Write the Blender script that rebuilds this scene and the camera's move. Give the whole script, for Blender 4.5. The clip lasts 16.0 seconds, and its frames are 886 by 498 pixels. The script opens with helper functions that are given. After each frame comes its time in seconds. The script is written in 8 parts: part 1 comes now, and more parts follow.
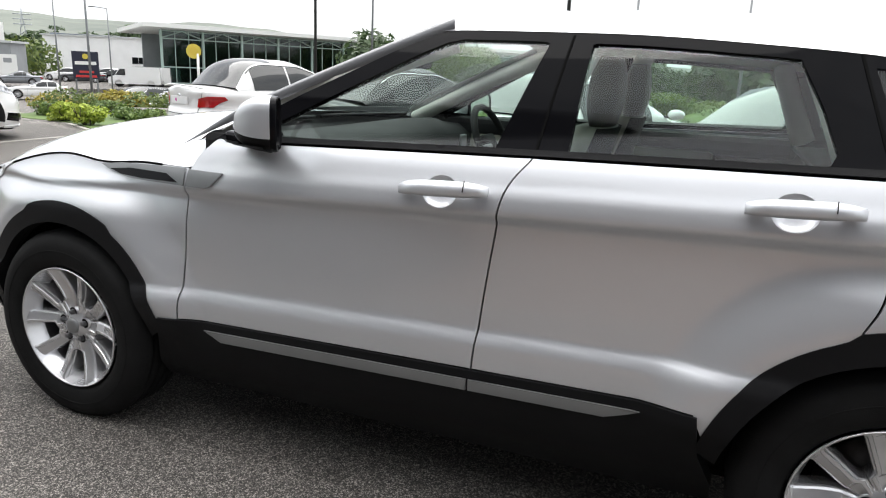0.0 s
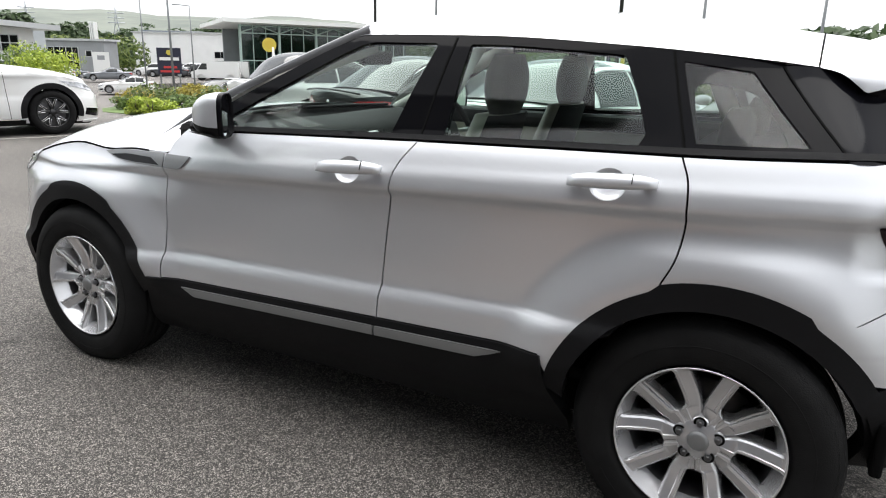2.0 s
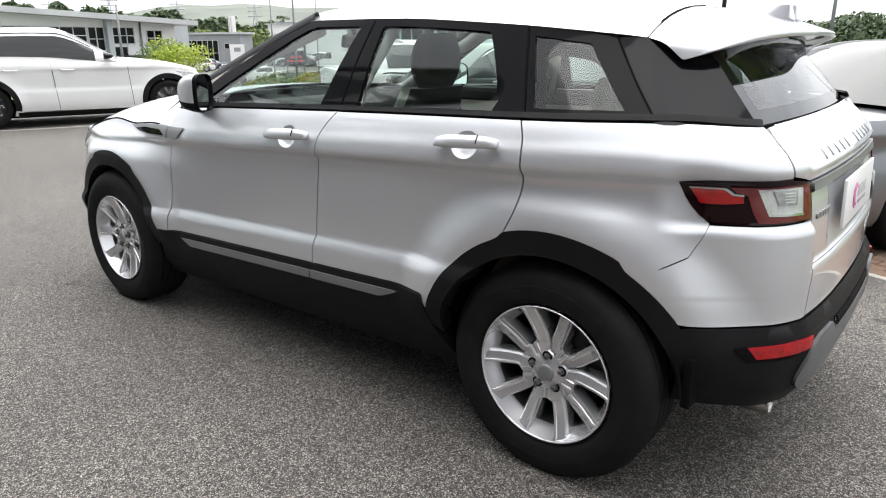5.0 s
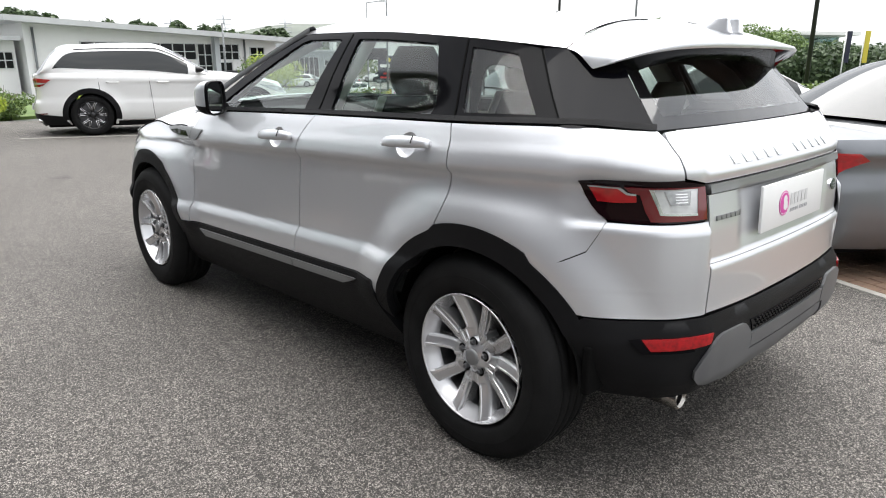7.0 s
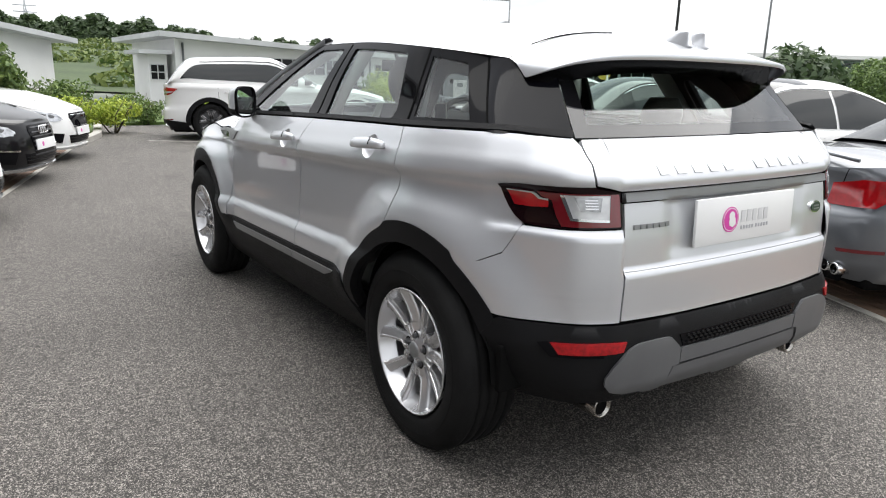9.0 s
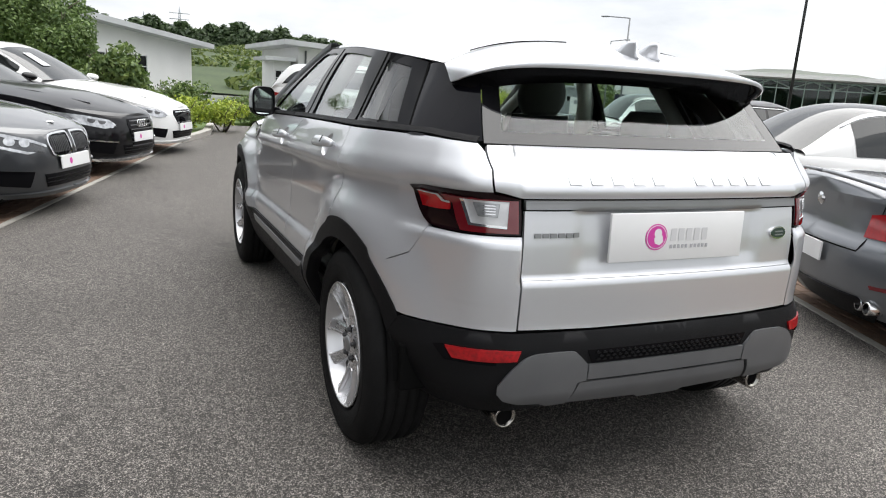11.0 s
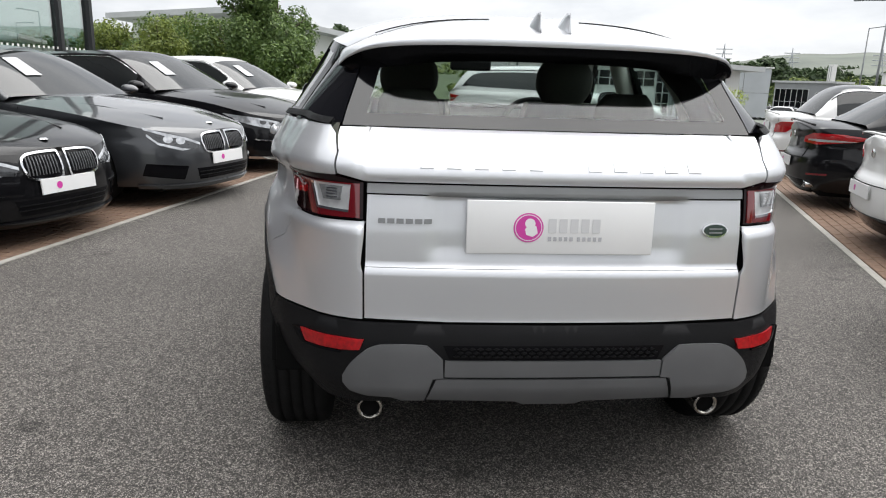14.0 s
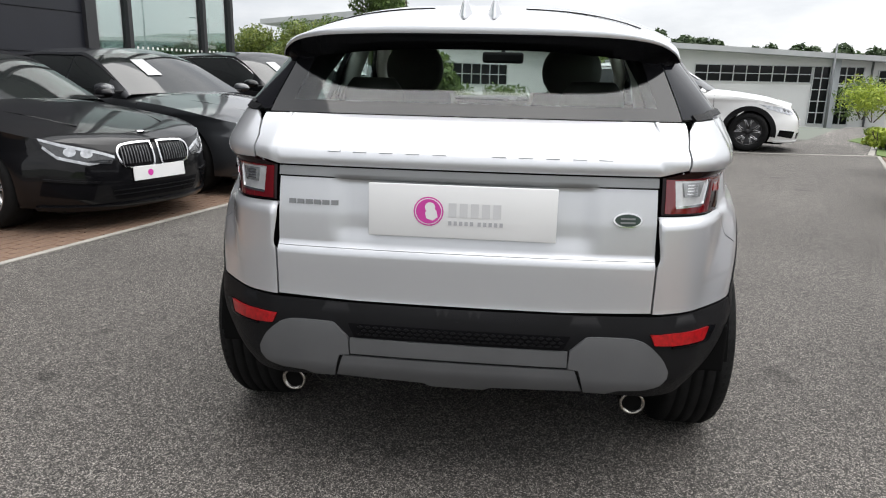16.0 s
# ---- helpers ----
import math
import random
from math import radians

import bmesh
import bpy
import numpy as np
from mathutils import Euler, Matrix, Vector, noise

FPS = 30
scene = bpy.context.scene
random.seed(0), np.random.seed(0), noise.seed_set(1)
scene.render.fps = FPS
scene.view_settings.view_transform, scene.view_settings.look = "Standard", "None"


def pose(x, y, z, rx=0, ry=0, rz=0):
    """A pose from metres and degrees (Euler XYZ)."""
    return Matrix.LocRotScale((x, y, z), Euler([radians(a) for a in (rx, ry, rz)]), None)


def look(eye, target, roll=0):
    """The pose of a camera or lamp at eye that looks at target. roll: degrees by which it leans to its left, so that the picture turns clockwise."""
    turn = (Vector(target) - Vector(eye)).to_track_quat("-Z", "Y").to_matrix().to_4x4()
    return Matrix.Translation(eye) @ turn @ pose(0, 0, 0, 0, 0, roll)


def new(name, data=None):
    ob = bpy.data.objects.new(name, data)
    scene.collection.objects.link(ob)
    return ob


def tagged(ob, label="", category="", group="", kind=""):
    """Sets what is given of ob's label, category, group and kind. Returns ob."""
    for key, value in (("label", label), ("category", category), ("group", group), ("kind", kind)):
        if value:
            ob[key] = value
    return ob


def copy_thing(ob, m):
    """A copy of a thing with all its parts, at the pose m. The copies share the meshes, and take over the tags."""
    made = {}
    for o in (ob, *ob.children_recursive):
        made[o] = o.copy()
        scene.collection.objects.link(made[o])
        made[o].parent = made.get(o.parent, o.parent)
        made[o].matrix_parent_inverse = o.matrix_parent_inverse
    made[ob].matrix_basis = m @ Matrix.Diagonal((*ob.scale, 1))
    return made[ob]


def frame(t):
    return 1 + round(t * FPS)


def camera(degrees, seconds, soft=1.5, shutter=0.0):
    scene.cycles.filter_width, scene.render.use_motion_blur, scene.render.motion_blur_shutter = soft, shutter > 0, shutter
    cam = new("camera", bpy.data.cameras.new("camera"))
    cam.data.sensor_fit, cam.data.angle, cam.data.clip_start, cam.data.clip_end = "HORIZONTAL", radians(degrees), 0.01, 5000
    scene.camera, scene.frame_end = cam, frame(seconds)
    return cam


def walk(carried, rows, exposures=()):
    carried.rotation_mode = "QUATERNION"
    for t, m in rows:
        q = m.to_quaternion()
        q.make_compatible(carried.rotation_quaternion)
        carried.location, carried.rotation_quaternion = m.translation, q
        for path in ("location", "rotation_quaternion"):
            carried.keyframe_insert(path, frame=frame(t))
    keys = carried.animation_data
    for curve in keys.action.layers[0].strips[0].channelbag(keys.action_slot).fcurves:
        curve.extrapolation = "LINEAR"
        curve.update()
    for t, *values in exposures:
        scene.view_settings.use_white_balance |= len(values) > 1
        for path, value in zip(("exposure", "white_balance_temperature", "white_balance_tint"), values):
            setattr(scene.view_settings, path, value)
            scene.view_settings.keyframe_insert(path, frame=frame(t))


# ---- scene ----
cam = camera(66.1, 16.0, soft=1.1)
PATH = [
    (0, (0.836, -2.597, 1.341), (0.12, -0.798, 0.84), 2.6),
    (0.5, (0.997, -2.653, 1.359), (0.209, -0.882, 0.866), 2.0),
    (1, (1.188, -2.723, 1.358), (0.312, -0.992, 0.872), 1.6),
    (1.5, (1.351, -2.718, 1.371), (0.449, -1.009, 0.856), 1.2),
    (2, (1.487, -2.722, 1.39), (0.582, -1.022, 0.85), 1.3),
    (2.5, (1.615, -2.73, 1.389), (0.687, -1.045, 0.843), 1.4),
    (3, (1.774, -2.766, 1.405), (0.787, -1.122, 0.84), 1.0),
    (3.5, (1.909, -2.789, 1.395), (0.868, -1.181, 0.822), 0.8),
    (4, (2.035, -2.754, 1.395), (0.974, -1.163, 0.808), 0.6),
    (6.3, (2.649, -2.506, 1.356), (1.302, -1.136, 0.801), -0.3),
    (6.5, (2.698, -2.513, 1.367), (1.347, -1.145, 0.813), -0.0),
    (7, (2.828, -2.443, 1.352), (1.438, -1.108, 0.817), 0.1),
    (7.5, (2.985, -2.372, 1.359), (1.524, -1.111, 0.834), -0.0),
    (8, (3.096, -2.305, 1.335), (1.596, -1.084, 0.822), 0.4),
    (8.2, (3.1298, -2.2609, 1.3361), (1.622, -1.052, 0.8222), 0.5),
    (10.3, (3.5851, -1.7205, 1.2768), (1.8257, -0.885, 0.8198), 3.01),
    (10.5, (3.6107, -1.6644, 1.2845), (1.8517, -0.834, 0.819), 3.01),
    (11, (3.6413, -1.5453, 1.3067), (1.8692, -0.7418, 0.8473), 3.62),
    (11.5, (3.6993, -1.3844, 1.2989), (1.8871, -0.6688, 0.8455), 3.52),
    (12, (3.7885, -1.2034, 1.2985), (1.9243, -0.653, 0.8271), 2.6),
    (12.5, (3.7869, -1.0496, 1.2799), (1.9098, -0.5581, 0.7949), 2.49),
    (13, (3.7699, -0.8658, 1.2922), (1.8767, -0.451, 0.8001), 2.49),
    (13.5, (3.8092, -0.673, 1.2919), (1.8905, -0.372, 0.8151), 2.07),
    (14, (3.8567, -0.4885, 1.2879), (1.9238, -0.3051, 0.8086), 1.85),
    (14.5, (3.8558, -0.3179, 1.2701), (1.9171, -0.1986, 0.7923), 1.92),
    (15, (3.8473, -0.1624, 1.274), (1.9058, -0.1341, 0.7938), 2.06),
    (15.5, (3.873, 0.017, 1.2684), (1.9337, -0.0844, 0.79), 1.51),
    (16, (3.906, 0.1853, 1.2688), (1.9799, -0.0315, 0.7774), 1.26),
]
walk(cam, [(t, look(eye, target, roll)) for t, eye, target, roll in PATH],
     exposures=[(0, 0.78), (2, 0.80), (3.5, 0.92), (7, 0.88), (8, 0.78), (11, 0.50), (16, 0.38)])

# ---- light ----
SUN_DIR = (-0.15, 0.30, 0.94)
world = bpy.data.worlds.new("overcast_sky")
scene.world = world
world.use_nodes = True
wn, wl = world.node_tree.nodes, world.node_tree.links
wn.clear()
w_out = wn.new("ShaderNodeOutputWorld")
w_bg = wn.new("ShaderNodeBackground")
w_sky = wn.new("ShaderNodeTexSky")
w_sky.sky_type, w_sky.sun_disc = "NISHITA", False
w_sky.sun_elevation, w_sky.sun_rotation = radians(70), math.atan2(SUN_DIR[0], SUN_DIR[1])
w_tc = wn.new("ShaderNodeTexCoord")
w_map = wn.new("ShaderNodeMapping")
w_map.inputs["Scale"].default_value = (1.6, 1.6, 5.0)
w_noise = wn.new("ShaderNodeTexNoise")
w_noise.inputs["Scale"].default_value, w_noise.inputs["Detail"].default_value = 2.2, 7.0
w_noise.inputs["Roughness"].default_value = 0.55
w_ramp = wn.new("ShaderNodeValToRGB")
w_ramp.color_ramp.elements[0].position, w_ramp.color_ramp.elements[0].color = 0.32, (0.74, 0.77, 0.82, 1)
w_ramp.color_ramp.elements[1].position, w_ramp.color_ramp.elements[1].color = 0.62, (1.10, 1.11, 1.13, 1)
w_mul = wn.new("ShaderNodeMix")
w_mul.data_type, w_mul.blend_type = "RGBA", "MIX"
w_mul.inputs[0].default_value = 0.93
w_gain = wn.new("ShaderNodeMix")
w_gain.data_type, w_gain.blend_type = "RGBA", "MULTIPLY"
w_gain.inputs[0].default_value = 1.0
w_gain.inputs[7].default_value = (0.1, 0.1, 0.1, 1)
wl.new(w_tc.outputs["Generated"], w_map.inputs["Vector"])
wl.new(w_map.outputs["Vector"], w_noise.inputs["Vector"])
wl.new(w_noise.outputs["Fac"], w_ramp.inputs["Fac"])
wl.new(w_sky.outputs["Color"], w_gain.inputs[6])
wl.new(w_gain.outputs[2], w_mul.inputs[6])
# an overcast sky is brighter overhead than at the horizon
w_sep = wn.new("ShaderNodeSeparateXYZ")
w_rise = wn.new("ShaderNodeMapRange")
w_rise.inputs["To Min"].default_value, w_rise.inputs["To Max"].default_value = 0.70, 1.14
w_cie = wn.new("ShaderNodeMix")
w_cie.data_type, w_cie.blend_type = "RGBA", "MULTIPLY"
w_cie.inputs[0].default_value = 1.0
wl.new(w_tc.outputs["Generated"], w_sep.inputs["Vector"])
wl.new(w_sep.outputs["Z"], w_rise.inputs["Value"])
wl.new(w_ramp.outputs["Color"], w_cie.inputs[6])
wl.new(w_rise.outputs["Result"], w_cie.inputs[7])
wl.new(w_cie.outputs[2], w_mul.inputs[7])
wl.new(w_mul.outputs[2], w_bg.inputs["Color"])
w_bg.inputs["Strength"].default_value = 1.05
wl.new(w_bg.outputs["Background"], w_out.inputs["Surface"])
sun = new("sun", bpy.data.lights.new("sun", "SUN"))
sun.data.energy, sun.data.angle, sun.data.color = 2.9, radians(85), (1.0, 0.98, 0.95)
sun.matrix_world = look((0, 0, 20), (-SUN_DIR[0] * 10, -SUN_DIR[1] * 10, 20 - SUN_DIR[2] * 10))


# ---- materials ----
MATS = {}


def material(name, color=(0.5, 0.5, 0.5), rough=0.5, metal=0.0, coat=0.0, coat_rough=0.03, vary=0.0, scale=8.0,
             fine=0.0, fine_scale=200.0, bump=0.0, bump_scale=200.0, spec=0.5, emit=0.0, second=None, rough_vary=0.0, trans=0.0):
    """A Principled material with colour variation at two scales, and relief."""
    if name in MATS:
        return MATS[name]
    m = bpy.data.materials.new(name)
    m.use_nodes = True
    n, l = m.node_tree.nodes, m.node_tree.links
    p = n["Principled BSDF"]
    p.inputs["Base Color"].default_value = (*color, 1)
    p.inputs["Roughness"].default_value = rough
    p.inputs["Metallic"].default_value = metal
    p.inputs["Coat Weight"].default_value = coat
    p.inputs["Coat Roughness"].default_value = coat_rough
    p.inputs["Specular IOR Level"].default_value = spec
    if trans:
        p.inputs["Transmission Weight"].default_value = trans
    if emit:
        p.inputs["Emission Color"].default_value = (*color, 1)
        p.inputs["Emission Strength"].default_value = emit
    tc = n.new("ShaderNodeTexCoord")
    if vary or fine:
        last = None
        dark = second if second else tuple(c * (1 - max(vary, fine)) for c in color)
        mix = n.new("ShaderNodeMix")
        mix.data_type = "RGBA"
        mix.inputs[6].default_value, mix.inputs[7].default_value = (*dark, 1), (*color, 1)
        a = n.new("ShaderNodeTexNoise")
        a.inputs["Scale"].default_value, a.inputs["Detail"].default_value = scale, 5
        b = n.new("ShaderNodeTexNoise")
        b.inputs["Scale"].default_value, b.inputs["Detail"].default_value = fine_scale, 2
        l.new(tc.outputs["Object"], a.inputs["Vector"])
        l.new(tc.outputs["Object"], b.inputs["Vector"])
        total = max(vary + fine, 1e-6)
        s1 = n.new("ShaderNodeMath")
        s1.operation = "MULTIPLY"
        s1.inputs[1].default_value = vary / total
        s2 = n.new("ShaderNodeMath")
        s2.operation = "MULTIPLY_ADD"
        s2.inputs[1].default_value = fine / total
        l.new(a.outputs["Fac"], s1.inputs[0])
        l.new(b.outputs["Fac"], s2.inputs[0])
        l.new(s1.outputs[0], s2.inputs[2])
        r = n.new("ShaderNodeMapRange")
        r.inputs["From Min"].default_value, r.inputs["From Max"].default_value = 0.32, 0.68
        l.new(s2.outputs[0], r.inputs["Value"])
        l.new(r.outputs["Result"], mix.inputs[0])
        l.new(mix.outputs[2], p.inputs["Base Color"])
        if rough_vary:
            rr = n.new("ShaderNodeMapRange")
            rr.inputs["To Min"].default_value, rr.inputs["To Max"].default_value = max(rough - rough_vary, 0.02), min(rough + rough_vary, 1)
            l.new(a.outputs["Fac"], rr.inputs["Value"])
            l.new(rr.outputs["Result"], p.inputs["Roughness"])
    if bump:
        c = n.new("ShaderNodeTexNoise")
        c.inputs["Scale"].default_value, c.inputs["Detail"].default_value = bump_scale, 3
        l.new(tc.outputs["Object"], c.inputs["Vector"])
        bp = n.new("ShaderNodeBump")
        bp.inputs["Strength"].default_value, bp.inputs["Distance"].default_value = bump, 0.004
        l.new(c.outputs["Fac"], bp.inputs["Height"])
        l.new(bp.outputs["Normal"], p.inputs["Normal"])
    MATS[name] = m
    return m


def glass(name, tint, gloss=1.0, base=0.04):
    """Thin window glass: a tinted clear layer under a Fresnel gloss."""
    if name in MATS:
        return MATS[name]
    m = bpy.data.materials.new(name)
    m.use_nodes = True
    n, l = m.node_tree.nodes, m.node_tree.links
    n.clear()
    out = n.new("ShaderNodeOutputMaterial")
    tr = n.new("ShaderNodeBsdfTransparent")
    tr.inputs["Color"].default_value = (*tint, 1)
    gl = n.new("ShaderNodeBsdfGlossy")
    gl.inputs["Roughness"].default_value = 0.02
    gl.inputs["Color"].default_value = (gloss, gloss, gloss, 1)
    lw = n.new("ShaderNodeLayerWeight")
    pw5 = n.new("ShaderNodeMath")
    pw5.operation = "POWER"
    pw5.inputs[1].default_value = 4.0
    l.new(lw.outputs["Facing"], pw5.inputs[0])
    lw.inputs["Blend"].default_value = 0.5
    fr = n.new("ShaderNodeMapRange")
    fr.inputs["To Min"].default_value, fr.inputs["To Max"].default_value = base, 0.95
    l.new(pw5.outputs[0], fr.inputs["Value"])
    mix = n.new("ShaderNodeMixShader")
    l.new(fr.outputs[0], mix.inputs[0])
    l.new(tr.outputs[0], mix.inputs[1])
    l.new(gl.outputs[0], mix.inputs[2])
    l.new(mix.outputs[0], out.inputs["Surface"])
    MATS[name] = m
    return m


M_SILVER = material("silver_paint", (0.64, 0.65, 0.675), 0.38, 0.60, 1.0, 0.03, fine=0.10, fine_scale=1500, vary=0.03, scale=2)
M_GLOSSBLACK = material("gloss_black", (0.005, 0.005, 0.006), 0.04, 0, 0.0, spec=0.07)
M_CLAD = material("black_cladding", (0.009, 0.009, 0.010), 0.5, 0, spec=0.13, bump=0.25, bump_scale=900, vary=0.25, scale=5)
M_TRIMSILVER = material("satin_silver_trim", (0.25, 0.255, 0.26), 0.38, 0.55, vary=0.12, scale=6)
M_SKID = material("grey_skid", (0.135, 0.137, 0.142), 0.5, 0.3, vary=0.15, scale=5)
M_RUBBER = material("tyre_rubber", (0.011, 0.011, 0.0112), 0.74, spec=0.15, bump=0.3, bump_scale=260, vary=0.35, scale=14)
M_ALLOY = material("alloy", (0.66, 0.66, 0.67), 0.26, 0.70, 0.8, 0.04, vary=0.06, scale=12)
M_ALLOYDARK = material("alloy_barrel", (0.12, 0.12, 0.125), 0.45, 0.7, vary=0.3, scale=20)
M_STEEL = material("shaded_brake_steel", (0.12, 0.115, 0.11), 0.4, 0.9, vary=0.3, scale=30)
M_CHROME = material("chrome", (0.75, 0.75, 0.76), 0.12, 1.0)
M_DARK = material("underbody_black", (0.006, 0.006, 0.006), 0.9, spec=0.04)
M_RED = material("red_lens", (0.42, 0.006, 0.01), 0.1, 0, 1.0, 0.03, vary=0.25, scale=40)
M_DARKRED = material("dark_red_lens", (0.13, 0.004, 0.008), 0.1, 0, 1.0, 0.03)
M_CLEAR = material("clear_lens", (0.62, 0.63, 0.64), 0.16, 0.35, 1.0, 0.03, vary=0.25, scale=25)
M_REFLECT = material("reflector_red", (0.42, 0.004, 0.008), 0.3, 0, 0.08, 0.03, fine=0.45, fine_scale=90)
M_PLATE = material("white_plate", (0.78, 0.78, 0.78), 0.35, vary=0.04, scale=4)
M_MAGENTA = material("magenta_print", (0.60, 0.05, 0.34), 0.4)
M_GREYPRINT = material("grey_print", (0.42, 0.42, 0.44), 0.5)
M_BADGE = material("badge_green", (0.01, 0.03, 0.02), 0.3, 0, 0.5)
M_CREAM = material("cream_leather", (0.30, 0.285, 0.245), 0.55, vary=0.12, scale=7, bump=0.1, bump_scale=300)
M_DARKCLOTH = material("dark_interior", (0.02, 0.02, 0.021), 0.8, spec=0.15, vary=0.2, scale=10)
M_HEADLINE = material("headlining", (0.5, 0.49, 0.46), 0.9)
G_SIDE = glass("green_tint_glass", (0.82, 0.94, 0.89), base=0.045)
G_DARK = glass("privacy_glass", (0.50, 0.55, 0.54), base=0.035)
G_CLEAR = glass("clear_glass", (0.92, 0.96, 0.94))


# ---- mesh helpers ----
def part(name, bm, mat, parent, label="", smooth=True):
    """Links a bmesh as one mesh object under a thing or a part."""
    me = bpy.data.meshes.new(name)
    bm.to_mesh(me)
    bm.free()
    if smooth:
        me.polygons.foreach_set("use_smooth", [True] * len(me.polygons))
    me.materials.append(mat)
    ob = new(name, me)
    ob.parent = parent
    return tagged(ob, label)


def mesh_part(name, verts, faces, mat, parent, label="", normals=None, smooth=True):
    me = bpy.data.meshes.new(name)
    me.from_pydata([tuple(v) for v in verts], [], [tuple(f) for f in faces])
    if smooth:
        me.polygons.foreach_set("use_smooth", [True] * len(me.polygons))
    if normals is not None:
        me.normals_split_custom_set_from_vertices([tuple(v) for v in normals])
    me.materials.append(mat)
    ob = new(name, me)
    ob.parent = parent
    return tagged(ob, label)


def empty(name, m=None, label="", category="", group=""):
    ob = new(name)
    if m is not None:
        ob.matrix_world = m
    return tagged(ob, label, category, group)


def ease(a, b, x):
    t = np.clip((np.asarray(x, float) - a) / (b - a), 0, 1)
    return t * t * (3 - 2 * t)


def catmull(pts, n=12, closed=False):
    """A smooth curve through points; n steps a span."""
    p = [np.array(q, float) for q in pts]
    if closed:
        p = [p[-1]] + p + [p[0], p[1]]
    else:
        p = [2 * p[0] - p[1]] + p + [2 * p[-1] - p[-2]]
    out = []
    for i in range(1, len(p) - 2):
        for k in range(n):
            t = k / n
            out.append(0.5 * (2 * p[i] + (p[i + 1] - p[i - 1]) * t + (2 * p[i - 1] - 5 * p[i] + 4 * p[i + 1] - p[i + 2]) * t * t
                              + (3 * p[i] - p[i - 1] - 3 * p[i + 1] + p[i + 2]) * t ** 3))
    if not closed:
        out.append(p[-2])
    return [tuple(q) for q in out]


def pchip(xs, ys):
    """A smooth monotone interpolation through a short table."""
    xs, ys = np.array(xs, float), np.array(ys, float)
    h, d = np.diff(xs), np.diff(ys) / np.diff(xs)
    m = np.zeros(len(xs))
    for i in range(1, len(xs) - 1):
        if d[i - 1] * d[i] > 0:
            w1, w2 = 2 * h[i] + h[i - 1], h[i] + 2 * h[i - 1]
            m[i] = (w1 + w2) / (w1 / d[i - 1] + w2 / d[i])
    m[0], m[-1] = d[0], d[-1]

    def f(x):
        x = np.asarray(x, float)
        i = np.clip(np.searchsorted(xs, x) - 1, 0, len(xs) - 2)
        t = (x - xs[i]) / h[i]
        inner = np.clip(t, 0, 1)
        a, b = ys[i], ys[i + 1]
        val = (a * (1 + 2 * inner) * (1 - inner) ** 2 + b * inner ** 2 * (3 - 2 * inner)
               + h[i] * m[i] * inner * (1 - inner) ** 2 + h[i] * m[i + 1] * inner ** 2 * (inner - 1))
        return val + np.where(t > 1, (t - 1) * h[i] * m[-1], 0) + np.where(t < 0, t * h[i] * m[0], 0)
    return f


def inside(points, poly):
    x, y = points[:, 0], points[:, 1]
    hit = np.zeros(len(points), bool)
    a = np.array(poly)
    b = np.roll(a, -1, 0)
    for (x1, y1), (x2, y2) in zip(a, b):
        if y1 == y2:
            continue
        c = ((y1 > y) != (y2 > y)) & (x < (x2 - x1) * (y - y1) / (y2 - y1) + x1)
        hit ^= c
    return hit


def resample(poly, step):
    out = []
    n = len(poly)
    for i in range(n):
        a, b = np.array(poly[i]), np.array(poly[(i + 1) % n])
        d = np.linalg.norm(b - a)
        if d < 1e-6:
            continue
        k = max(1, int(math.ceil(d / step)))
        out += [tuple(a + (b - a) * j / k) for j in range(k)]
    return out


def fill(poly, holes=(), step=0.03):
    """Triangles that fill a flat outline with holes: points, triangles, boundary loops."""
    from mathutils.geometry import delaunay_2d_cdt
    loops = [resample(p, step) for p in (poly, *holes)]
    pts, edges = [], []
    for lp in loops:
        k = len(pts)
        pts += lp
        edges += [(k + i, k + (i + 1) % len(lp)) for i in range(len(lp))]
    bound = np.array(pts)
    lo, hi = bound.min(0), bound.max(0)
    gx, gy = np.meshgrid(np.arange(lo[0] + step / 2, hi[0], step), np.arange(lo[1] + step / 2, hi[1], step))
    g = np.c_[gx.ravel(), gy.ravel()]
    keep = inside(g, loops[0])
    for h in loops[1:]:
        keep &= ~inside(g, h)
    g = g[keep]
    if len(g):
        near = np.full(len(g), 9.0)
        for i in range(0, len(bound), 400):
            near = np.minimum(near, np.sqrt(((g[:, None] - bound[None, i:i + 400]) ** 2).sum(2)).min(1))
        g = g[near > step * 0.45]
    allp = [Vector(p) for p in pts] + [Vector(p) for p in g]
    v, _, f, *_ = delaunay_2d_cdt(allp, edges, [], 0, 1e-7)
    v = np.array([tuple(p) for p in v])
    f = np.array([t for t in f if len(t) == 3])
    c = v[f].mean(1)
    ok = inside(c, loops[0])
    for h in loops[1:]:
        ok &= ~inside(c, h)
    return v, f[ok], loops


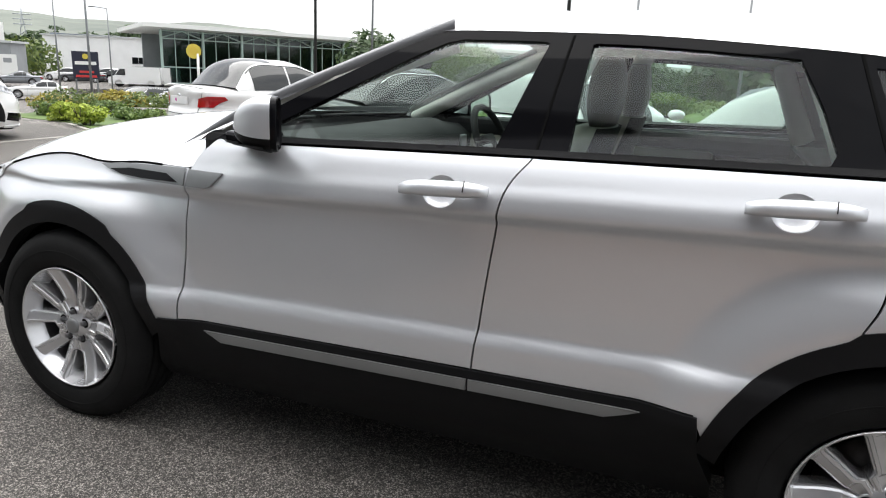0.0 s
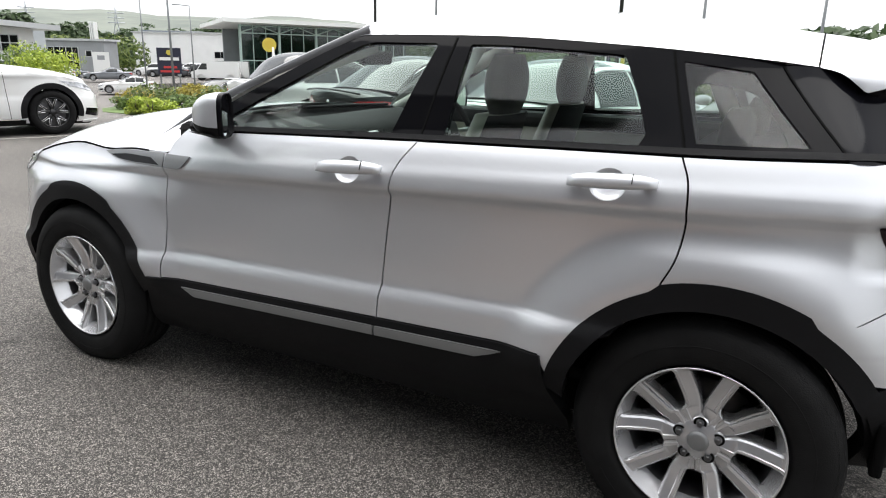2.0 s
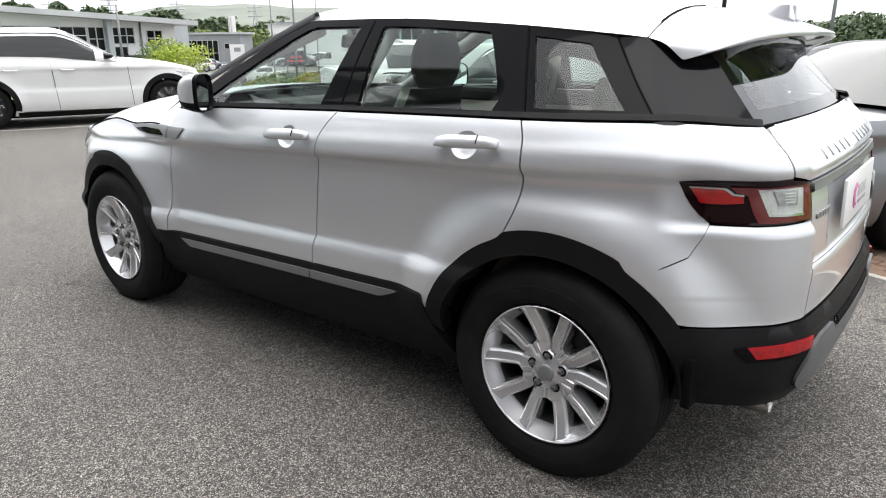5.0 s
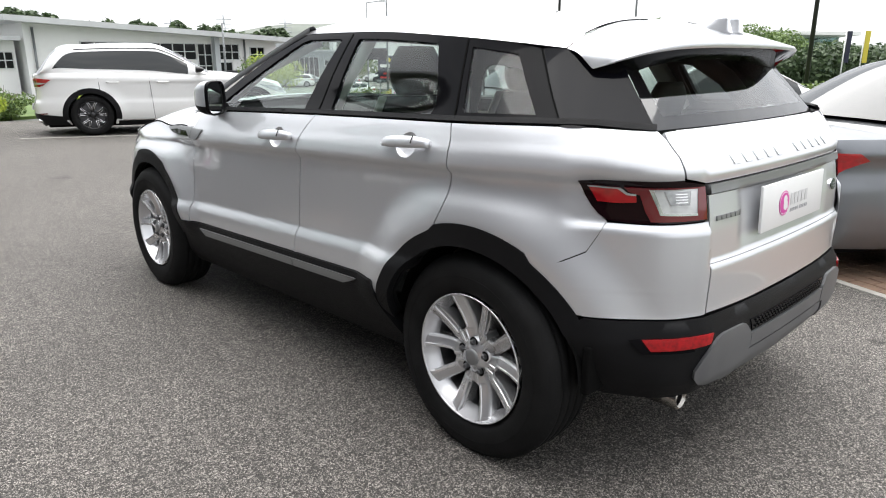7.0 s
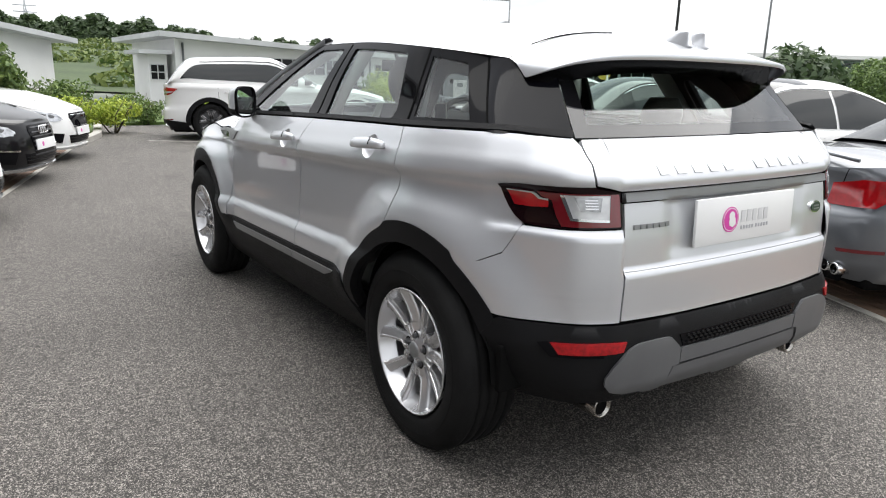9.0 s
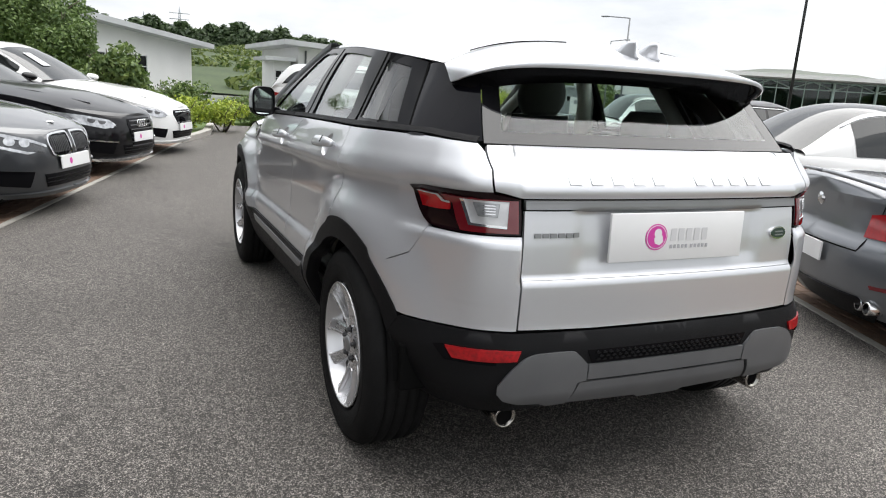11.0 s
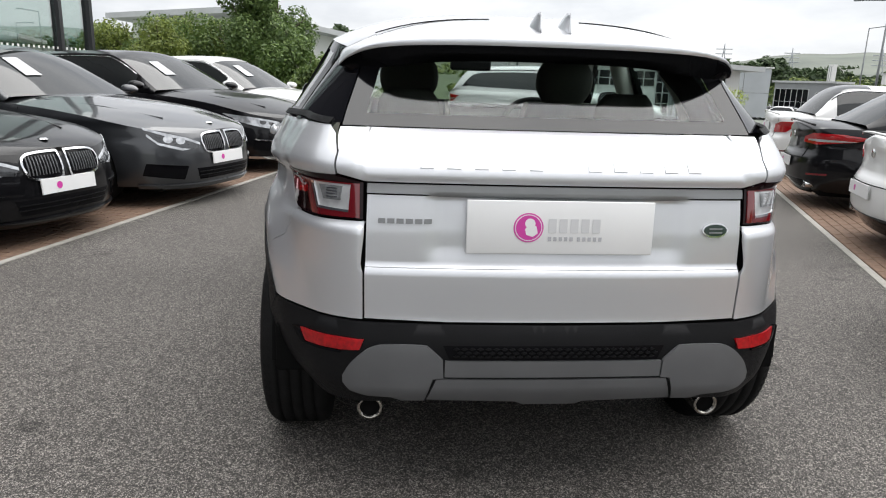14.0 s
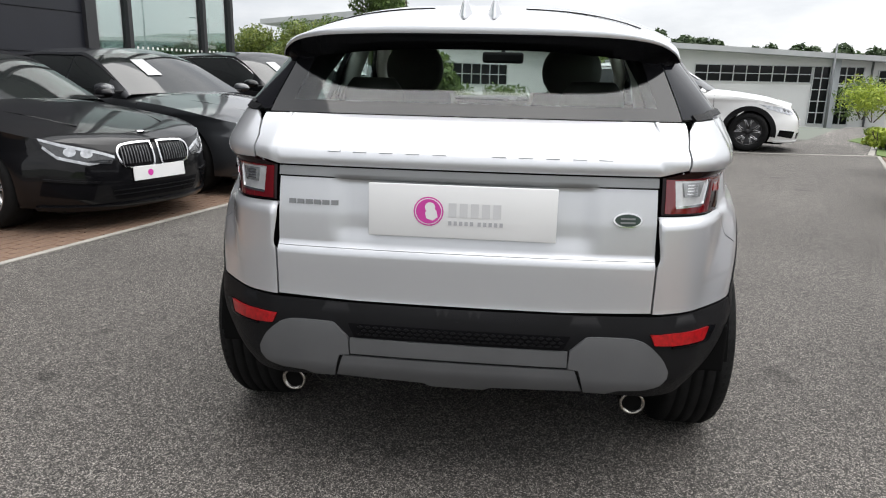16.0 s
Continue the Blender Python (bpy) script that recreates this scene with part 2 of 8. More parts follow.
class Shell:
    """A car body's skin: a plan outline, from the nose's middle round one side to the tail's middle, drawn in by
    profiles of height for the side, the tail and the nose. u runs along the outline, 0 at x = 0."""

    def __init__(self, plan, side, rear, front, slope=0.0, extra=None):
        pl = [(plan[1][0], -plan[1][1]), *plan, (plan[-2][0], -plan[-2][1])]
        c = np.array(catmull(pl, 24))[24:-24]
        c[0, 1] = c[-1, 1] = 0.0
        d = np.linalg.norm(np.diff(c, axis=0), axis=1)
        u = np.r_[0, np.cumsum(d)]
        mid = np.argmax(c[:, 1])
        i0 = np.argmin(abs(c[:, 0]))
        self.u, self.x, self.h = u - u[i0], c[:, 0], c[:, 1]
        t = np.gradient(c, axis=0)
        t /= np.linalg.norm(t, axis=1)[:, None]
        self.nx, self.nh = -t[:, 1], t[:, 0]
        self.side, self.rear, self.front = pchip(*zip(*side)), pchip(*zip(*rear)), pchip(*zip(*front))
        self.slope, self.extra = slope, extra
        order = np.argsort(self.x)
        self._sx, self._su = self.x[order], self.u[order]
        r = self.x > self.x.mean() + 0.5
        o = np.argsort(self.h[r])
        self._rh, self._ru = self.h[r][o], self.u[r][o]

    def ux(self, x):
        return float(np.interp(x, self._sx, self._su))

    def uy(self, h):
        return float(np.interp(abs(h), self._rh, self._ru)) if h >= 0 else 2 * self.u[-1] - float(np.interp(abs(h), self._rh, self._ru))

    def uyz(self, y, z):
        """u on the tail where the skin at height z lies y from the middle."""
        us = np.linspace(self.ux(1.1), self.u[-1], 900)
        ys = -self.raw(us, np.full_like(us, z), -1)[:, 1]
        ys = np.minimum.accumulate(ys)
        return float(np.interp(-y, -ys, us))

    def uxz(self, x, z):
        """u where the skin at height z has that x."""
        us = np.linspace(self.ux(1.0), self.u[-1], 900)
        xs = np.maximum.accumulate(self.raw(us, np.full_like(us, z), -1)[:, 0])
        return float(np.interp(x, xs, us))

    def sides(self, pts):
        return [(self.ux(x), z) for x, z in pts]

    def rears(self, pts):
        """From (distance from the middle, z) on the tail; negative past the middle."""
        return [(self.uy(h), z) for h, z in pts]

    def raw(self, u, z, s, off=0.0):
        u, z = np.asarray(u, float), np.asarray(z, float)
        end = self.u[-1]
        over = u > end
        sign = np.where(over, -1.0, 1.0)
        uu = np.where(over, 2 * end - u, u)
        x, h = np.interp(uu, self.u, self.x), np.interp(uu, self.u, self.h)
        nx, nh = np.interp(uu, self.u, self.nx), np.interp(uu, self.u, self.nh)
        q = 1 / np.sqrt(nx * nx + nh * nh)
        nx, nh = nx * q, nh * q
        w = nx * nx
        zeta = z - self.slope * np.clip(x, -1.5, 1.5)
        d = (1 - w) * self.side(zeta) + w * np.where(x > 0, self.rear(z), self.front(z))
        if self.extra is not None:
            d = d + self.extra(x, h, z, w)
        d = d - off
        return np.stack([x - nx * d, s * sign * (h - nh * d), z], -1)

    def at(self, u, z, s, off=0.0):
        """Points and normals of the skin."""
        u, z = np.asarray(u, float), np.asarray(z, float)
        e = 0.004
        du = self.raw(u + e, z, s) - self.raw(u - e, z, s)
        dz = self.raw(u, z + e, s) - self.raw(u, z - e, s)
        n = np.cross(du, dz) * (-s)
        n = -n if s > 0 and False else n
        n /= np.maximum(np.linalg.norm(n, axis=-1), 1e-9)[..., None]
        p = self.raw(u, z, s)
        return p + n * (off if np.isscalar(off) else np.asarray(off)[..., None]), n


def panel(shell, s, name, poly, mat, parent, off=0.0, thick=0.014, step=0.03, holes=(), label=""):
    """A sheet cut to an outline in (u, z), laid on the skin, with its edges turned in."""
    v, f, loops = fill(poly, holes, step)
    p, n = shell.at(v[:, 0], v[:, 1], s, off)
    # counter-clockwise in (u, z) looks outwards on the near side
    e1, e2 = p[f[:, 1]] - p[f[:, 0]], p[f[:, 2]] - p[f[:, 0]]
    flip = (np.cross(e1, e2) * n[f].mean(1)).sum(1) < 0
    f = np.where(flip[:, None], f[:, ::-1], f)
    verts, faces, normals = [*p], [*f.tolist()], [*n]
    if thick:
        mid = v.mean(0)
        for lp in loops:
            a = np.array(lp)
            pt, nt = shell.at(a[:, 0], a[:, 1], s, off)
            r0, r1 = len(verts), len(verts) + len(a)
            verts += [*pt] + [*(pt - nt * thick)]
            normals += [(0, 0, 0)] * (2 * len(a))
            k = len(a)
            area = (a[:, 0] * np.roll(a[:, 1], -1) - np.roll(a[:, 0], -1) * a[:, 1]).sum()
            for i in range(k):
                j = (i + 1) % k
                q = (r0 + i, r1 + i, r1 + j, r0 + j)
                faces.append(q if (area > 0) == (s < 0) else q[::-1])
    return mesh_part(name, verts, faces, mat, parent, label, normals)


def loft(rows, mat, name, parent, label="", closed=False, caps=False, smooth=True):
    """A sheet through rows of points of equal count."""
    n = len(rows[0])
    verts = [p for r in rows for p in r]
    faces = []
    m = n if closed else n - 1
    for i in range(len(rows) - 1):
        for j in range(m):
            k = (j + 1) % n
            faces.append((i * n + j, i * n + k, (i + 1) * n + k, (i + 1) * n + j))
    if caps:
        faces.append(tuple(range(n))[::-1])
        faces.append(tuple((len(rows) - 1) * n + j for j in range(n)))
    me = bpy.data.meshes.new(name)
    me.from_pydata([tuple(v) for v in verts], [], faces)
    bm = bmesh.new()
    bm.from_mesh(me)
    bpy.data.meshes.remove(me)
    bmesh.ops.recalc_face_normals(bm, faces=bm.faces)
    return part(name, bm, mat, parent, label, smooth)


def lathe(profile, name, mat, parent, axis="y", steps=64, centre=(0, 0, 0), label="", smooth=True):
    """Turns a profile of (radius, along) round an axis."""
    rows = []
    for i in range(steps):
        a = 2 * math.pi * i / steps
        row = []
        for r, k in profile:
            if axis == "y":
                q = (r * math.cos(a), k, r * math.sin(a))
            elif axis == "x":
                q = (k, r * math.cos(a), r * math.sin(a))
            else:
                q = (r * math.cos(a), r * math.sin(a), k)
            row.append(tuple(np.array(q) + centre))
        rows.append(row)
    n = len(profile)
    verts = [p for r in rows for p in r]
    faces = [(i * n + j, i * n + j + 1, ((i + 1) % steps) * n + j + 1, ((i + 1) % steps) * n + j)
             for i in range(steps) for j in range(n - 1)]
    bm = bmesh.new()
    vs = [bm.verts.new(v) for v in verts]
    for f in faces:
        bm.faces.new([vs[i] for i in f])
    bmesh.ops.remove_doubles(bm, verts=bm.verts, dist=1e-5)
    bmesh.ops.recalc_face_normals(bm, faces=bm.faces)
    ob = part(name, bm, mat, parent, label, smooth)
    return ob


def block_bm(size, bevel=0.0, m=None, segments=2):
    bm = bmesh.new()
    bmesh.ops.create_cube(bm, size=1, matrix=Matrix.Diagonal((*size, 1)))
    if bevel:
        bmesh.ops.bevel(bm, geom=bm.edges[:], offset=bevel, segments=segments, profile=0.5, affect="EDGES")
    if m is not None:
        bmesh.ops.transform(bm, matrix=m, verts=bm.verts)
    return bm


def block(name, size, m, mat, parent, bevel=0.0, label="", smooth=False):
    return part(name, block_bm(size, bevel, m), mat, parent, label, smooth)


def tube(name, pts, radius, mat, parent, sides=10, label="", closed=False):
    """A round bar along points; radius one number or one per point."""
    p = [Vector(q) for q in pts]
    rows = []
    up = None
    for i, q in enumerate(p):
        d = (p[(i + 1) % len(p)] - p[i - 1]) if closed else (p[min(i + 1, len(p) - 1)] - p[max(i - 1, 0)])
        d.normalize()
        ref = Vector((0, 0, 1)) if abs(d.z) < 0.9 else Vector((1, 0, 0))
        a = d.cross(ref).normalized()
        if up is not None and a.dot(up) < 0:
            a = -a
        up = a
        b = d.cross(a)
        r = radius if np.isscalar(radius) else radius[i]
        rows.append([tuple(q + a * r * math.cos(2 * math.pi * k / sides) + b * r * math.sin(2 * math.pi * k / sides)) for k in range(sides)])
    if closed:
        rows.append(rows[0])
    return loft(rows, mat, name, parent, label, closed=True, caps=not closed)


# ---- the silver car ----
M_LAMPBLACK = material("smoked_lamp_cover", (0.010, 0.003, 0.004), 0.04, 0, 0.0, spec=0.25)
M_LAMPGLASS = material("lamp_reflector", (0.42, 0.43, 0.44), 0.18, 0.6, 1.0, 0.03, vary=0.4, scale=60)
M_EXHAUST = material("exhaust_steel", (0.42, 0.40, 0.37), 0.22, 1.0, vary=0.3, scale=25)
M_FRIT = material("black_glass_print", (0.006, 0.006, 0.007), 0.03, spec=0.62)
M_TAILPILLAR = material("pillar_black", (0.005, 0.005, 0.007), 0.06, spec=0.13)
M_PILLAR = material("pillar_trim", (0.16, 0.162, 0.168), 0.3, 0.4, vary=0.08, scale=6)
# headrest leather, with the cabin's shade put into its colour
M_HEADREST = material("shaded_leather", (0.055, 0.052, 0.045), 0.6, vary=0.15, scale=7)
AXLE, HUB_Z, WHEEL_R = 1.328, 0.358, 0.364


def suv_extra(x, h, z, w):
    """Wheel-arch flares, the narrower upper wings and the plate's recess."""
    d = np.zeros_like(x)
    for xc in (-AXLE, AXLE):
        r = np.hypot(x - xc, z - HUB_Z)
        d = d - 0.040 * ease(0.655, 0.475, r) * (1 - w) ** 0.5 * ease(1.00, 0.88, z) * ease(0.36, 0.55, z)
    d = d + 0.075 * ease(-0.55, -1.25, x) * ease(0.80, 0.97, z) * (1 - w)
    d = d + 0.088 * ease(0.95, 1.56, x) * ease(1.15, 1.42, z) * (1 - w)
    recess = ease(0.395, 0.325, h) * ease(0.765, 0.835, z) * ease(0.985, 0.965, z) * w
    gate = ease(0.552, 0.543, h) * w * np.where(x > 0, 1.0, 0.0)
    d = d + gate * (0.017 * ease(0.752, 0.784, z) * ease(1.04, 1.0, z))
    zeta = z - 0.04 * np.clip(x, -1.5, 1.5)
    d = d + ease(1.36, 1.58, x) * (1 - w) * np.interp(zeta, (0.36, 0.46, 0.56, 0.585, 0.606, 0.626, 0.633), (0, 0.020, 0.0235, 0.0215, 0.014, 0.003, 0))
    corner = ease(0.544, 0.550, h) * ease(1.62, 1.74, x)
    d = d + corner * 0.017 * ease(0.866, 0.900, z) * ease(1.06, 1.0, z)
    d = d + 0.022 * ease(1.30, 1.62, x) * ease(1.80, 1.66, x) * ease(0.82, 1.0, z) * (1 - w)
    return d + 0.012 * np.where(x > 0, recess, 0)


SUV = Shell(
    plan=[(-2.16, 0.0), (-2.14, 0.40), (-2.03, 0.68), (-1.82, 0.82), (-1.45, 0.885), (-0.9, 0.888), (0.0, 0.890), (0.8, 0.894),
          (1.3, 0.891), (1.58, 0.853), (1.76, 0.788), (1.905, 0.705), (1.978, 0.600), (2.000, 0.50), (2.014, 0.28), (2.019, 0.0)],
    side=[(0.15, 0.16), (0.24, 0.10), (0.34, 0.035), (0.42, 0.008), (0.48, 0.0), (0.56, 0.001), (0.585, 0.003), (0.606, 0.0105), (0.626, 0.0215), (0.633, 0.0240), (0.68, 0.0255), (0.80, 0.028),
          (0.90, 0.029), (0.934, 0.028), (0.942, 0.0245), (0.960, 0.0075), (0.970, 0.004), (1.005, 0.010), (1.05, 0.031), (1.10, 0.057), (1.125, 0.074),
          (1.28, 0.145), (1.44, 0.238), (1.52, 0.30)],
    rear=[(0.20, 0.16), (0.30, 0.07), (0.36, 0.02), (0.42, -0.012), (0.52, -0.018), (0.590, -0.008), (0.602, 0.006), (0.62, 0.0095), (0.75, 0.006),
          (0.86, 0.009), (0.90, 0.014), (0.95, 0.022), (1.005, 0.034), (1.035, 0.044), (1.08, 0.080), (1.14, 0.150), (1.16, 0.180),
          (1.28, 0.335), (1.40, 0.51), (1.5, 0.66)],
    front=[(0.20, 0.14), (0.35, 0.02), (0.55, 0.0), (0.75, 0.02), (0.95, 0.12), (1.2, 0.4)],
    slope=0.04, extra=suv_extra)


def arc(xc, r, a0, a1, n=28, zc=HUB_Z, squash=1.0):
    return [(xc + r * math.cos(math.radians(a0 + (a1 - a0) * i / n)), zc + squash * r * math.sin(math.radians(a0 + (a1 - a0) * i / n))) for i in range(n + 1)]


def arch_outline(xc, a0, a1, r=0.459, n=40):
    """The outer edge of a wheel-arch trim, with its raised lip at the top."""
    out = []
    for i in range(n + 1):
        a = a0 + (a1 - a0) * i / n
        lip = 0.016 * float(ease(58, 62, a) * ease(112, 108, a))
        out.append((xc + (r + lip) * math.cos(radians(a)), HUB_Z + (r + lip) * math.sin(radians(a))))
    return out


def build_wheel(name, parent, s, xc):
    """An alloy wheel with five forked spokes; s: the side it faces (y = s outwards)."""
    w = empty(name)
    w.parent = parent
    w.location = (xc, s * (0.818 if xc < 0 else 0.795), HUB_Z)
    out = 0.085
    tyre = [(0.232, out - 0.012), (0.245, out + 0.004), (0.262, out + 0.009), (0.285, out + 0.012), (0.315, out + 0.011), (0.338, out + 0.004),
            (0.352, out - 0.008), (0.362, out - 0.024)]
    prof = list(tyre)
    k = out - 0.026
    for g in range(4):
        c = out - 0.050 - g * 0.038
        prof += [(0.368, c + 0.016), (0.368, c + 0.004), (0.360, c + 0.003), (0.360, c - 0.004), (0.368, c - 0.005)]
    prof += [(0.362, out - 0.198), (0.345, out - 0.208), (0.30, out - 0.214), (0.235, out - 0.20)]
    tyre = lathe([(r, s * y) for r, y in prof], "tyre", M_RUBBER, w, steps=96)
    lathe([(0.296, s * (out + 0.0115)), (0.2975, s * (out + 0.0135)), (0.299, s * (out + 0.0115))], "sidewall_rib", M_RUBBER, tyre, steps=72)
    rows_v, rows_f = [], []
    for k in range(72):
        a0 = radians(5 * k)
        for rr, yy, da in ((0.3645, out - 0.030, 0.8), (0.3615, out - 0.020, 0.8), (0.350, out - 0.0045, 0.8), (0.350, out - 0.0045, 3.0), (0.3615, out - 0.020, 3.0), (0.3645, out - 0.030, 3.0)):
            b = a0 + radians(da)
            rows_v.append((rr * math.cos(b), s * (yy + 0.001), rr * math.sin(b)))
        n0 = 6 * k
        rows_f += [(n0, n0 + 1, n0 + 4, n0 + 5), (n0 + 1, n0 + 2, n0 + 3, n0 + 4)]
    mesh_part("shoulder_tread", rows_v, rows_f, M_RUBBER, tyre, smooth=False)
    rim = part_rim(w, s, out)
    return w


SPOKE = pchip([0.055, 0.085, 0.10, 0.13, 0.16, 0.19, 0.24], [0.033, 0.0505, 0.0585, 0.0700, 0.0785, 0.0860, 0.0980])


def part_rim(w, s, out):
    rim_prof = [(0.235, out - 0.004), (0.2405, out + 0.002), (0.2395, out + 0.007), (0.2355, out + 0.007), (0.2335, out + 0.002), (0.231, out - 0.008),
                (0.213, out - 0.040), (0.207, out - 0.055)]
    rim = lathe([(r, s * y) for r, y in rim_prof], "rim", M_ALLOY, w, steps=80, label="bright silver alloy rim")
    # barrel and disc colours are darkened for the shade between the spokes
    lathe([(0.207, s * (out - 0.055)), (0.200, s * (out - 0.10)), (0.200, s * (out - 0.19))], "barrel", M_ALLOYDARK, rim, steps=64)
    lathe([(0.0, s * (out - 0.115)), (0.155, s * (out - 0.115)), (0.158, s * (out - 0.135)), (0.06, s * (out - 0.14))], "brake_disc", M_STEEL, w, steps=48)
    block("brake_caliper", (0.07, 0.05, 0.14), pose(0.13, s * (out - 0.12), 0.03), M_ALLOYDARK, w, 0.012, "dark brake caliper")
    lathe([(0.0, s * (out - 0.155)), (0.202, s * (out - 0.16))], "back_plate", M_DARK, w, steps=40)
    # hub
    lathe([(0.030, s * (out - 0.020)), (0.036, s * (out - 0.022)), (0.058, s * (out - 0.030)), (0.070, s * (out - 0.036)), (0.076, s * (out - 0.050)),
           (0.07, s * (out - 0.085))], "hub", M_ALLOY, rim, steps=48)
    lathe([(0.0, s * (out - 0.012)), (0.020, s * (out - 0.0125)), (0.029, s * (out - 0.015)), (0.032, s * (out - 0.021)), (0.031, s * (out - 0.026))],
          "centre_cap", M_TRIMSILVER, rim, steps=32)
    for k in range(5):
        a = radians(90 + 72 * k)
        ca, sa = math.cos(a), math.sin(a)
        # dark nuts; a flat black ring paints the shade of each nut hole
        lathe([(0.0, s * (out - 0.014)), (0.0075, s * (out - 0.014)), (0.010, s * (out - 0.017)), (0.0105, s * (out - 0.035))], "wheel_nut", M_ALLOYDARK, rim,
              steps=6, centre=(0.057 * ca, 0, 0.057 * sa), smooth=False)
        lathe([(0.0115, s * (out - 0.0275)), (0.0185, s * (out - 0.0275))], "nut_hole_shade", M_DARK, rim, steps=18,
              centre=(0.057 * ca, 0, 0.057 * sa))
    for k in range(5):
        base = radians(90 + 36 + 72 * k)
        for e in (-1, 1):
            rows = []
            for i in range(23):
                q = i / 22
                r = 0.060 + q * 0.176
                fork = float(np.clip((r - 0.100) / 0.018, 0, 1))
                inner = 0.0005 + 0.0190 * math.sqrt(fork * (2 - fork)) + 0.027 * float(np.clip((r - 0.112) / 0.118, 0, 1)) - 0.008 * float(ease(0.92, 1.0, q))
                outer = float(SPOKE(r)) + 0.010 * float(ease(0.90, 1.0, q))
                y0 = out - 0.030 + 0.030 * q ** 1.4 - 0.006 * math.sin(math.pi * q)
                wide = outer - inner
                lip = min(0.0055, wide * 0.25)
                sect = [(inner, -0.062), (inner + 0.0006, -0.014 * fork - 0.003), (inner + 0.0016, -0.0105 * fork - 0.003), (inner + lip * 0.9, -0.0095 * fork - 0.0028), (inner + lip * 1.15, -0.0022),
                        (inner + lip * 1.4, 0.0), (inner + lip * 1.4 + wide * 0.16, 0.0006), (inner + lip * 1.4 + wide * 0.20, -0.0022), (outer - wide * 0.16, -0.0105),
                        (outer - wide * 0.06, -0.0150), (outer - 0.0004, -0.0210), (outer, -0.062)]
                row = []
                for t, dy in sect:
                    a = base + e * math.asin(min(t / r, 0.95))
                    row.append((r * math.cos(a), s * (y0 + dy), r * math.sin(a)))
                rows.append(row)
            loft(rows, M_ALLOY, "spoke", rim, smooth=False)
    rim.scale = (0.97, 1.0, 0.97)
    return rim


def rail_z(x):
    """The height of the side windows' upper edge along the car."""
    return float(RAIL(x))


RAIL = pchip([-0.9, -0.05, 0.12, 0.5, 1.0, 1.4, 1.6], [1.07, 1.452, 1.464, 1.462, 1.436, 1.398, 1.37])
BELT = pchip([-0.9, -0.45, 0.35, 1.1, 1.7, 1.9], [1.095, 1.112, 1.140, 1.160, 1.172, 1.172])


def gate_x(y, z):
    """The rear window's surface."""
    return 1.849 - 0.89 * (z - 1.154) - 0.104 * y * y


GATE_HALF = pchip([1.12, 1.154, 1.293, 1.42], [0.614, 0.608, 0.568, 0.530])


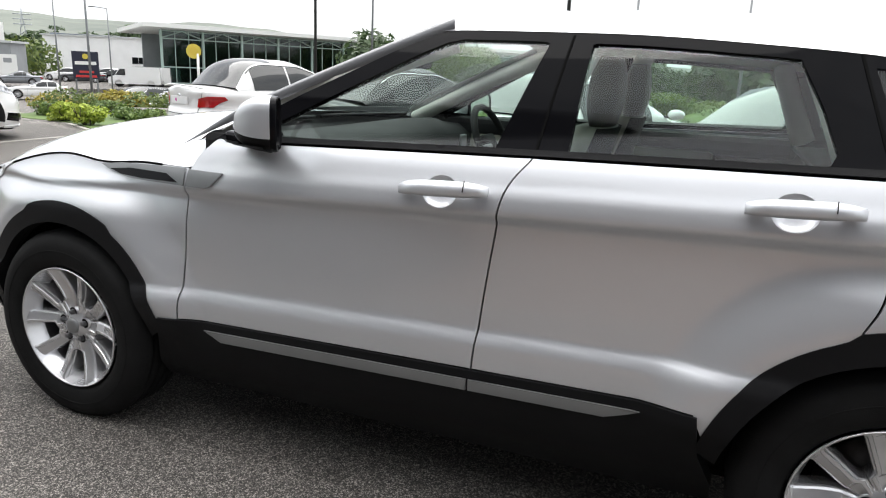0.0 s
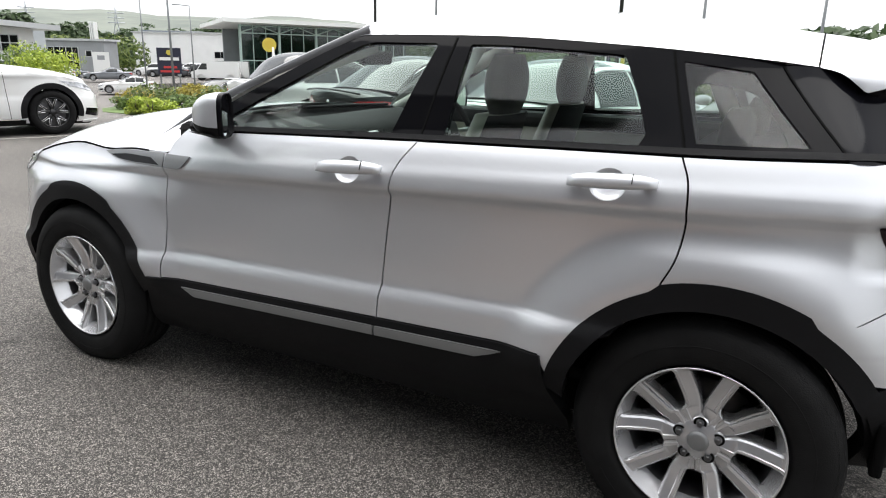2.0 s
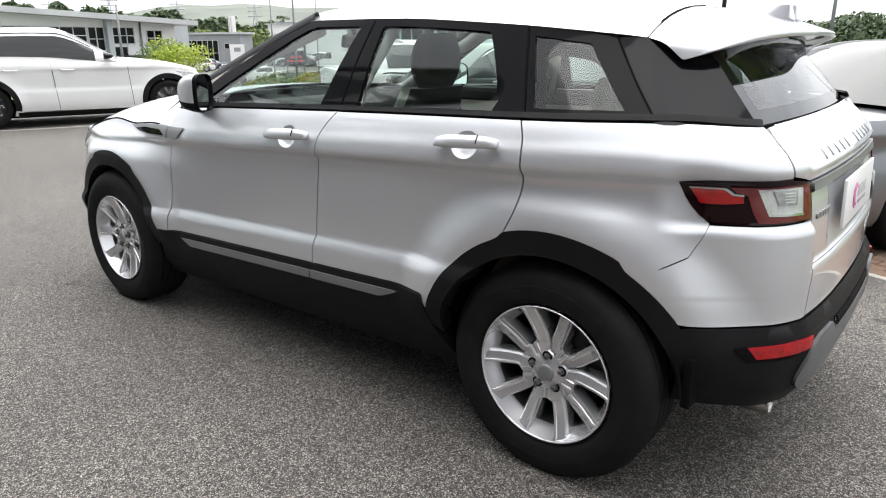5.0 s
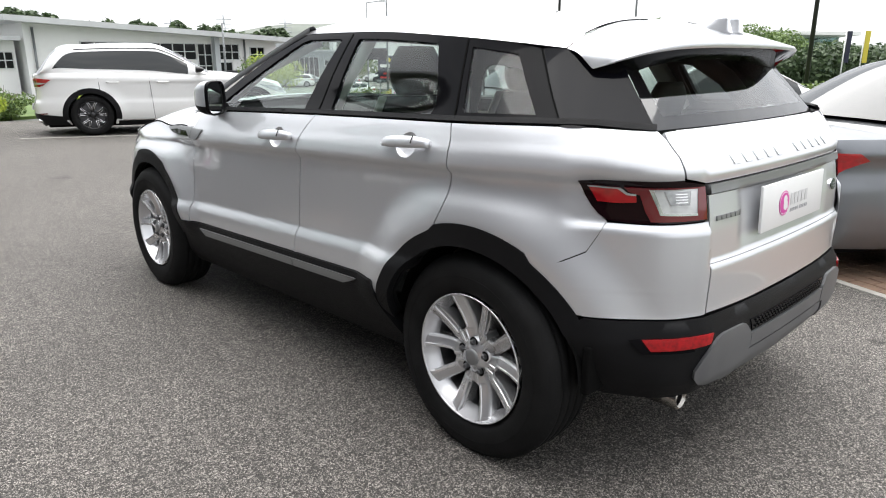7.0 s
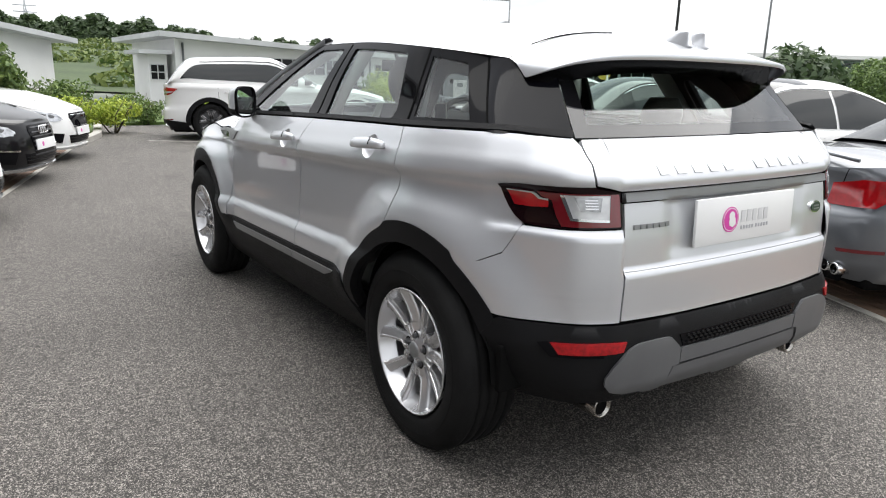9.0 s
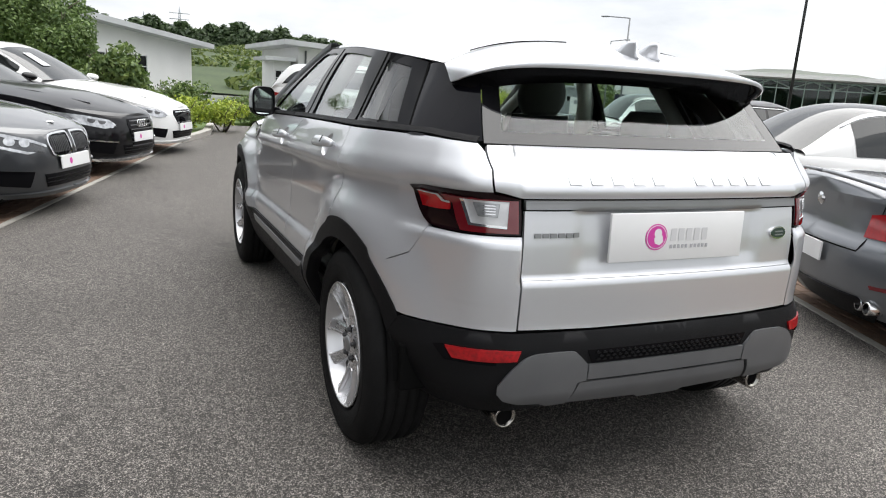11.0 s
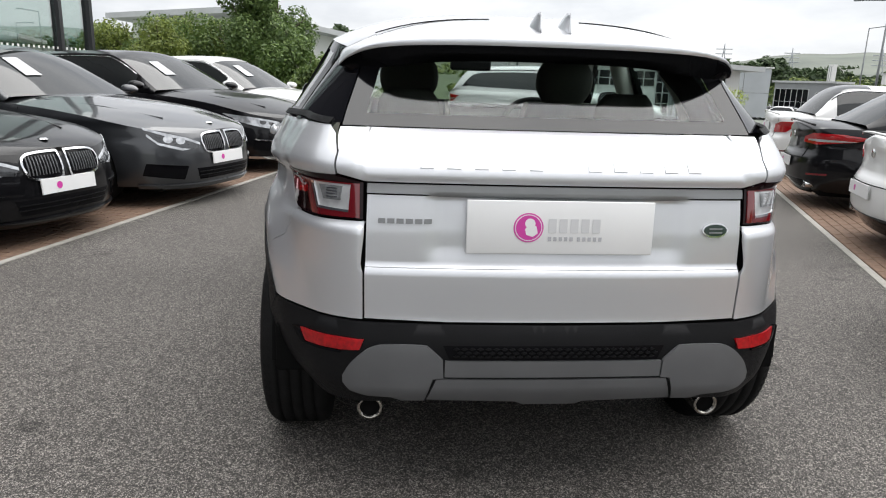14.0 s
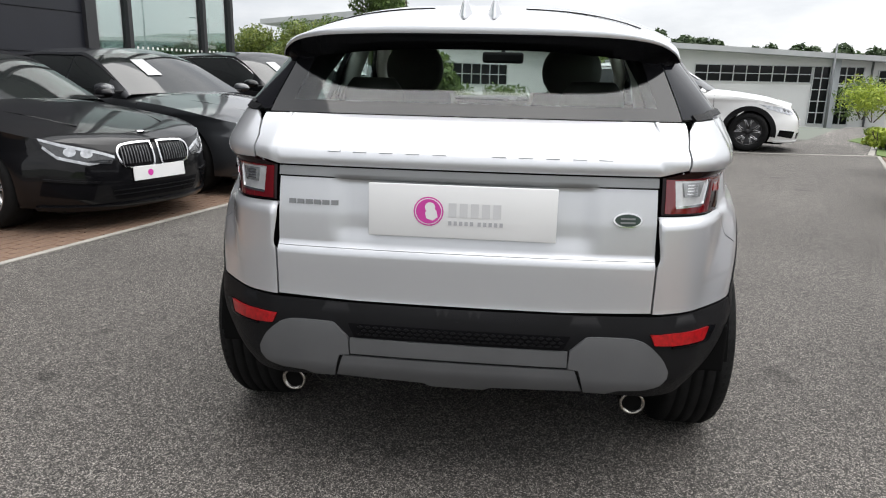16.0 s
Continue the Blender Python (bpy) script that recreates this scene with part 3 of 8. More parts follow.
def build_suv():
    car = empty("silver_car", None, "silver compact sports utility car with black lower cladding, parked on asphalt", "car")
    S = SUV
    for s in (-1, 1):
        near = s < 0
        g = 0.0028
        # seams
        front_seam = catmull([(-0.795, 0.480), (-0.785, 0.74), (-0.762, 0.99), (-0.70, 1.085), (-0.665, 1.104)], 8)
        mid_seam = catmull([(0.258, 0.515), (0.272, 0.70), (0.292, 0.88), (0.318, 1.04), (0.375, 1.130)], 8)
        arch_r = arch_outline(AXLE, 158, 107, n=24)
        rear_seam = catmull([(1.185, 0.815), (1.216, 0.89), (1.228, 0.99), (1.222, 1.085), (1.196, 1.150)], 8)
        sill = lambda x: 0.4955 + 0.0325 * (x + 0.75)

        def shift(c, dx):
            return [(x + dx, z) for x, z in c]

        zz = lambda x: 1.018 + 0.048 * (x - 0.02)

        def cup(x0, x1, k=1.0):
            """The outline of the finger recess behind a handle."""
            xm = x0 + (x1 - x0) * 0.44
            return S.sides([(xm + k * 0.052 * math.cos(a), zz(xm) + k * 0.043 * math.sin(a)) for a in np.linspace(0, 2 * math.pi, 33)[:-1]])

        # front wing
        top = [(-0.70, 1.08), (-0.765, 1.003), (-1.0, 0.995), (-1.19, 0.978), (-1.40, 0.990), (-1.60, 0.960), (-1.84, 0.885)]
        poly = shift([p for p in front_seam if p[1] < 1.0], -g) + catmull(top[1:], 5) + [(-1.90, 0.60), (-1.86, 0.46)] + arch_outline(-AXLE, 168, 13, n=40)
        panel(S, s, "front_wing", S.sides(poly), M_SILVER, car, step=0.012, label="silver front wing")
        # doors
        poly = [(x, sill(x)) for x in np.linspace(-0.79, 0.255, 6)] + shift(mid_seam, -g) + [(x, float(BELT(x)) - 0.012) for x in np.linspace(0.34, -0.64, 16)] + shift(front_seam[::-1], g)
        fdoor = panel(S, s, "front_door", S.sides(poly), M_SILVER, car, step=0.012, holes=[cup(0.020, 0.280)], label="silver front door")
        a_lo = [p for p in arch_outline(AXLE, 166, 107, n=30)]
        poly = [(x, sill(x)) for x in np.linspace(0.262, 0.86, 6)] + a_lo[1:] + shift(rear_seam, -g) + [(x, float(BELT(x)) - 0.012) for x in np.linspace(1.16, 0.40, 12)] + shift(mid_seam[::-1], g)
        rdoor = panel(S, s, "rear_door", S.sides(poly), M_SILVER, car, step=0.012, holes=[cup(0.905, 1.150)], label="silver rear door")
        # quarter: to the lamp and the bumper seam
        T = lambda *pts: [(S.uyz(y, z), z) for y, z in pts]
        X = lambda *pts: [(S.uxz(x, z), z) for x, z in pts]
        bump_seam = X((1.575, 0.745), (1.667, 0.776), (1.719, 0.806), (1.741, 0.855), (1.752, 0.896))
        lamp_low = X((1.754, 0.900), (1.726, 0.917), (1.704, 0.940), (1.685, 0.967), (1.668, 1.010))
        lamp_top = X((1.668, 1.014), (1.75, 1.020)) + T((0.70, 1.021), (0.621, 1.022))
        tg_side = T((0.621, 1.025), (0.619, 1.085), (0.624, 1.132), (0.640, 1.156))
        poly = (S.sides(arch_outline(AXLE, 107, 55, n=20)) + bump_seam[1:] + lamp_low[1:] + lamp_top[1:] + tg_side[1:]
                + [(S.ux(x), float(BELT(x)) - 0.012) for x in np.linspace(1.72, 1.21, 10)] + S.sides(shift(rear_seam[::-1], g)))
        panel(S, s, "rear_quarter", poly, M_SILVER, car, step=0.012, label="silver rear quarter panel")
        # painted bumper corner
        low = [(S.ux(1.735), 0.612), (S.uy(0.72), 0.612), (S.uy(0.63), 0.613), (S.uy(0.547), 0.614)]
        poly = (S.sides(arch_outline(AXLE, 54.5, 34, n=14)) + low + [(S.uy(0.547), 0.75), (S.uy(0.552), 0.778), (S.uy(0.546), 0.86), (S.uy(0.546), 0.897)]
                + T((0.69, 0.892)) + X((1.806, 0.892)) + [(a, b - 0.004) for a, b in bump_seam[::-1]])
        panel(S, s, "bumper_corner", poly, M_SILVER, car, step=0.012, label="silver rear bumper corner")
        # cladding
        for xc, a0, a1 in ((-AXLE, 182, 10), (AXLE, 170, 31)):
            ring = arch_outline(xc, a0, a1, 0.463) + arc(xc, 0.402, a1 - 4, a0 + 4)
            panel(S, s, "wheel_arch_trim", S.sides(ring), M_CLAD, car, 0.004, 0.05, 0.025, label="black plastic wheel arch trim")
        poly = ([(x, sill(x) - 0.004) for x in np.linspace(-0.87, 0.87, 8)] + [(0.885, 0.42), (0.93, 0.30), (0.93, 0.235)] + [(-0.93, 0.235), (-0.93, 0.30), (-0.89, 0.42)])
        panel(S, s, "sill", S.sides(poly), M_CLAD, car, 0.008, 0.04, 0.03, label="black plastic sill")
        for x0, x1, tip in ((-0.69, 0.250, 0), (0.257, 0.735, 1)):
            up = [(x, sill(x) - 0.030) for x in np.linspace(x0, x1, 8)]
            lo = [(x, sill(x) - 0.062 + (0.02 if i == 7 and tip else 0)) for i, x in enumerate(np.linspace(x0 + (0 if tip else 0.07), x1 - (0.03 if tip else 0), 8))]
            panel(S, s, "sill_strip", S.sides(up + lo[::-1]), M_TRIMSILVER, car, 0.014, 0.01, 0.03, label="satin silver sill strip")
        # black bumper below the paint
        mid_u = S.u[-1]
        poly = (S.sides(arc(AXLE, 0.405, 12, 32, 8)) + [(S.ux(1.735), 0.606), (S.uy(0.72), 0.606), (S.uy(0.6), 0.607), (S.uy(0.3), 0.604), (mid_u, 0.602)]
                + [(mid_u, 0.36), (S.uy(0.40), 0.36), (S.uy(0.60), 0.345), (S.ux(1.80), 0.335), (S.ux(1.72), 0.345)])
        panel(S, s, "bumper_lower", poly, M_CLAD, car, 0.003, 0.05, 0.025, label="black plastic lower rear bumper")
        # reflector
        poly = [(S.uy(0.722), 0.554), (S.uy(0.66), 0.558), (S.uy(0.60), 0.561), (S.uy(0.538), 0.561), (S.uy(0.549), 0.531), (S.uy(0.60), 0.525), (S.uy(0.705), 0.520)]
        panel(S, s, "reflector", poly, M_REFLECT, car, 0.009, 0.02, 0.02, label="red rear reflector")
        poly = [(S.uy(0.742), 0.551), (S.uy(0.726), 0.556), (S.uy(0.708), 0.517), (S.uy(0.60), 0.521), (S.uy(0.60), 0.515), (S.uy(0.72), 0.511)]
        panel(S, s, "reflector_rim", poly, M_GLOSSBLACK, car, 0.010, 0.01, 0.02)
        # tail lamp
        lamp = empty("tail_lamp")
        lamp.parent = car
        tagged(lamp, "red and clear tail lamp in a black housing")
        house = lamp_low + lamp_top[1:] + T((0.621, 1.018), (0.545, 1.004), (0.545, 0.902), (0.69, 0.896)) + X((1.806, 0.896))
        panel(S, s, "housing", house, M_LAMPBLACK, lamp, 0.002, 0.03, 0.02)
        top_edge = X((1.690, 1.001), (1.780, 1.001), (1.800, 0.983), (1.821, 0.981))
        panel(S, s, "brake_lens", top_edge + X((1.823, 0.957), (1.78, 0.953), (1.722, 0.953)), M_RED, lamp, 0.006, 0.01, 0.012, label="bright red lens")
        panel(S, s, "lens_edge", top_edge + X((1.821, 0.976), (1.796, 0.978), (1.774, 0.996), (1.694, 0.996)), M_CLEAR, lamp, 0.008, 0.004, 0.012)
        hole = T((0.690, 0.997), (0.577, 0.996), (0.583, 0.919), (0.672, 0.922))
        poly = X((1.790, 1.003)) + T((0.553, 1.000), (0.553, 0.906)) + X((1.862, 0.902), (1.846, 0.932), (1.830, 0.978), (1.803, 0.986))
        panel(S, s, "tail_lens", poly, M_DARKRED, lamp, 0.006, 0.01, 0.012, [hole], "dark red lens")
        panel(S, s, "reverse_lens", hole, M_CLEAR, lamp, 0.004, 0.01, 0.012, label="clear lens")
        rim_ = T((0.690, 0.997), (0.672, 0.922), (0.583, 0.919), (0.583, 0.926), (0.667, 0.929), (0.683, 0.997))
        panel(S, s, "lens_edge", rim_, M_CHROME, lamp, 0.007, 0.004, 0.012)
        panel(S, s, "reverse_bulb", T((0.664, 0.990), (0.600, 0.990), (0.606, 0.950), (0.652, 0.950)), M_LAMPGLASS, lamp, 0.008, 0.01, 0.012)
        for k in range(4):
            zk = 0.957 + 0.008 * k
            panel(S, s, "bulb_rib", T((0.642, zk), (0.612, zk), (0.612, zk + 0.003), (0.642, zk + 0.003)), M_CHROME, lamp, 0.010, 0.003, 0.012)
        # black backing sheet, added so that the seams look dark
        poly = ([(-1.95, 0.30), (-1.95, 0.86), (-1.6, 0.90), (-0.80, 0.93), (-0.72, 1.04)] + [(x, float(BELT(x)) - 0.03) for x in np.linspace(-0.6, 1.6, 12)])
        poly = [(S.ux(x), z) for x, z in poly] + [(S.uy(0.63), 1.10), (S.uy(0.60), 1.06), (mid_u, 1.06), (mid_u, 0.37)]
        panel(S, s, "seam_backing", poly, M_DARK, car, -0.028, 0, 0.05,
              [S.sides(arc(xc, 0.40, 0, 355, 40)) for xc in (-AXLE, AXLE)], "black backing behind the panel gaps")
        # side windows: gloss black frame with openings
        fw = [(-0.535, 1.128)] + [(x, float(BELT(x)) + 0.012) for x in np.linspace(-0.48, 0.265, 10)] + [(0.358, 1.432), (0.345, 1.437)] + [(x, rail_z(x) - 0.026) for x in np.linspace(0.34, 0.10, 6)] + [(0.05, 1.427), (-0.02, 1.396)]
        rw = [(x, float(BELT(x)) + 0.012) for x in np.linspace(0.465, 1.072, 8)] + [(1.085, 1.20), (1.045, 1.30), (0.985, rail_z(0.98) - 0.028)] + [(x, rail_z(x) - 0.027) for x in np.linspace(0.95, 0.49, 8)] + [(0.478, 1.432)]
        qw = catmull([(1.262, 1.200), (1.38, 1.198), (1.475, 1.205), (1.488, 1.235), (1.44, 1.305), (1.385, 1.352), (1.29, 1.368), (1.225, 1.368), (1.215, 1.335), (1.235, 1.26)], 4, True)
        qg = [(1.222, 1.186), (1.512, 1.190), (1.342, 1.372), (1.148, 1.396)]
        outline = ([(x, float(BELT(x)) - 0.006) for x in np.linspace(-0.70, 1.60, 24)] + [(1.80, 1.168), "tail"]
                   + [(x, rail_z(x)) for x in np.linspace(1.43, 0.06, 26)] + [(-0.02, 1.445), (-0.40, 1.255)])
        k = outline.index("tail")
        outline = S.sides(outline[:k - 1]) + S.sides(outline[k + 1:])
        panel(S, s, "window_frame", outline, M_GLOSSBLACK, car, 0.0, 0.02, 0.03, [S.sides(fw), S.sides(rw), S.sides(qg)], "gloss black window surround")
        panel(S, s, "front_side_window", S.sides(fw), G_SIDE, car, -0.006, 0.004, 0.04, label="green tinted front side window")
        panel(S, s, "rear_side_window", S.sides(rw), G_SIDE, car, -0.006, 0.004, 0.04, label="green tinted rear side window")
        panel(S, s, "quarter_window", S.sides(qg), G_DARK, car, -0.004, 0.004, 0.04, label="dark tinted quarter window")
        panel(S, s, "quarter_trim", S.sides([(1.18, 1.15), (1.62, 1.15), (1.40, 1.41), (1.10, 1.42)]), M_DARKCLOTH, car, -0.060, 0.006, 0.04, [S.sides([(x - 0.022, z) for x, z in qw])])
        # tail pillar: from the side's black surround round to the rear window's edge
        rows = []
        for q in np.linspace(-0.03, 1.0, 12):
            zz_ = 1.166 + (1.392 - 1.166) * q
            a, na = S.at(S.ux(1.598 - 0.170 * q), zz_, s, 0.0)
            b = np.array((gate_x(GATE_HALF(zz_), zz_), s * (GATE_HALF(zz_) + 0.004), zz_))
            ta, tb = np.array((0.20, -s * 0.008, 0.0)), np.array((0.09, -s * 0.075, 0.0))
            rows.append([tuple(a * (2 * t ** 3 - 3 * t * t + 1) + b * (3 * t * t - 2 * t ** 3) + ta * (t ** 3 - 2 * t * t + t) + tb * (t ** 3 - t * t)) for t in np.linspace(0, 1, 11)])
        loft(rows, M_TAILPILLAR, "tail_pillar", car, "gloss black tail pillar panel")
        for x0, z0, x1, z1 in ((0.375, 1.137, 0.418, 1.455), (1.196, 1.158, 1.112, 1.425), (1.590, 1.178, 1.420, 1.388)):
            panel(S, s, "pillar_seam", S.sides([(x0, z0), (x0 + 0.007, z0), (x1 + 0.007, z1), (x1, z1)]), M_DARK, car, 0.002, 0.004, 0.05)
        strip = [(x, float(BELT(x)) + 0.010) for x in np.linspace(-0.56, 1.72, 26)]
        strip = S.sides(strip) + [(S.uy(0.72), 1.172)]
        panel(S, s, "waist_strip", strip + [(u, z - 0.016) for u, z in strip[::-1]], M_CLAD, car, 0.005, 0.01, 0.03, label="black waist strip")
        # door handles
        for x0, x1, door in ((0.020, 0.280, fdoor), (0.905, 1.150, rdoor)):
            rows = []
            for i in range(13):
                q = i / 12
                x = x0 + (x1 - x0) * q
                hh = 0.0165 - 0.005 * abs(2 * q - 1) ** 3
                o = 0.040 - 0.020 * abs(2 * q - 1) ** 4
                row = []
                for k in range(8):
                    a = 2 * math.pi * k / 8
                    p, _ = S.at(S.ux(x), zz(x) + hh * math.sin(a), s, o + 0.009 * math.cos(a))
                    row.append(tuple(p))
                rows.append(row)
            handle = loft(rows, M_SILVER, "door_handle", door, "silver pull handle", closed=True, caps=True)
            dish = [[tuple(S.at(u, z, s, o)[0]) for u, z in cup(x0, x1, k)] for k, o in ((1.0, 0.0), (0.97, -0.005), (0.88, -0.011), (0.68, -0.016), (0.35, -0.019), (0.02, -0.0195))]
            loft(dish, M_SILVER, "handle_recess", door, closed=True)
            for x in (x0 + 0.03, x1 - 0.03):
                p, n = S.at(S.ux(x), zz(x), s, 0.018)
                block("handle_post", (0.03, 0.036, 0.018), Matrix.Translation(p), M_SILVER, door, 0.004)
            panel(S, s, "lock_cap_gap", S.sides([(x1 - 0.062, zz(x1) + 0.012), (x1 - 0.060, zz(x1) + 0.012), (x1 - 0.060, zz(x1) - 0.010), (x1 - 0.062, zz(x1) - 0.010)]), M_DARK, door, 0.0495, 0.003, 0.02)
        # wing vent
        up = [(-1.20, 0.972), (-1.10, 0.985), (-0.95, 0.992), (-0.775, 1.000)]
        lo = [(-0.775, 0.945), (-0.95, 0.940), (-1.05, 0.940), (-1.14, 0.952)]
        panel(S, s, "wing_vent", S.sides(up + lo), M_TRIMSILVER, car, 0.006, 0.01, 0.02, label="satin silver wing vent")
        panel(S, s, "vent_slot", S.sides([(-1.15, 0.960), (-1.05, 0.972), (-0.86, 0.975), (-0.80, 0.952), (-0.98, 0.945), (-1.09, 0.947)]), M_GLOSSBLACK, car, 0.008, 0.01, 0.02)
        panel(S, s, "vent_blade", S.sides([(-0.757, 0.998), (-0.61, 1.000), (-0.622, 0.985), (-0.655, 0.955), (-0.68, 0.947), (-0.762, 0.945)]), M_TRIMSILVER, fdoor, 0.007, 0.01, 0.02, label="satin silver door vent blade")
        # front bumper and headlamp
        poly = [(-1.86, 0.46), (-1.90, 0.60), (-1.845, 0.88)]
        poly = [(S.ux(x), z) for x, z in poly] + [(S.u[0], 0.84), (S.u[0], 0.45)]
        panel(S, s, "front_bumper", poly, M_SILVER, car, 0, 0.014, 0.05, label="silver front bumper")
        panel(S, s, "front_bumper_lower", [(S.ux(-1.80), 0.25), (S.ux(-1.86), 0.455), (S.u[0], 0.445), (S.u[0], 0.22)], M_CLAD, car, 0.004, 0.02, 0.06)
        panel(S, s, "headlamp", S.sides([(-1.70, 0.94), (-1.82, 0.905), (-1.98, 0.84), (-1.97, 0.80), (-1.85, 0.83)]), M_CLEAR, car, 0.005, 0.01, 0.03, label="clear headlamp")
        # screen pillar in a darker grey than the body
        rows = []
        for i in range(15):
            q = -0.05 + 1.07 * i / 14
            g = min(1.0, 0.08 + i / 4)
            x = -0.80 + q * 0.84
            z = 1.085 + (1.470 - 1.085) * (q ** 0.93 if q > 0 else q * 1.1)
            p, n = S.at(S.ux(x), z, s)
            inn = np.array([-0.045, -s * 0.06, 0.012]) * g
            rows.append([tuple(p + n * 0.004 + np.array((0, 0, -0.012 * g))), tuple(p + n * 0.008 * g + np.array((0, 0, 0.012 * g))), tuple(p + inn * 0.5 + np.array((0, 0, 0.018 * g))), tuple(p + inn)])
        loft(rows, M_PILLAR, "screen_pillar", car, "dark grey windscreen pillar")
        # mirror
        build_mirror(car, s)
        for xc, nm in ((-AXLE, "front_wheel"), (AXLE, "rear_wheel")):
            build_wheel(nm, car, s, xc)
            rows = []
            for i in range(25):
                a = radians(4 + 172 * i / 24)
                rows.append([(xc + 0.425 * math.cos(a), s * y, HUB_Z + 0.425 * math.sin(a)) for y in (0.835, 0.45)])
            loft(rows, M_DARK, "wheel_housing", car)
            # black block added behind the tyre so that the gap stays dark
            block("wheel_gap_block", (0.03, 0.38, 0.16), pose(xc + 0.432, s * 0.63, 0.44), M_DARK, car, 0.008)
        # exhaust
        ex = lathe([(0.030, 0.0), (0.036, 0.0), (0.038, -0.004), (0.038, -0.13), (0.030, -0.13), (0.030, 0.0)], "exhaust", M_EXHAUST, car, "x", 28,
                   (1.930, s * 0.524, 0.303), "chrome exhaust tip")
        lathe([(0.0, -0.012), (0.031, -0.012)], "exhaust_bore", M_DARK, ex, "x", 20, (1.930, s * 0.524, 0.303))
    build_tail(car)
    build_top(car)
    build_cabin(car)
    car.matrix_basis = Matrix.Translation((0, 0.022, 0)) @ Matrix.Diagonal((1, 1.027, 1, 1))
    return car


def build_mirror(car, s):
    c = Vector((-0.445, s * 0.900, 1.172))
    rows = []
    for i in range(13):
        q = i / 12
        k = math.sqrt(max(1 - (1 - q) ** 2.4, 0)) if q < 1 else 1
        x = -0.082 + 0.125 * q
        row = []
        for j in range(24):
            a = 2 * math.pi * j / 24
            cy, sz = math.cos(a), math.sin(a)
            e = 0.55
            yy = 0.072 * np.sign(cy) * abs(cy) ** e * k
            zz = 0.082 * np.sign(sz) * abs(sz) ** e * k
            row.append((c[0] + x + (0.03 * (yy * s) / 0.11), c[1] + yy, c[2] + zz - 0.012 * (1 - k)))
        rows.append(row)
    m = loft([[r[j % 24] for j in range(23, 38)] for r in rows], M_SILVER, "door_mirror", car, "silver door mirror with black base")
    loft([[r[j % 24] for j in range(13, 24)] for r in rows], M_CLAD, "mirror_lower_shell", m)
    rim = [[(c[0] + 0.043 + d + 0.03 * (yy * s) / 0.11, c[1] + yy * f, c[2] + zz * f) for yy, zz in
            [(0.072 * np.sign(math.cos(a)) * abs(math.cos(a)) ** 0.55, 0.082 * np.sign(math.sin(a)) * abs(math.sin(a)) ** 0.55) for a in np.linspace(0, 2 * math.pi, 25)[:-1]]]
           for d, f in ((0.0, 1.0), (0.016, 0.985), (0.019, 0.93), (0.008, 0.90), (0.006, 0.02))]
    loft(rim[:4], M_GLOSSBLACK, "mirror_rim", m, closed=True)
    mesh_part("mirror_glass", rim[3], [tuple(range(24))], material("mirror_glass", (0.8, 0.82, 0.82), 0.02, 1.0), m, smooth=False)
    low = [[(c[0] - 0.07 + 0.11 * q, c[1] + t * 0.076 * (0.6 + 0.4 * q), c[2] - 0.052 - 0.034 * (1 - t * t * 0.7) * (0.5 + 0.5 * q)) for t in np.linspace(-1, 1, 9)] for q in np.linspace(0, 1, 6)]
    loft(low, M_CLAD, "mirror_base", m)
    turn = Matrix.Translation(c) @ pose(0, 0, 0, 0, 0, -14 * s) @ Matrix.Translation(-c)
    m.matrix_world = turn
    block("mirror_arm", (0.09, 0.16, 0.04), pose(-0.52, s * 0.825, 1.120, 0, 0, 20 * s), M_GLOSSBLACK, car, 0.012)


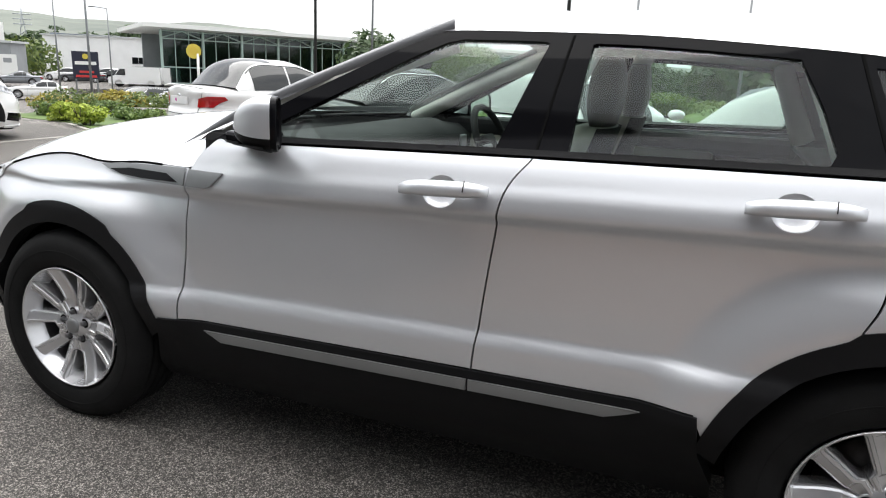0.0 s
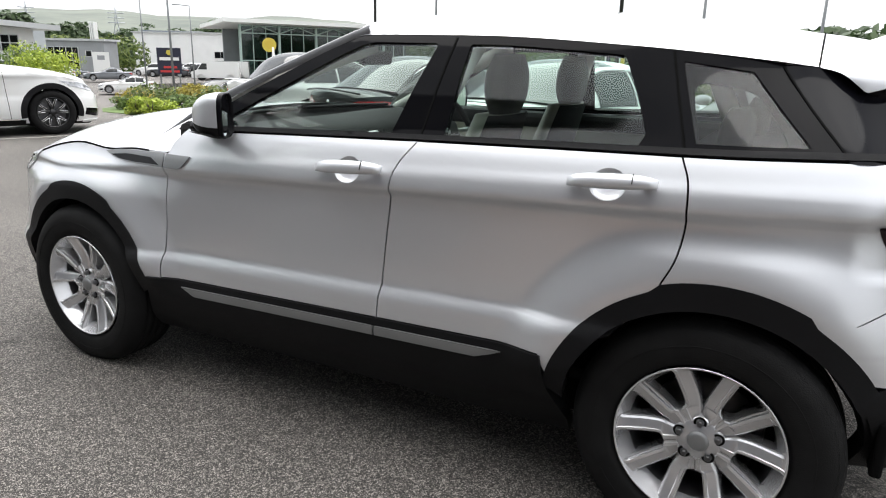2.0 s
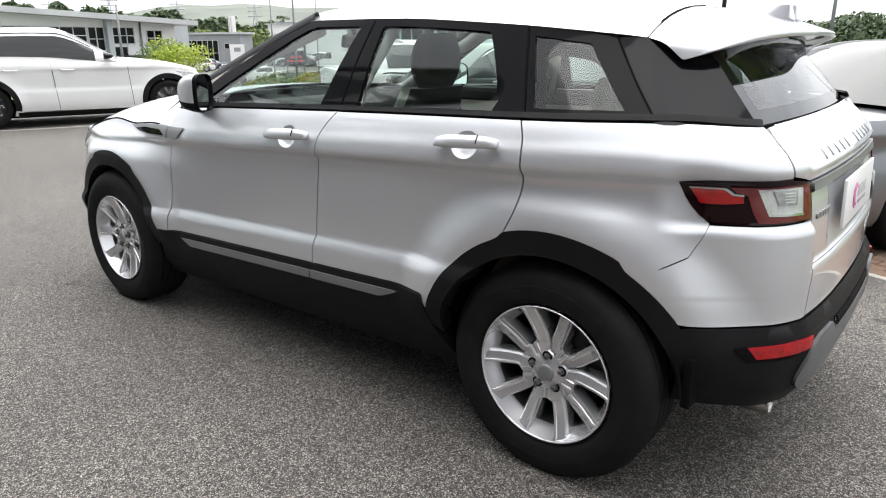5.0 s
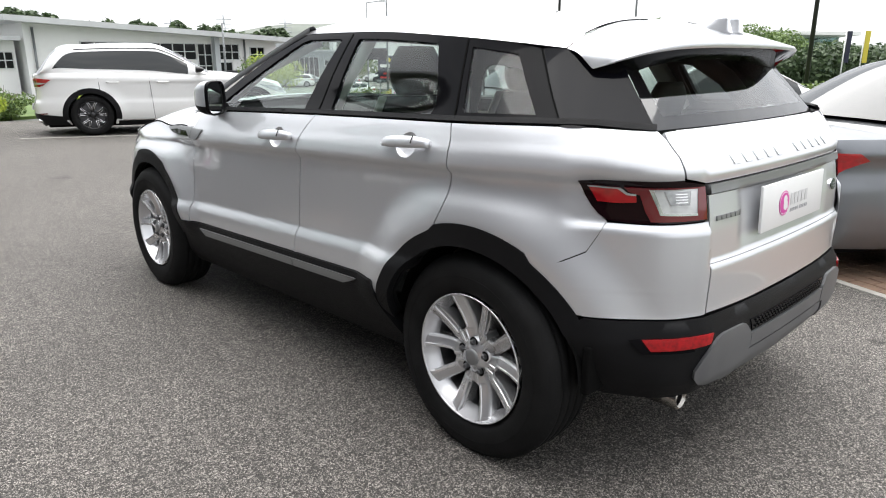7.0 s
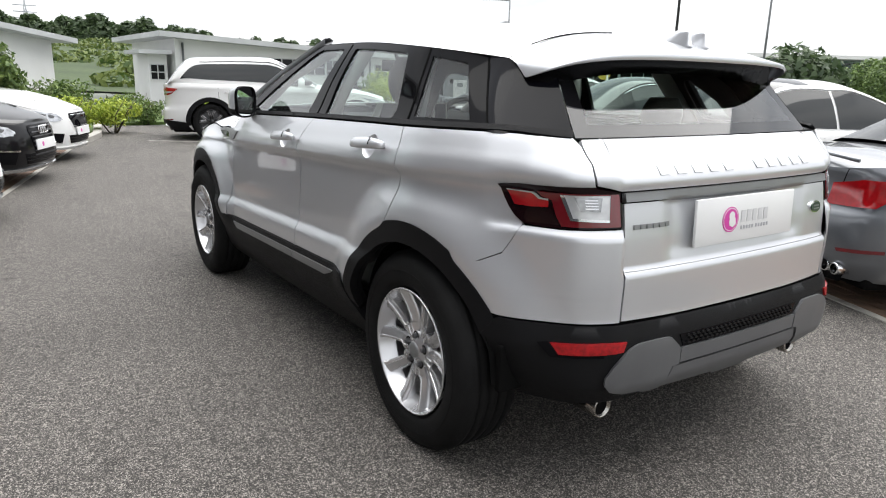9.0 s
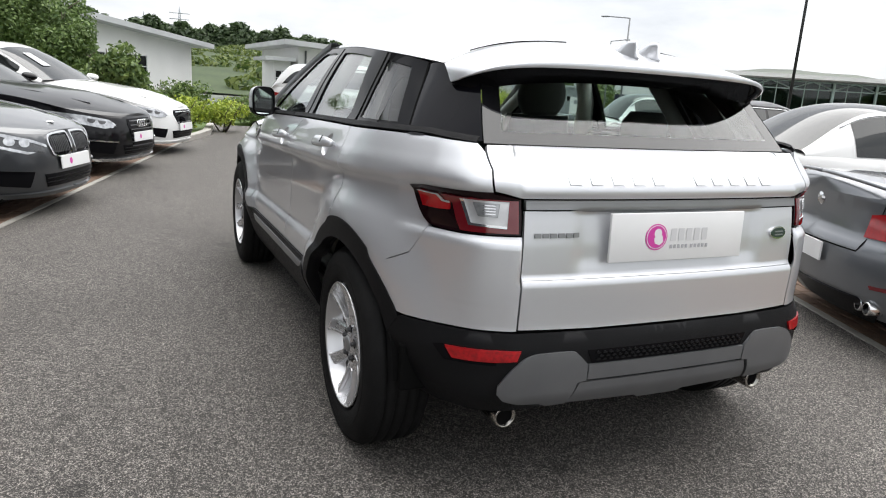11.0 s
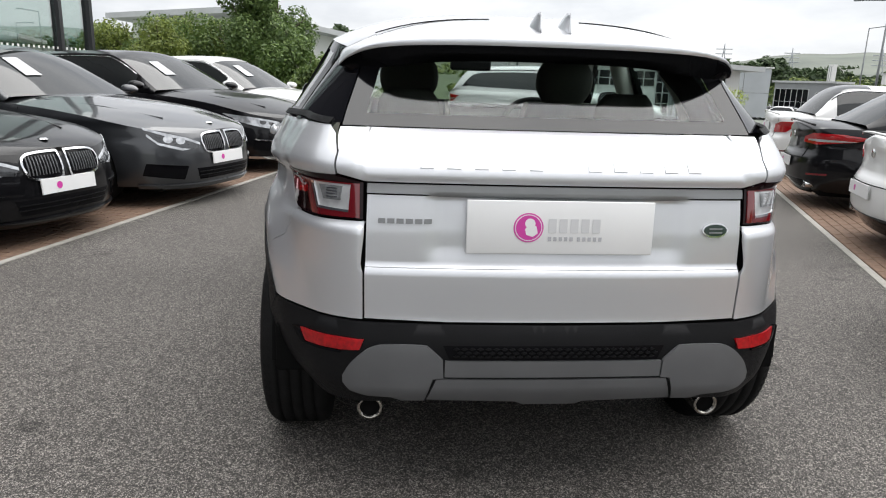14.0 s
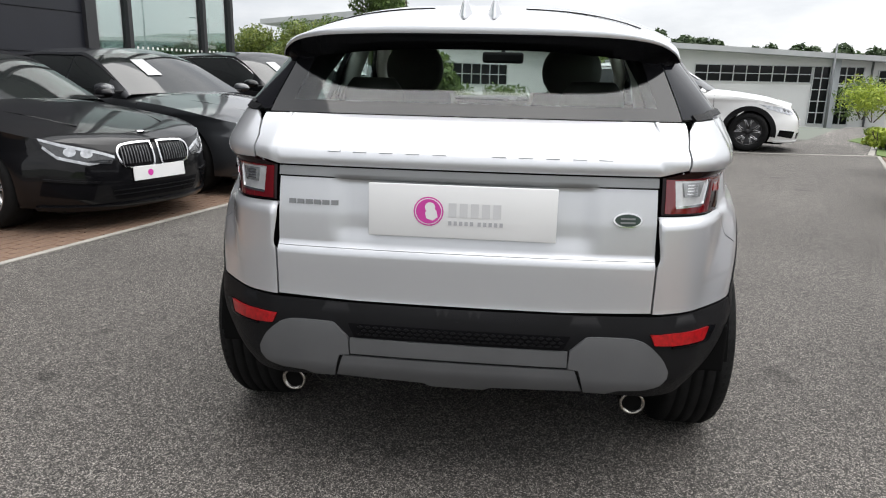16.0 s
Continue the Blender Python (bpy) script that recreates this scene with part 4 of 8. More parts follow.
def build_tail(car):
    S = SUV
    mid = S.u[-1]
    gate = empty("tailgate")
    gate.parent = car
    tagged(gate, "silver tailgate with a raked rear window")

    def both(pts):
        """Outline across the tail from one half, mirrored at the middle."""
        half = [(S.uy(h), z) for h, z in pts]
        return half + [(2 * mid - u, z) for u, z in half[::-1]]

    def both_at(pts):
        """The same, by the skin's true distance from the middle."""
        half = [(S.uyz(y, z), z) for y, z in pts]
        return half + [(2 * mid - u, z) for u, z in half[::-1]]
    # lower panel, recess panel, upper panel
    panel(S, -1, "lower_panel", both([(0.541, 0.768), (0.541, 0.617), (0.30, 0.611)]) , M_SILVER, gate, step=0.014)
    panel(S, -1, "centre_panel", both([(0.539, 0.972), (0.541, 0.7695)]), M_SILVER, gate, step=0.012)
    panel(S, -1, "trim_bar", both([(0.539, 1.003), (0.539, 0.976)]), M_TRIMSILVER, gate, 0.010, 0.02, 0.02, label="satin silver trim bar")
    panel(S, -1, "upper_panel", both_at([(0.612, 1.151), (0.617, 1.132), (0.614, 1.085), (0.616, 1.026), (0.539, 1.008)]), M_SILVER, gate, step=0.02)
    # raised plain bars in the place of lettering
    for h in (-0.372, -0.298, -0.222, -0.146, -0.070, 0.096, 0.170, 0.244, 0.318, 0.388):
        u = 2 * mid - S.uyz(h, 1.06) if h > 0 else S.uyz(-h, 1.06)
        panel(S, -1, "raised_bar", [(u - 0.019, 1.049), (u + 0.019, 1.049), (u + 0.019, 1.075), (u - 0.019, 1.075)], M_SILVER, gate, 0.0028, 0.004, 0.02)
    for k in range(6):
        u = S.uy(0.507 - 0.0255 * k)
        panel(S, -1, "raised_bar", [(u, 0.894), (u + 0.020, 0.894), (u + 0.020, 0.908), (u, 0.908)], M_TRIMSILVER, gate, 0.005, 0.005, 0.01)
    ub = 2 * mid - S.uy(0.458)
    for a, b, mt, o, nm in ((0.040, 0.0215, M_CHROME, 0.006, "badge_rim"), (0.035, 0.017, M_BADGE, 0.008, "badge")):
        ring = [(ub + a * math.cos(t), 0.886 + b * math.sin(t)) for t in np.linspace(0, 2 * math.pi, 33)[:-1]]
        panel(S, -1, nm, ring, mt, gate, o, 0.006, 0.02, label="dark green oval badge" if nm == "badge" else "")
    for z in (0.890, 0.879):
        panel(S, -1, "badge_bar", [(ub - 0.020, z - 0.0022), (ub + 0.020, z - 0.0022), (ub + 0.020, z + 0.0022), (ub - 0.020, z + 0.0022)], M_TRIMSILVER, gate, 0.010, 0.003, 0.01)
    # plate
    tilt = 2.5
    m = pose(2.000, 0, 0.893, 0, -tilt, 0)
    plate = part("number_plate", block_bm((0.010, 0.526, 0.152), 0.002, m), M_PLATE, gate, "white display plate with a magenta disc")
    face = m @ Matrix.Translation((0.0056, 0, 0)) @ pose(0, 0, 0, 90, 0, 90)

    def flat(name, pts, mat, lift=0.0):
        bm = bmesh.new()
        vs = [bm.verts.new(face @ Vector((x, y, lift))) for x, y in pts]
        vs2 = [bm.verts.new(face @ Vector((x, y, lift - 0.0008))) for x, y in pts]
        bm.faces.new(vs)
        for i in range(len(vs)):
            j = (i + 1) % len(vs)
            bm.faces.new((vs[i], vs2[i], vs2[j], vs[j]))
        return part(name, bm, mat, plate, smooth=False)
    disc = lambda r, cx=-0.092, cy=0.0, n=36: [(cx + r * math.cos(t), cy + r * math.sin(t)) for t in np.linspace(0, 2 * math.pi, n + 1)[:-1]]
    flat("printed_disc", disc(0.042), M_MAGENTA, 0.0012)
    flat("printed_ring", disc(0.038), M_PLATE, 0.0018)
    flat("printed_disc", disc(0.0355), M_MAGENTA, 0.0024)
    flat("printed_shape", disc(0.0145, -0.088, 0.012, 20), M_PLATE, 0.0030)
    flat("printed_shape", [(-0.088, 0.012), (-0.070, 0.004), (-0.066, -0.016), (-0.080, -0.026), (-0.098, -0.020), (-0.102, -0.004)], M_PLATE, 0.0031)
    m_pale = material("pale_print", (0.62, 0.62, 0.63), 0.4)
    for k in range(5):
        x = -0.036 + 0.031 * k
        flat("printed_bar", [(x, -0.014), (x + 0.022, -0.014), (x + 0.022, 0.026), (x, 0.026)], m_pale, 0.0012)
    for k in range(10):
        x = -0.036 + 0.0152 * k + (0.006 if k > 4 else 0)
        flat("printed_bar", [(x, -0.038), (x + 0.009, -0.038), (x + 0.009, -0.026), (x, -0.026)], M_GREYPRINT, 0.0012)
    # rear window with its dark border
    def pane_rows(v0, v1, z0, z1, nv, nz, off=0.0):
        return [[(gate_x(GATE_HALF(z) * v, z) + off, float(GATE_HALF(z)) * v, z) for v in np.linspace(v0, v1, nv)] for z in np.linspace(z0, z1, nz)]
    loft(pane_rows(-1, 1, 1.154, 1.190, 31, 4), M_FRIT, "rear_window_border", gate, "black printed border of the rear window")
    for f in (-1, 1):
        loft(pane_rows(f, f * 0.90, 1.190, 1.40, 6, 10), M_FRIT, "rear_window_border", gate, "black printed border of the rear window")
    loft(pane_rows(-0.90, 0.90, 1.190, 1.40, 27, 10), glass("rear_glass", (0.72, 0.79, 0.77), base=0.06), "rear_window", gate, "tinted rear window")
    # bumper mesh strip and skid plate
    panel(S, -1, "bumper_mesh", both([(0.318, 0.548), (0.30, 0.508)]), M_GLOSSBLACK, car, 0.006, 0.004, 0.03)
    for r in range(3):
        for k in range(26):
            u = mid + (k - 12.5) * 0.0225 + (0.011 if r % 2 else 0)
            z = 0.518 + r * 0.011
            panel(S, -1, "mesh_bar", [(u - 0.009, z), (u, z + 0.005), (u + 0.009, z), (u, z - 0.004)], M_CLAD, car, 0.011, 0.006, 0.03)
    left = catmull([(0.592, 0.448), (0.566, 0.496), (0.535, 0.530), (0.505, 0.545), (0.47, 0.550), (0.376, 0.550), (0.354, 0.541), (0.318, 0.507)], 4) + [(0.315, 0.452), (0.345, 0.448), (0.368, 0.374), (0.43, 0.372), (0.462, 0.386), (0.53, 0.390), (0.575, 0.405), (0.592, 0.425)]
    for f in (1, -1):
        pts = [(S.uy(h) if f > 0 else 2 * mid - S.uy(h), z) for h, z in left]
        panel(S, -1, "skid_corner", pts, M_SKID, car, 0.013, 0.05, 0.02, label="grey skid plate corner")
    panel(S, -1, "skid_bar", both([(0.312, 0.504), (0.312, 0.455)]), M_SKID, car, 0.012, 0.03, 0.02, label="grey skid plate bar")
    panel(S, -1, "skid_lower", both([(0.335, 0.446), (0.362, 0.374), (0.10, 0.365), (0.08, 0.352)]), M_SKID, car, 0.009, 0.05, 0.02, label="grey lower skid plate")


def build_top(car):
    S = SUV
    # bonnet
    edge = [(-0.668, 1.100), (-0.70, 1.082), (-0.742, 1.035), (-0.768, 1.006), (-1.0, 1.000), (-1.19, 0.984), (-1.40, 0.996), (-1.60, 0.966), (-1.86, 0.888), (-2.02, 0.845)]
    ec = catmull(edge, 5)
    zc = pchip([-2.08, -1.98, -1.85, -1.6, -1.2, -0.95, -0.7], [0.875, 0.960, 1.020, 1.085, 1.138, 1.150, 1.140])
    rows = []
    for i, (x, z) in enumerate(ec):
        q = i / (len(ec) - 1)
        p = S.at(S.ux(x), z, -1)[0]
        xc = p[0] - 0.22 * (1 - q) - 0.06 * q
        row = []
        for v in np.linspace(-1, 1, 25):
            a = 1 - abs(v) ** 2.5
            xx = p[0] + (xc - p[0]) * (1 - v * v)
            row.append((xx, abs(p[1]) * v, z + (float(zc(xx)) - z) * a))
        rows.append(row)
    loft(rows, M_SILVER, "bonnet", car, "silver bonnet")
    for k, f in ((0, -1), (-1, 1)):
        tube("bonnet_seam", [(r[k][0], r[k][1] + f * 0.002, r[k][2] - 0.002) for r in rows[18:]], 0.0042, M_DARK, car, 6)
    # cowl
    rows = [[(xq + 0.20 * v * v + dx, 0.76 * v, 1.098 + dz - 0.015 * v * v) for v in np.linspace(-1, 1, 17)] for xq, dx, dz in ((-1.0, 0, 0.0), (-0.97, 0, 0.022), (-0.90, 0.0, 0.018), (-0.86, 0, -0.02))]
    loft(rows, M_CLAD, "scuttle", car, "black scuttle panel")
    for y0, y1 in ((-0.62, 0.05), (0.10, 0.66)):
        pts = [(-0.90 + 0.20 * (y / 0.74) ** 2 + 0.02, y, 1.125) for y in np.linspace(y0, y1, 8)]
        tube("wiper", pts, 0.009, M_CLAD, car, 6)
    # windscreen
    rows = []
    for a in np.linspace(0, 1, 13):
        row = []
        for v in np.linspace(-1, 1, 19):
            b = np.array((-0.93 + 0.20 * v * v, 0.755 * v, 1.112 - 0.012 * v * v))
            t = np.array((-0.13 + 0.13 * v * v, 0.625 * v, 1.535 - 0.062 * v * v))
            p = b + (t - b) * a
            p[2] += 0.02 * math.sin(math.pi * a)
            row.append(tuple(p))
        rows.append(row)
    loft(rows, G_CLEAR, "windscreen", car, "clear windscreen")
    # roof
    crown = pchip([-0.15, 0.2, 0.7, 1.2, 1.5], [1.530, 1.560, 1.565, 1.530, 1.490])
    rows = []
    for q in np.linspace(0, 1, 33):
        xe = 0.0 + 1.475 * q
        row = []
        pe = S.at(S.ux(xe), rail_z(xe), -1, 0.002)[0]
        for v in np.linspace(-1, 1, 29):
            x = xe + (-0.13 * (1 - q) ** 2) * (1 - v * v)
            z = pe[2] + (float(crown(x)) - pe[2]) * (1 - abs(v) ** 3.2)
            row.append((x, abs(pe[1]) * v, z))
        rows.append(row)
    loft(rows, M_SILVER, "roof", car, "silver roof")
    tuck = [[(r[j][0], r[j][1] * 0.99, r[j][2] - 0.02) for j in range(len(r))] for r in rows]
    loft(tuck, M_HEADLINE, "headlining", car, "pale headlining")
    # spoiler: a lid from the roof's seam to the trailing edge, its cheeks running down the sides
    ye = abs(S.at(S.ux(1.475), rail_z(1.475), -1, 0.002)[0][1])
    ze = rail_z(1.475)
    lead, trail = [], []
    for a in np.linspace(0, 1, 13):
        lead.append((1.480, ye * a, ze + (1.493 - ze) * (1 - a ** 3.2)))
    cheek = catmull([(1.480, ye, ze), (1.535, ye + 0.016, 1.372), (1.590, 0.632, 1.330)], 6)[1:]
    lead += cheek
    tc = catmull([(1.805, 0.0, 1.413), (1.800, 0.25, 1.411), (1.782, 0.43, 1.402), (1.738, 0.535, 1.384), (1.676, 0.595, 1.358), (1.622, 0.622, 1.338), (1.593, 0.632, 1.329)], 6)
    ta = np.array(tc)
    tl = np.r_[0, np.cumsum(np.linalg.norm(np.diff(ta, axis=0), axis=1))]
    m = len(lead)
    knots = np.r_[np.linspace(0, 0.70, 13), np.linspace(0.70, 1.0, m - 12)[1:]] * tl[-1]
    trail = [tuple(np.interp(k, tl, ta[:, c]) for c in range(3)) for k in knots]
    mirror = lambda row: [(x, -y, z) for x, y, z in row[::-1]][:-1] + list(row)
    up = []
    for q in np.linspace(0, 1, 13):
        row = []
        for i, (a, b) in enumerate(zip(lead, trail)):
            p = np.array(a) + (np.array(b) - np.array(a)) * q
            w = 1 - (i / (m - 1)) ** 2
            row.append((p[0], p[1] + 0.010 * math.sin(math.pi * q) * float(ease(0.5, 0.8, i / (m - 1))) * w, p[2] + 0.012 * math.sin(math.pi * q) * w))
        up.append(mirror(row))
    sp = loft(up, M_SILVER, "spoiler", car, "silver roof spoiler with a black underside")
    shade = lambda row, dx, ky, dz: [(x + dx, y * ky, z + dz * max(0.15, 1 - (abs(y) / 0.66) ** 4)) for x, y, z in row]
    last = up[-1]
    loft([last, shade(last, 0.005, 1.0, -0.009), shade(last, 0.0, 0.998, -0.020)], M_SILVER, "spoiler_lip", sp)
    deep = []
    for x, y, z in last:
        yd = y * 0.905
        zd = 1.352 - 0.045 * (abs(yd) / 0.57) ** 3
        deep.append((gate_x(yd, zd) - 0.004, yd, zd))
    loft([shade(last, 0.0, 0.998, -0.020), shade(last, -0.02, 0.985, -0.034), deep], M_GLOSSBLACK, "spoiler_underside", sp)
    # aerial fins
    for y in (-0.032, 0.057):
        rows = []
        for q in np.linspace(0, 1, 7):
            w = 0.030 * (1 - 0.8 * q)
            x0, x1 = 1.51 + 0.16 * q, 1.74 - 0.02 * q
            z = 1.440 + 0.060 * q
            rows.append([(x0 + (x1 - x0) * t, y + w * math.sin(math.pi * min(t * 1.0, 1)) * e, z) for t, e in
                         ((0, 0), (0.3, 1), (0.6, 1), (0.9, 1), (1, 0.3), (1, -0.3), (0.9, -1), (0.6, -1), (0.3, -1))])
        loft(rows, M_SILVER, "aerial_fin", car, "silver shark fin aerial", closed=True, caps=True)
    for f in (-1, 1):
        tube("roof_groove", [(1.478, f * y, rail_z(1.475) + (1.493 - rail_z(1.475)) * (1 - (y / 0.625) ** 3.2) + 0.001) for y in np.linspace(0.15, 0.52, 10)], 0.0022, M_DARK, car, 6)


def build_cabin(car):
    """Seats, fascia, wheel and trim, seen through the windows."""
    floor = block("cabin_floor", (3.0, 1.5, 0.04), pose(0.1, 0, 0.42), M_DARKCLOTH, car, 0.01)
    block("underbody", (3.2, 1.25, 0.20), pose(-0.2, 0, 0.31), M_DARK, car, 0.03)
    block("boot_floor", (0.75, 1.1, 0.04), pose(1.55, 0, 0.86), M_DARKCLOTH, car, 0.01)
    for s in (-1, 1):
        block("door_card", (1.55, 0.05, 0.55), pose(0.03, s * 0.765, 0.83), M_CREAM, car, 0.02)
        block("door_card_top", (1.9, 0.07, 0.10), pose(0.20, s * 0.770, 1.075), M_DARKCLOTH, car, 0.03)
        for x0, z0, x1, z1 in ((0.33, 1.10, 0.47, 1.45), (1.16, 1.12, 1.03, 1.42)):
            tube("inner_pillar", [(x0, s * 0.745, z0), ((x0 + x1) / 2, s * 0.70, (z0 + z1) / 2), (x1, s * 0.61, z1)], [0.05, 0.045, 0.04], M_HEADLINE, car, 10)
        tube("inner_screen_pillar", [(-0.70, s * 0.73, 1.10), (-0.30, s * 0.69, 1.30), (0.05, s * 0.60, 1.44)], [0.035, 0.035, 0.04], M_HEADLINE, car, 8)
        tube("inner_tail_pillar", [(1.60, s * 0.60, 1.12), (1.46, s * 0.56, 1.28), (1.34, s * 0.53, 1.36)], [0.035, 0.04, 0.04], M_DARKCLOTH, car, 8)
    # fascia
    rows = []
    for y in np.linspace(-0.74, 0.74, 17):
        hump = 0.045 * math.exp(-((y - 0.37) / 0.16) ** 2)
        rows.append([(-0.85, y, 1.08), (-0.62, y, 1.10 + hump * 0.4), (-0.45, y, 1.09 + hump), (-0.38, y, 1.04), (-0.40, y, 0.85), (-0.55, y, 0.55)])
    loft(rows, M_DARKCLOTH, "fascia", car, "dark fascia")
    for y in (-0.62, -0.08, 0.02, 0.62):
        block("air_vent", (0.03, 0.08, 0.07), pose(-0.385, y, 1.01), M_TRIMSILVER, car, 0.01)
    block("console", (0.8, 0.24, 0.25), pose(0.0, 0, 0.70), M_DARKCLOTH, car, 0.04)
    # wheel
    c, ax = Vector((-0.13, 0.37, 1.03)), Vector((0.90, 0, 0.42)).normalized()
    a1 = Vector((0, 1, 0))
    a2 = ax.cross(a1)
    ring = [c + a1 * 0.185 * math.cos(t) + a2 * 0.185 * math.sin(t) for t in np.linspace(0, 2 * math.pi, 41)[:-1]]
    sw = tube("steering_wheel", ring, 0.016, M_DARKCLOTH, car, 10, "dark leather steering wheel", closed=True)
    block("wheel_boss", (0.04, 0.15, 0.12), Matrix.Translation(c - ax * 0.02) @ pose(0, 0, 0, 0, -25, 0), M_DARKCLOTH, sw, 0.02)
    for t in (0, math.pi, -math.pi / 2):
        d = a1 * math.cos(t) + a2 * math.sin(t)
        tube("wheel_spoke", [c + d * 0.05, c + d * 0.18], 0.012, M_TRIMSILVER, sw, 8)
    # seats
    for y in (-0.37, 0.37):
        build_seat(car, 0.22, y)
    for y in (-0.40, 0.40):
        build_seat(car, 1.02, y, -0.10)
    m = block("interior_mirror", (0.03, 0.24, 0.065), pose(-0.36, 0.02, 1.385, 0, 8, 0), M_DARKCLOTH, car, 0.014, "dark interior mirror")
    tube("mirror_stem", [(-0.37, 0.02, 1.40), (-0.42, 0.02, 1.46)], 0.012, M_DARKCLOTH, m, 6)
    block("parcel_shelf", (0.62, 1.10, 0.02), pose(1.42, 0, 1.10), M_DARKCLOTH, car, 0.005)


def build_seat(car, x, y, lift=0.0):
    seat = empty("seat")
    seat.parent = car
    tagged(seat, "cream leather seat")
    block("cushion", (0.50, 0.48, 0.16), pose(x - 0.16, y, 0.66 + lift, 0, -6, 0), M_CREAM, seat, 0.05, smooth=True)
    rows = []
    for q in np.linspace(0, 1, 9):
        z = 0.70 + lift + 0.50 * q
        xx = x + 0.08 + 0.16 * q
        w = 0.235 - 0.05 * q ** 3
        t = 0.075 - 0.02 * q
        rows.append([(xx + t * math.cos(a) * (0.9 + 0.1 * math.cos(2 * a)), y + w * np.sign(math.sin(a)) * abs(math.sin(a)) ** 0.6, z) for a in np.linspace(0, 2 * math.pi, 21)[:-1]])
    loft(rows, M_CREAM, "backrest", seat, closed=True, caps=True)
    # a dark sheet paints the shaded rear side of the backrest
    back = [[(r[j][0] + 0.012, y + (r[j][1] - y) * 0.93, r[j][2]) for j in (16, 17, 18, 19, 0, 1, 2, 3, 4)] for r in rows]
    loft(back, M_DARKCLOTH, "shaded_seat_back", seat)
    rows = []
    for q in np.linspace(0, 1, 9):
        k = math.sin(math.pi * min(max(q, 0.05), 0.95)) ** 0.22
        z = 1.195 + lift * 0.9 + (0.215 + lift * 0.6) * q
        rows.append([(x + 0.255 + 0.01 * q + 0.05 * k * math.cos(a), y + (0.138 + lift * 0.25) * k * np.sign(math.sin(a)) * abs(math.sin(a)) ** 0.45, z) for a in np.linspace(0, 2 * math.pi, 19)[:-1]])
    loft(rows, M_HEADREST, "headrest", seat, closed=True, caps=True)
    for d in (-0.06, 0.06):
        tube("headrest_post", [(x + 0.25, y + d, 1.17 + lift * 0.5), (x + 0.255, y + d, 1.25 + lift * 0.8)], 0.007, M_CHROME, seat, 6)


silver_car = build_suv()


# ---- ground ----
def asphalt(name="asphalt", light=1.0, grain=290.0):
    m = bpy.data.materials.new(name)
    m.use_nodes = True
    n, l = m.node_tree.nodes, m.node_tree.links
    p = n["Principled BSDF"]
    tc = n.new("ShaderNodeTexCoord")
    v = n.new("ShaderNodeTexVoronoi")
    v.inputs["Scale"].default_value = grain
    vb = n.new("ShaderNodeTexVoronoi")
    vb.inputs["Scale"].default_value = grain * 0.45
    big = n.new("ShaderNodeTexNoise")
    big.inputs["Scale"].default_value, big.inputs["Detail"].default_value = 0.55, 6
    spot = n.new("ShaderNodeTexNoise")
    spot.inputs["Scale"].default_value, spot.inputs["Detail"].default_value = 2.6, 2
    for q in (v, vb, big, spot):
        l.new(tc.outputs["Object"], q.inputs["Vector"])
    sep = n.new("ShaderNodeSeparateColor")
    l.new(v.outputs["Color"], sep.inputs["Color"])
    sep2 = n.new("ShaderNodeSeparateColor")
    l.new(vb.outputs["Color"], sep2.inputs["Color"])
    mm = n.new("ShaderNodeMath")
    mm.operation = "MULTIPLY"
    mm.inputs[1].default_value = 0.72
    l.new(sep.outputs[0], mm.inputs[0])
    ma = n.new("ShaderNodeMath")
    ma.operation = "MULTIPLY_ADD"
    ma.inputs[1].default_value = 0.28
    l.new(sep2.outputs[1], ma.inputs[0])
    l.new(mm.outputs[0], ma.inputs[2])
    r = n.new("ShaderNodeValToRGB")
    e = r.color_ramp.elements
    e[0].position, e[0].color = 0.12, (0.018 * light, 0.017 * light, 0.0165 * light, 1)
    e[1].position, e[1].color = 0.94, (0.41 * light, 0.378 * light, 0.345 * light, 1)
    mid = e.new(0.60)
    mid.color = (0.078 * light, 0.072 * light, 0.066 * light, 1)
    l.new(ma.outputs[0], r.inputs["Fac"])
    r2 = n.new("ShaderNodeMapRange")
    r2.inputs["From Min"].default_value, r2.inputs["From Max"].default_value = 0.3, 0.7
    r2.inputs["To Min"].default_value, r2.inputs["To Max"].default_value = 0.84, 1.14
    l.new(big.outputs["Fac"], r2.inputs["Value"])
    r3 = n.new("ShaderNodeMapRange")
    r3.inputs["From Min"].default_value, r3.inputs["From Max"].default_value = 0.26, 0.335
    r3.inputs["To Min"].default_value, r3.inputs["To Max"].default_value = 0.55, 1.0
    l.new(spot.outputs["Fac"], r3.inputs["Value"])
    both = n.new("ShaderNodeMath")
    both.operation = "MULTIPLY"
    l.new(r2.outputs["Result"], both.inputs[0])
    l.new(r3.outputs["Result"], both.inputs[1])
    mix = n.new("ShaderNodeMix")
    mix.data_type, mix.blend_type = "RGBA", "MULTIPLY"
    mix.inputs[0].default_value = 1
    l.new(r.outputs["Color"], mix.inputs[6])
    l.new(both.outputs[0], mix.inputs[7])
    l.new(mix.outputs[2], p.inputs["Base Color"])
    p.inputs["Roughness"].default_value = 0.8
    p.inputs["Specular IOR Level"].default_value = 0.3
    b = n.new("ShaderNodeBump")
    b.inputs["Strength"].default_value, b.inputs["Distance"].default_value = 0.5, 0.003
    l.new(v.outputs["Distance"], b.inputs["Height"])
    l.new(b.outputs["Normal"], p.inputs["Normal"])
    return m


def setting(name, verts, faces, mat, label="", smooth=False, kind="structure", category="ground"):
    ob = mesh_part(name, verts, faces, mat, None, label, smooth=smooth)
    return tagged(ob, label, category, kind=kind)


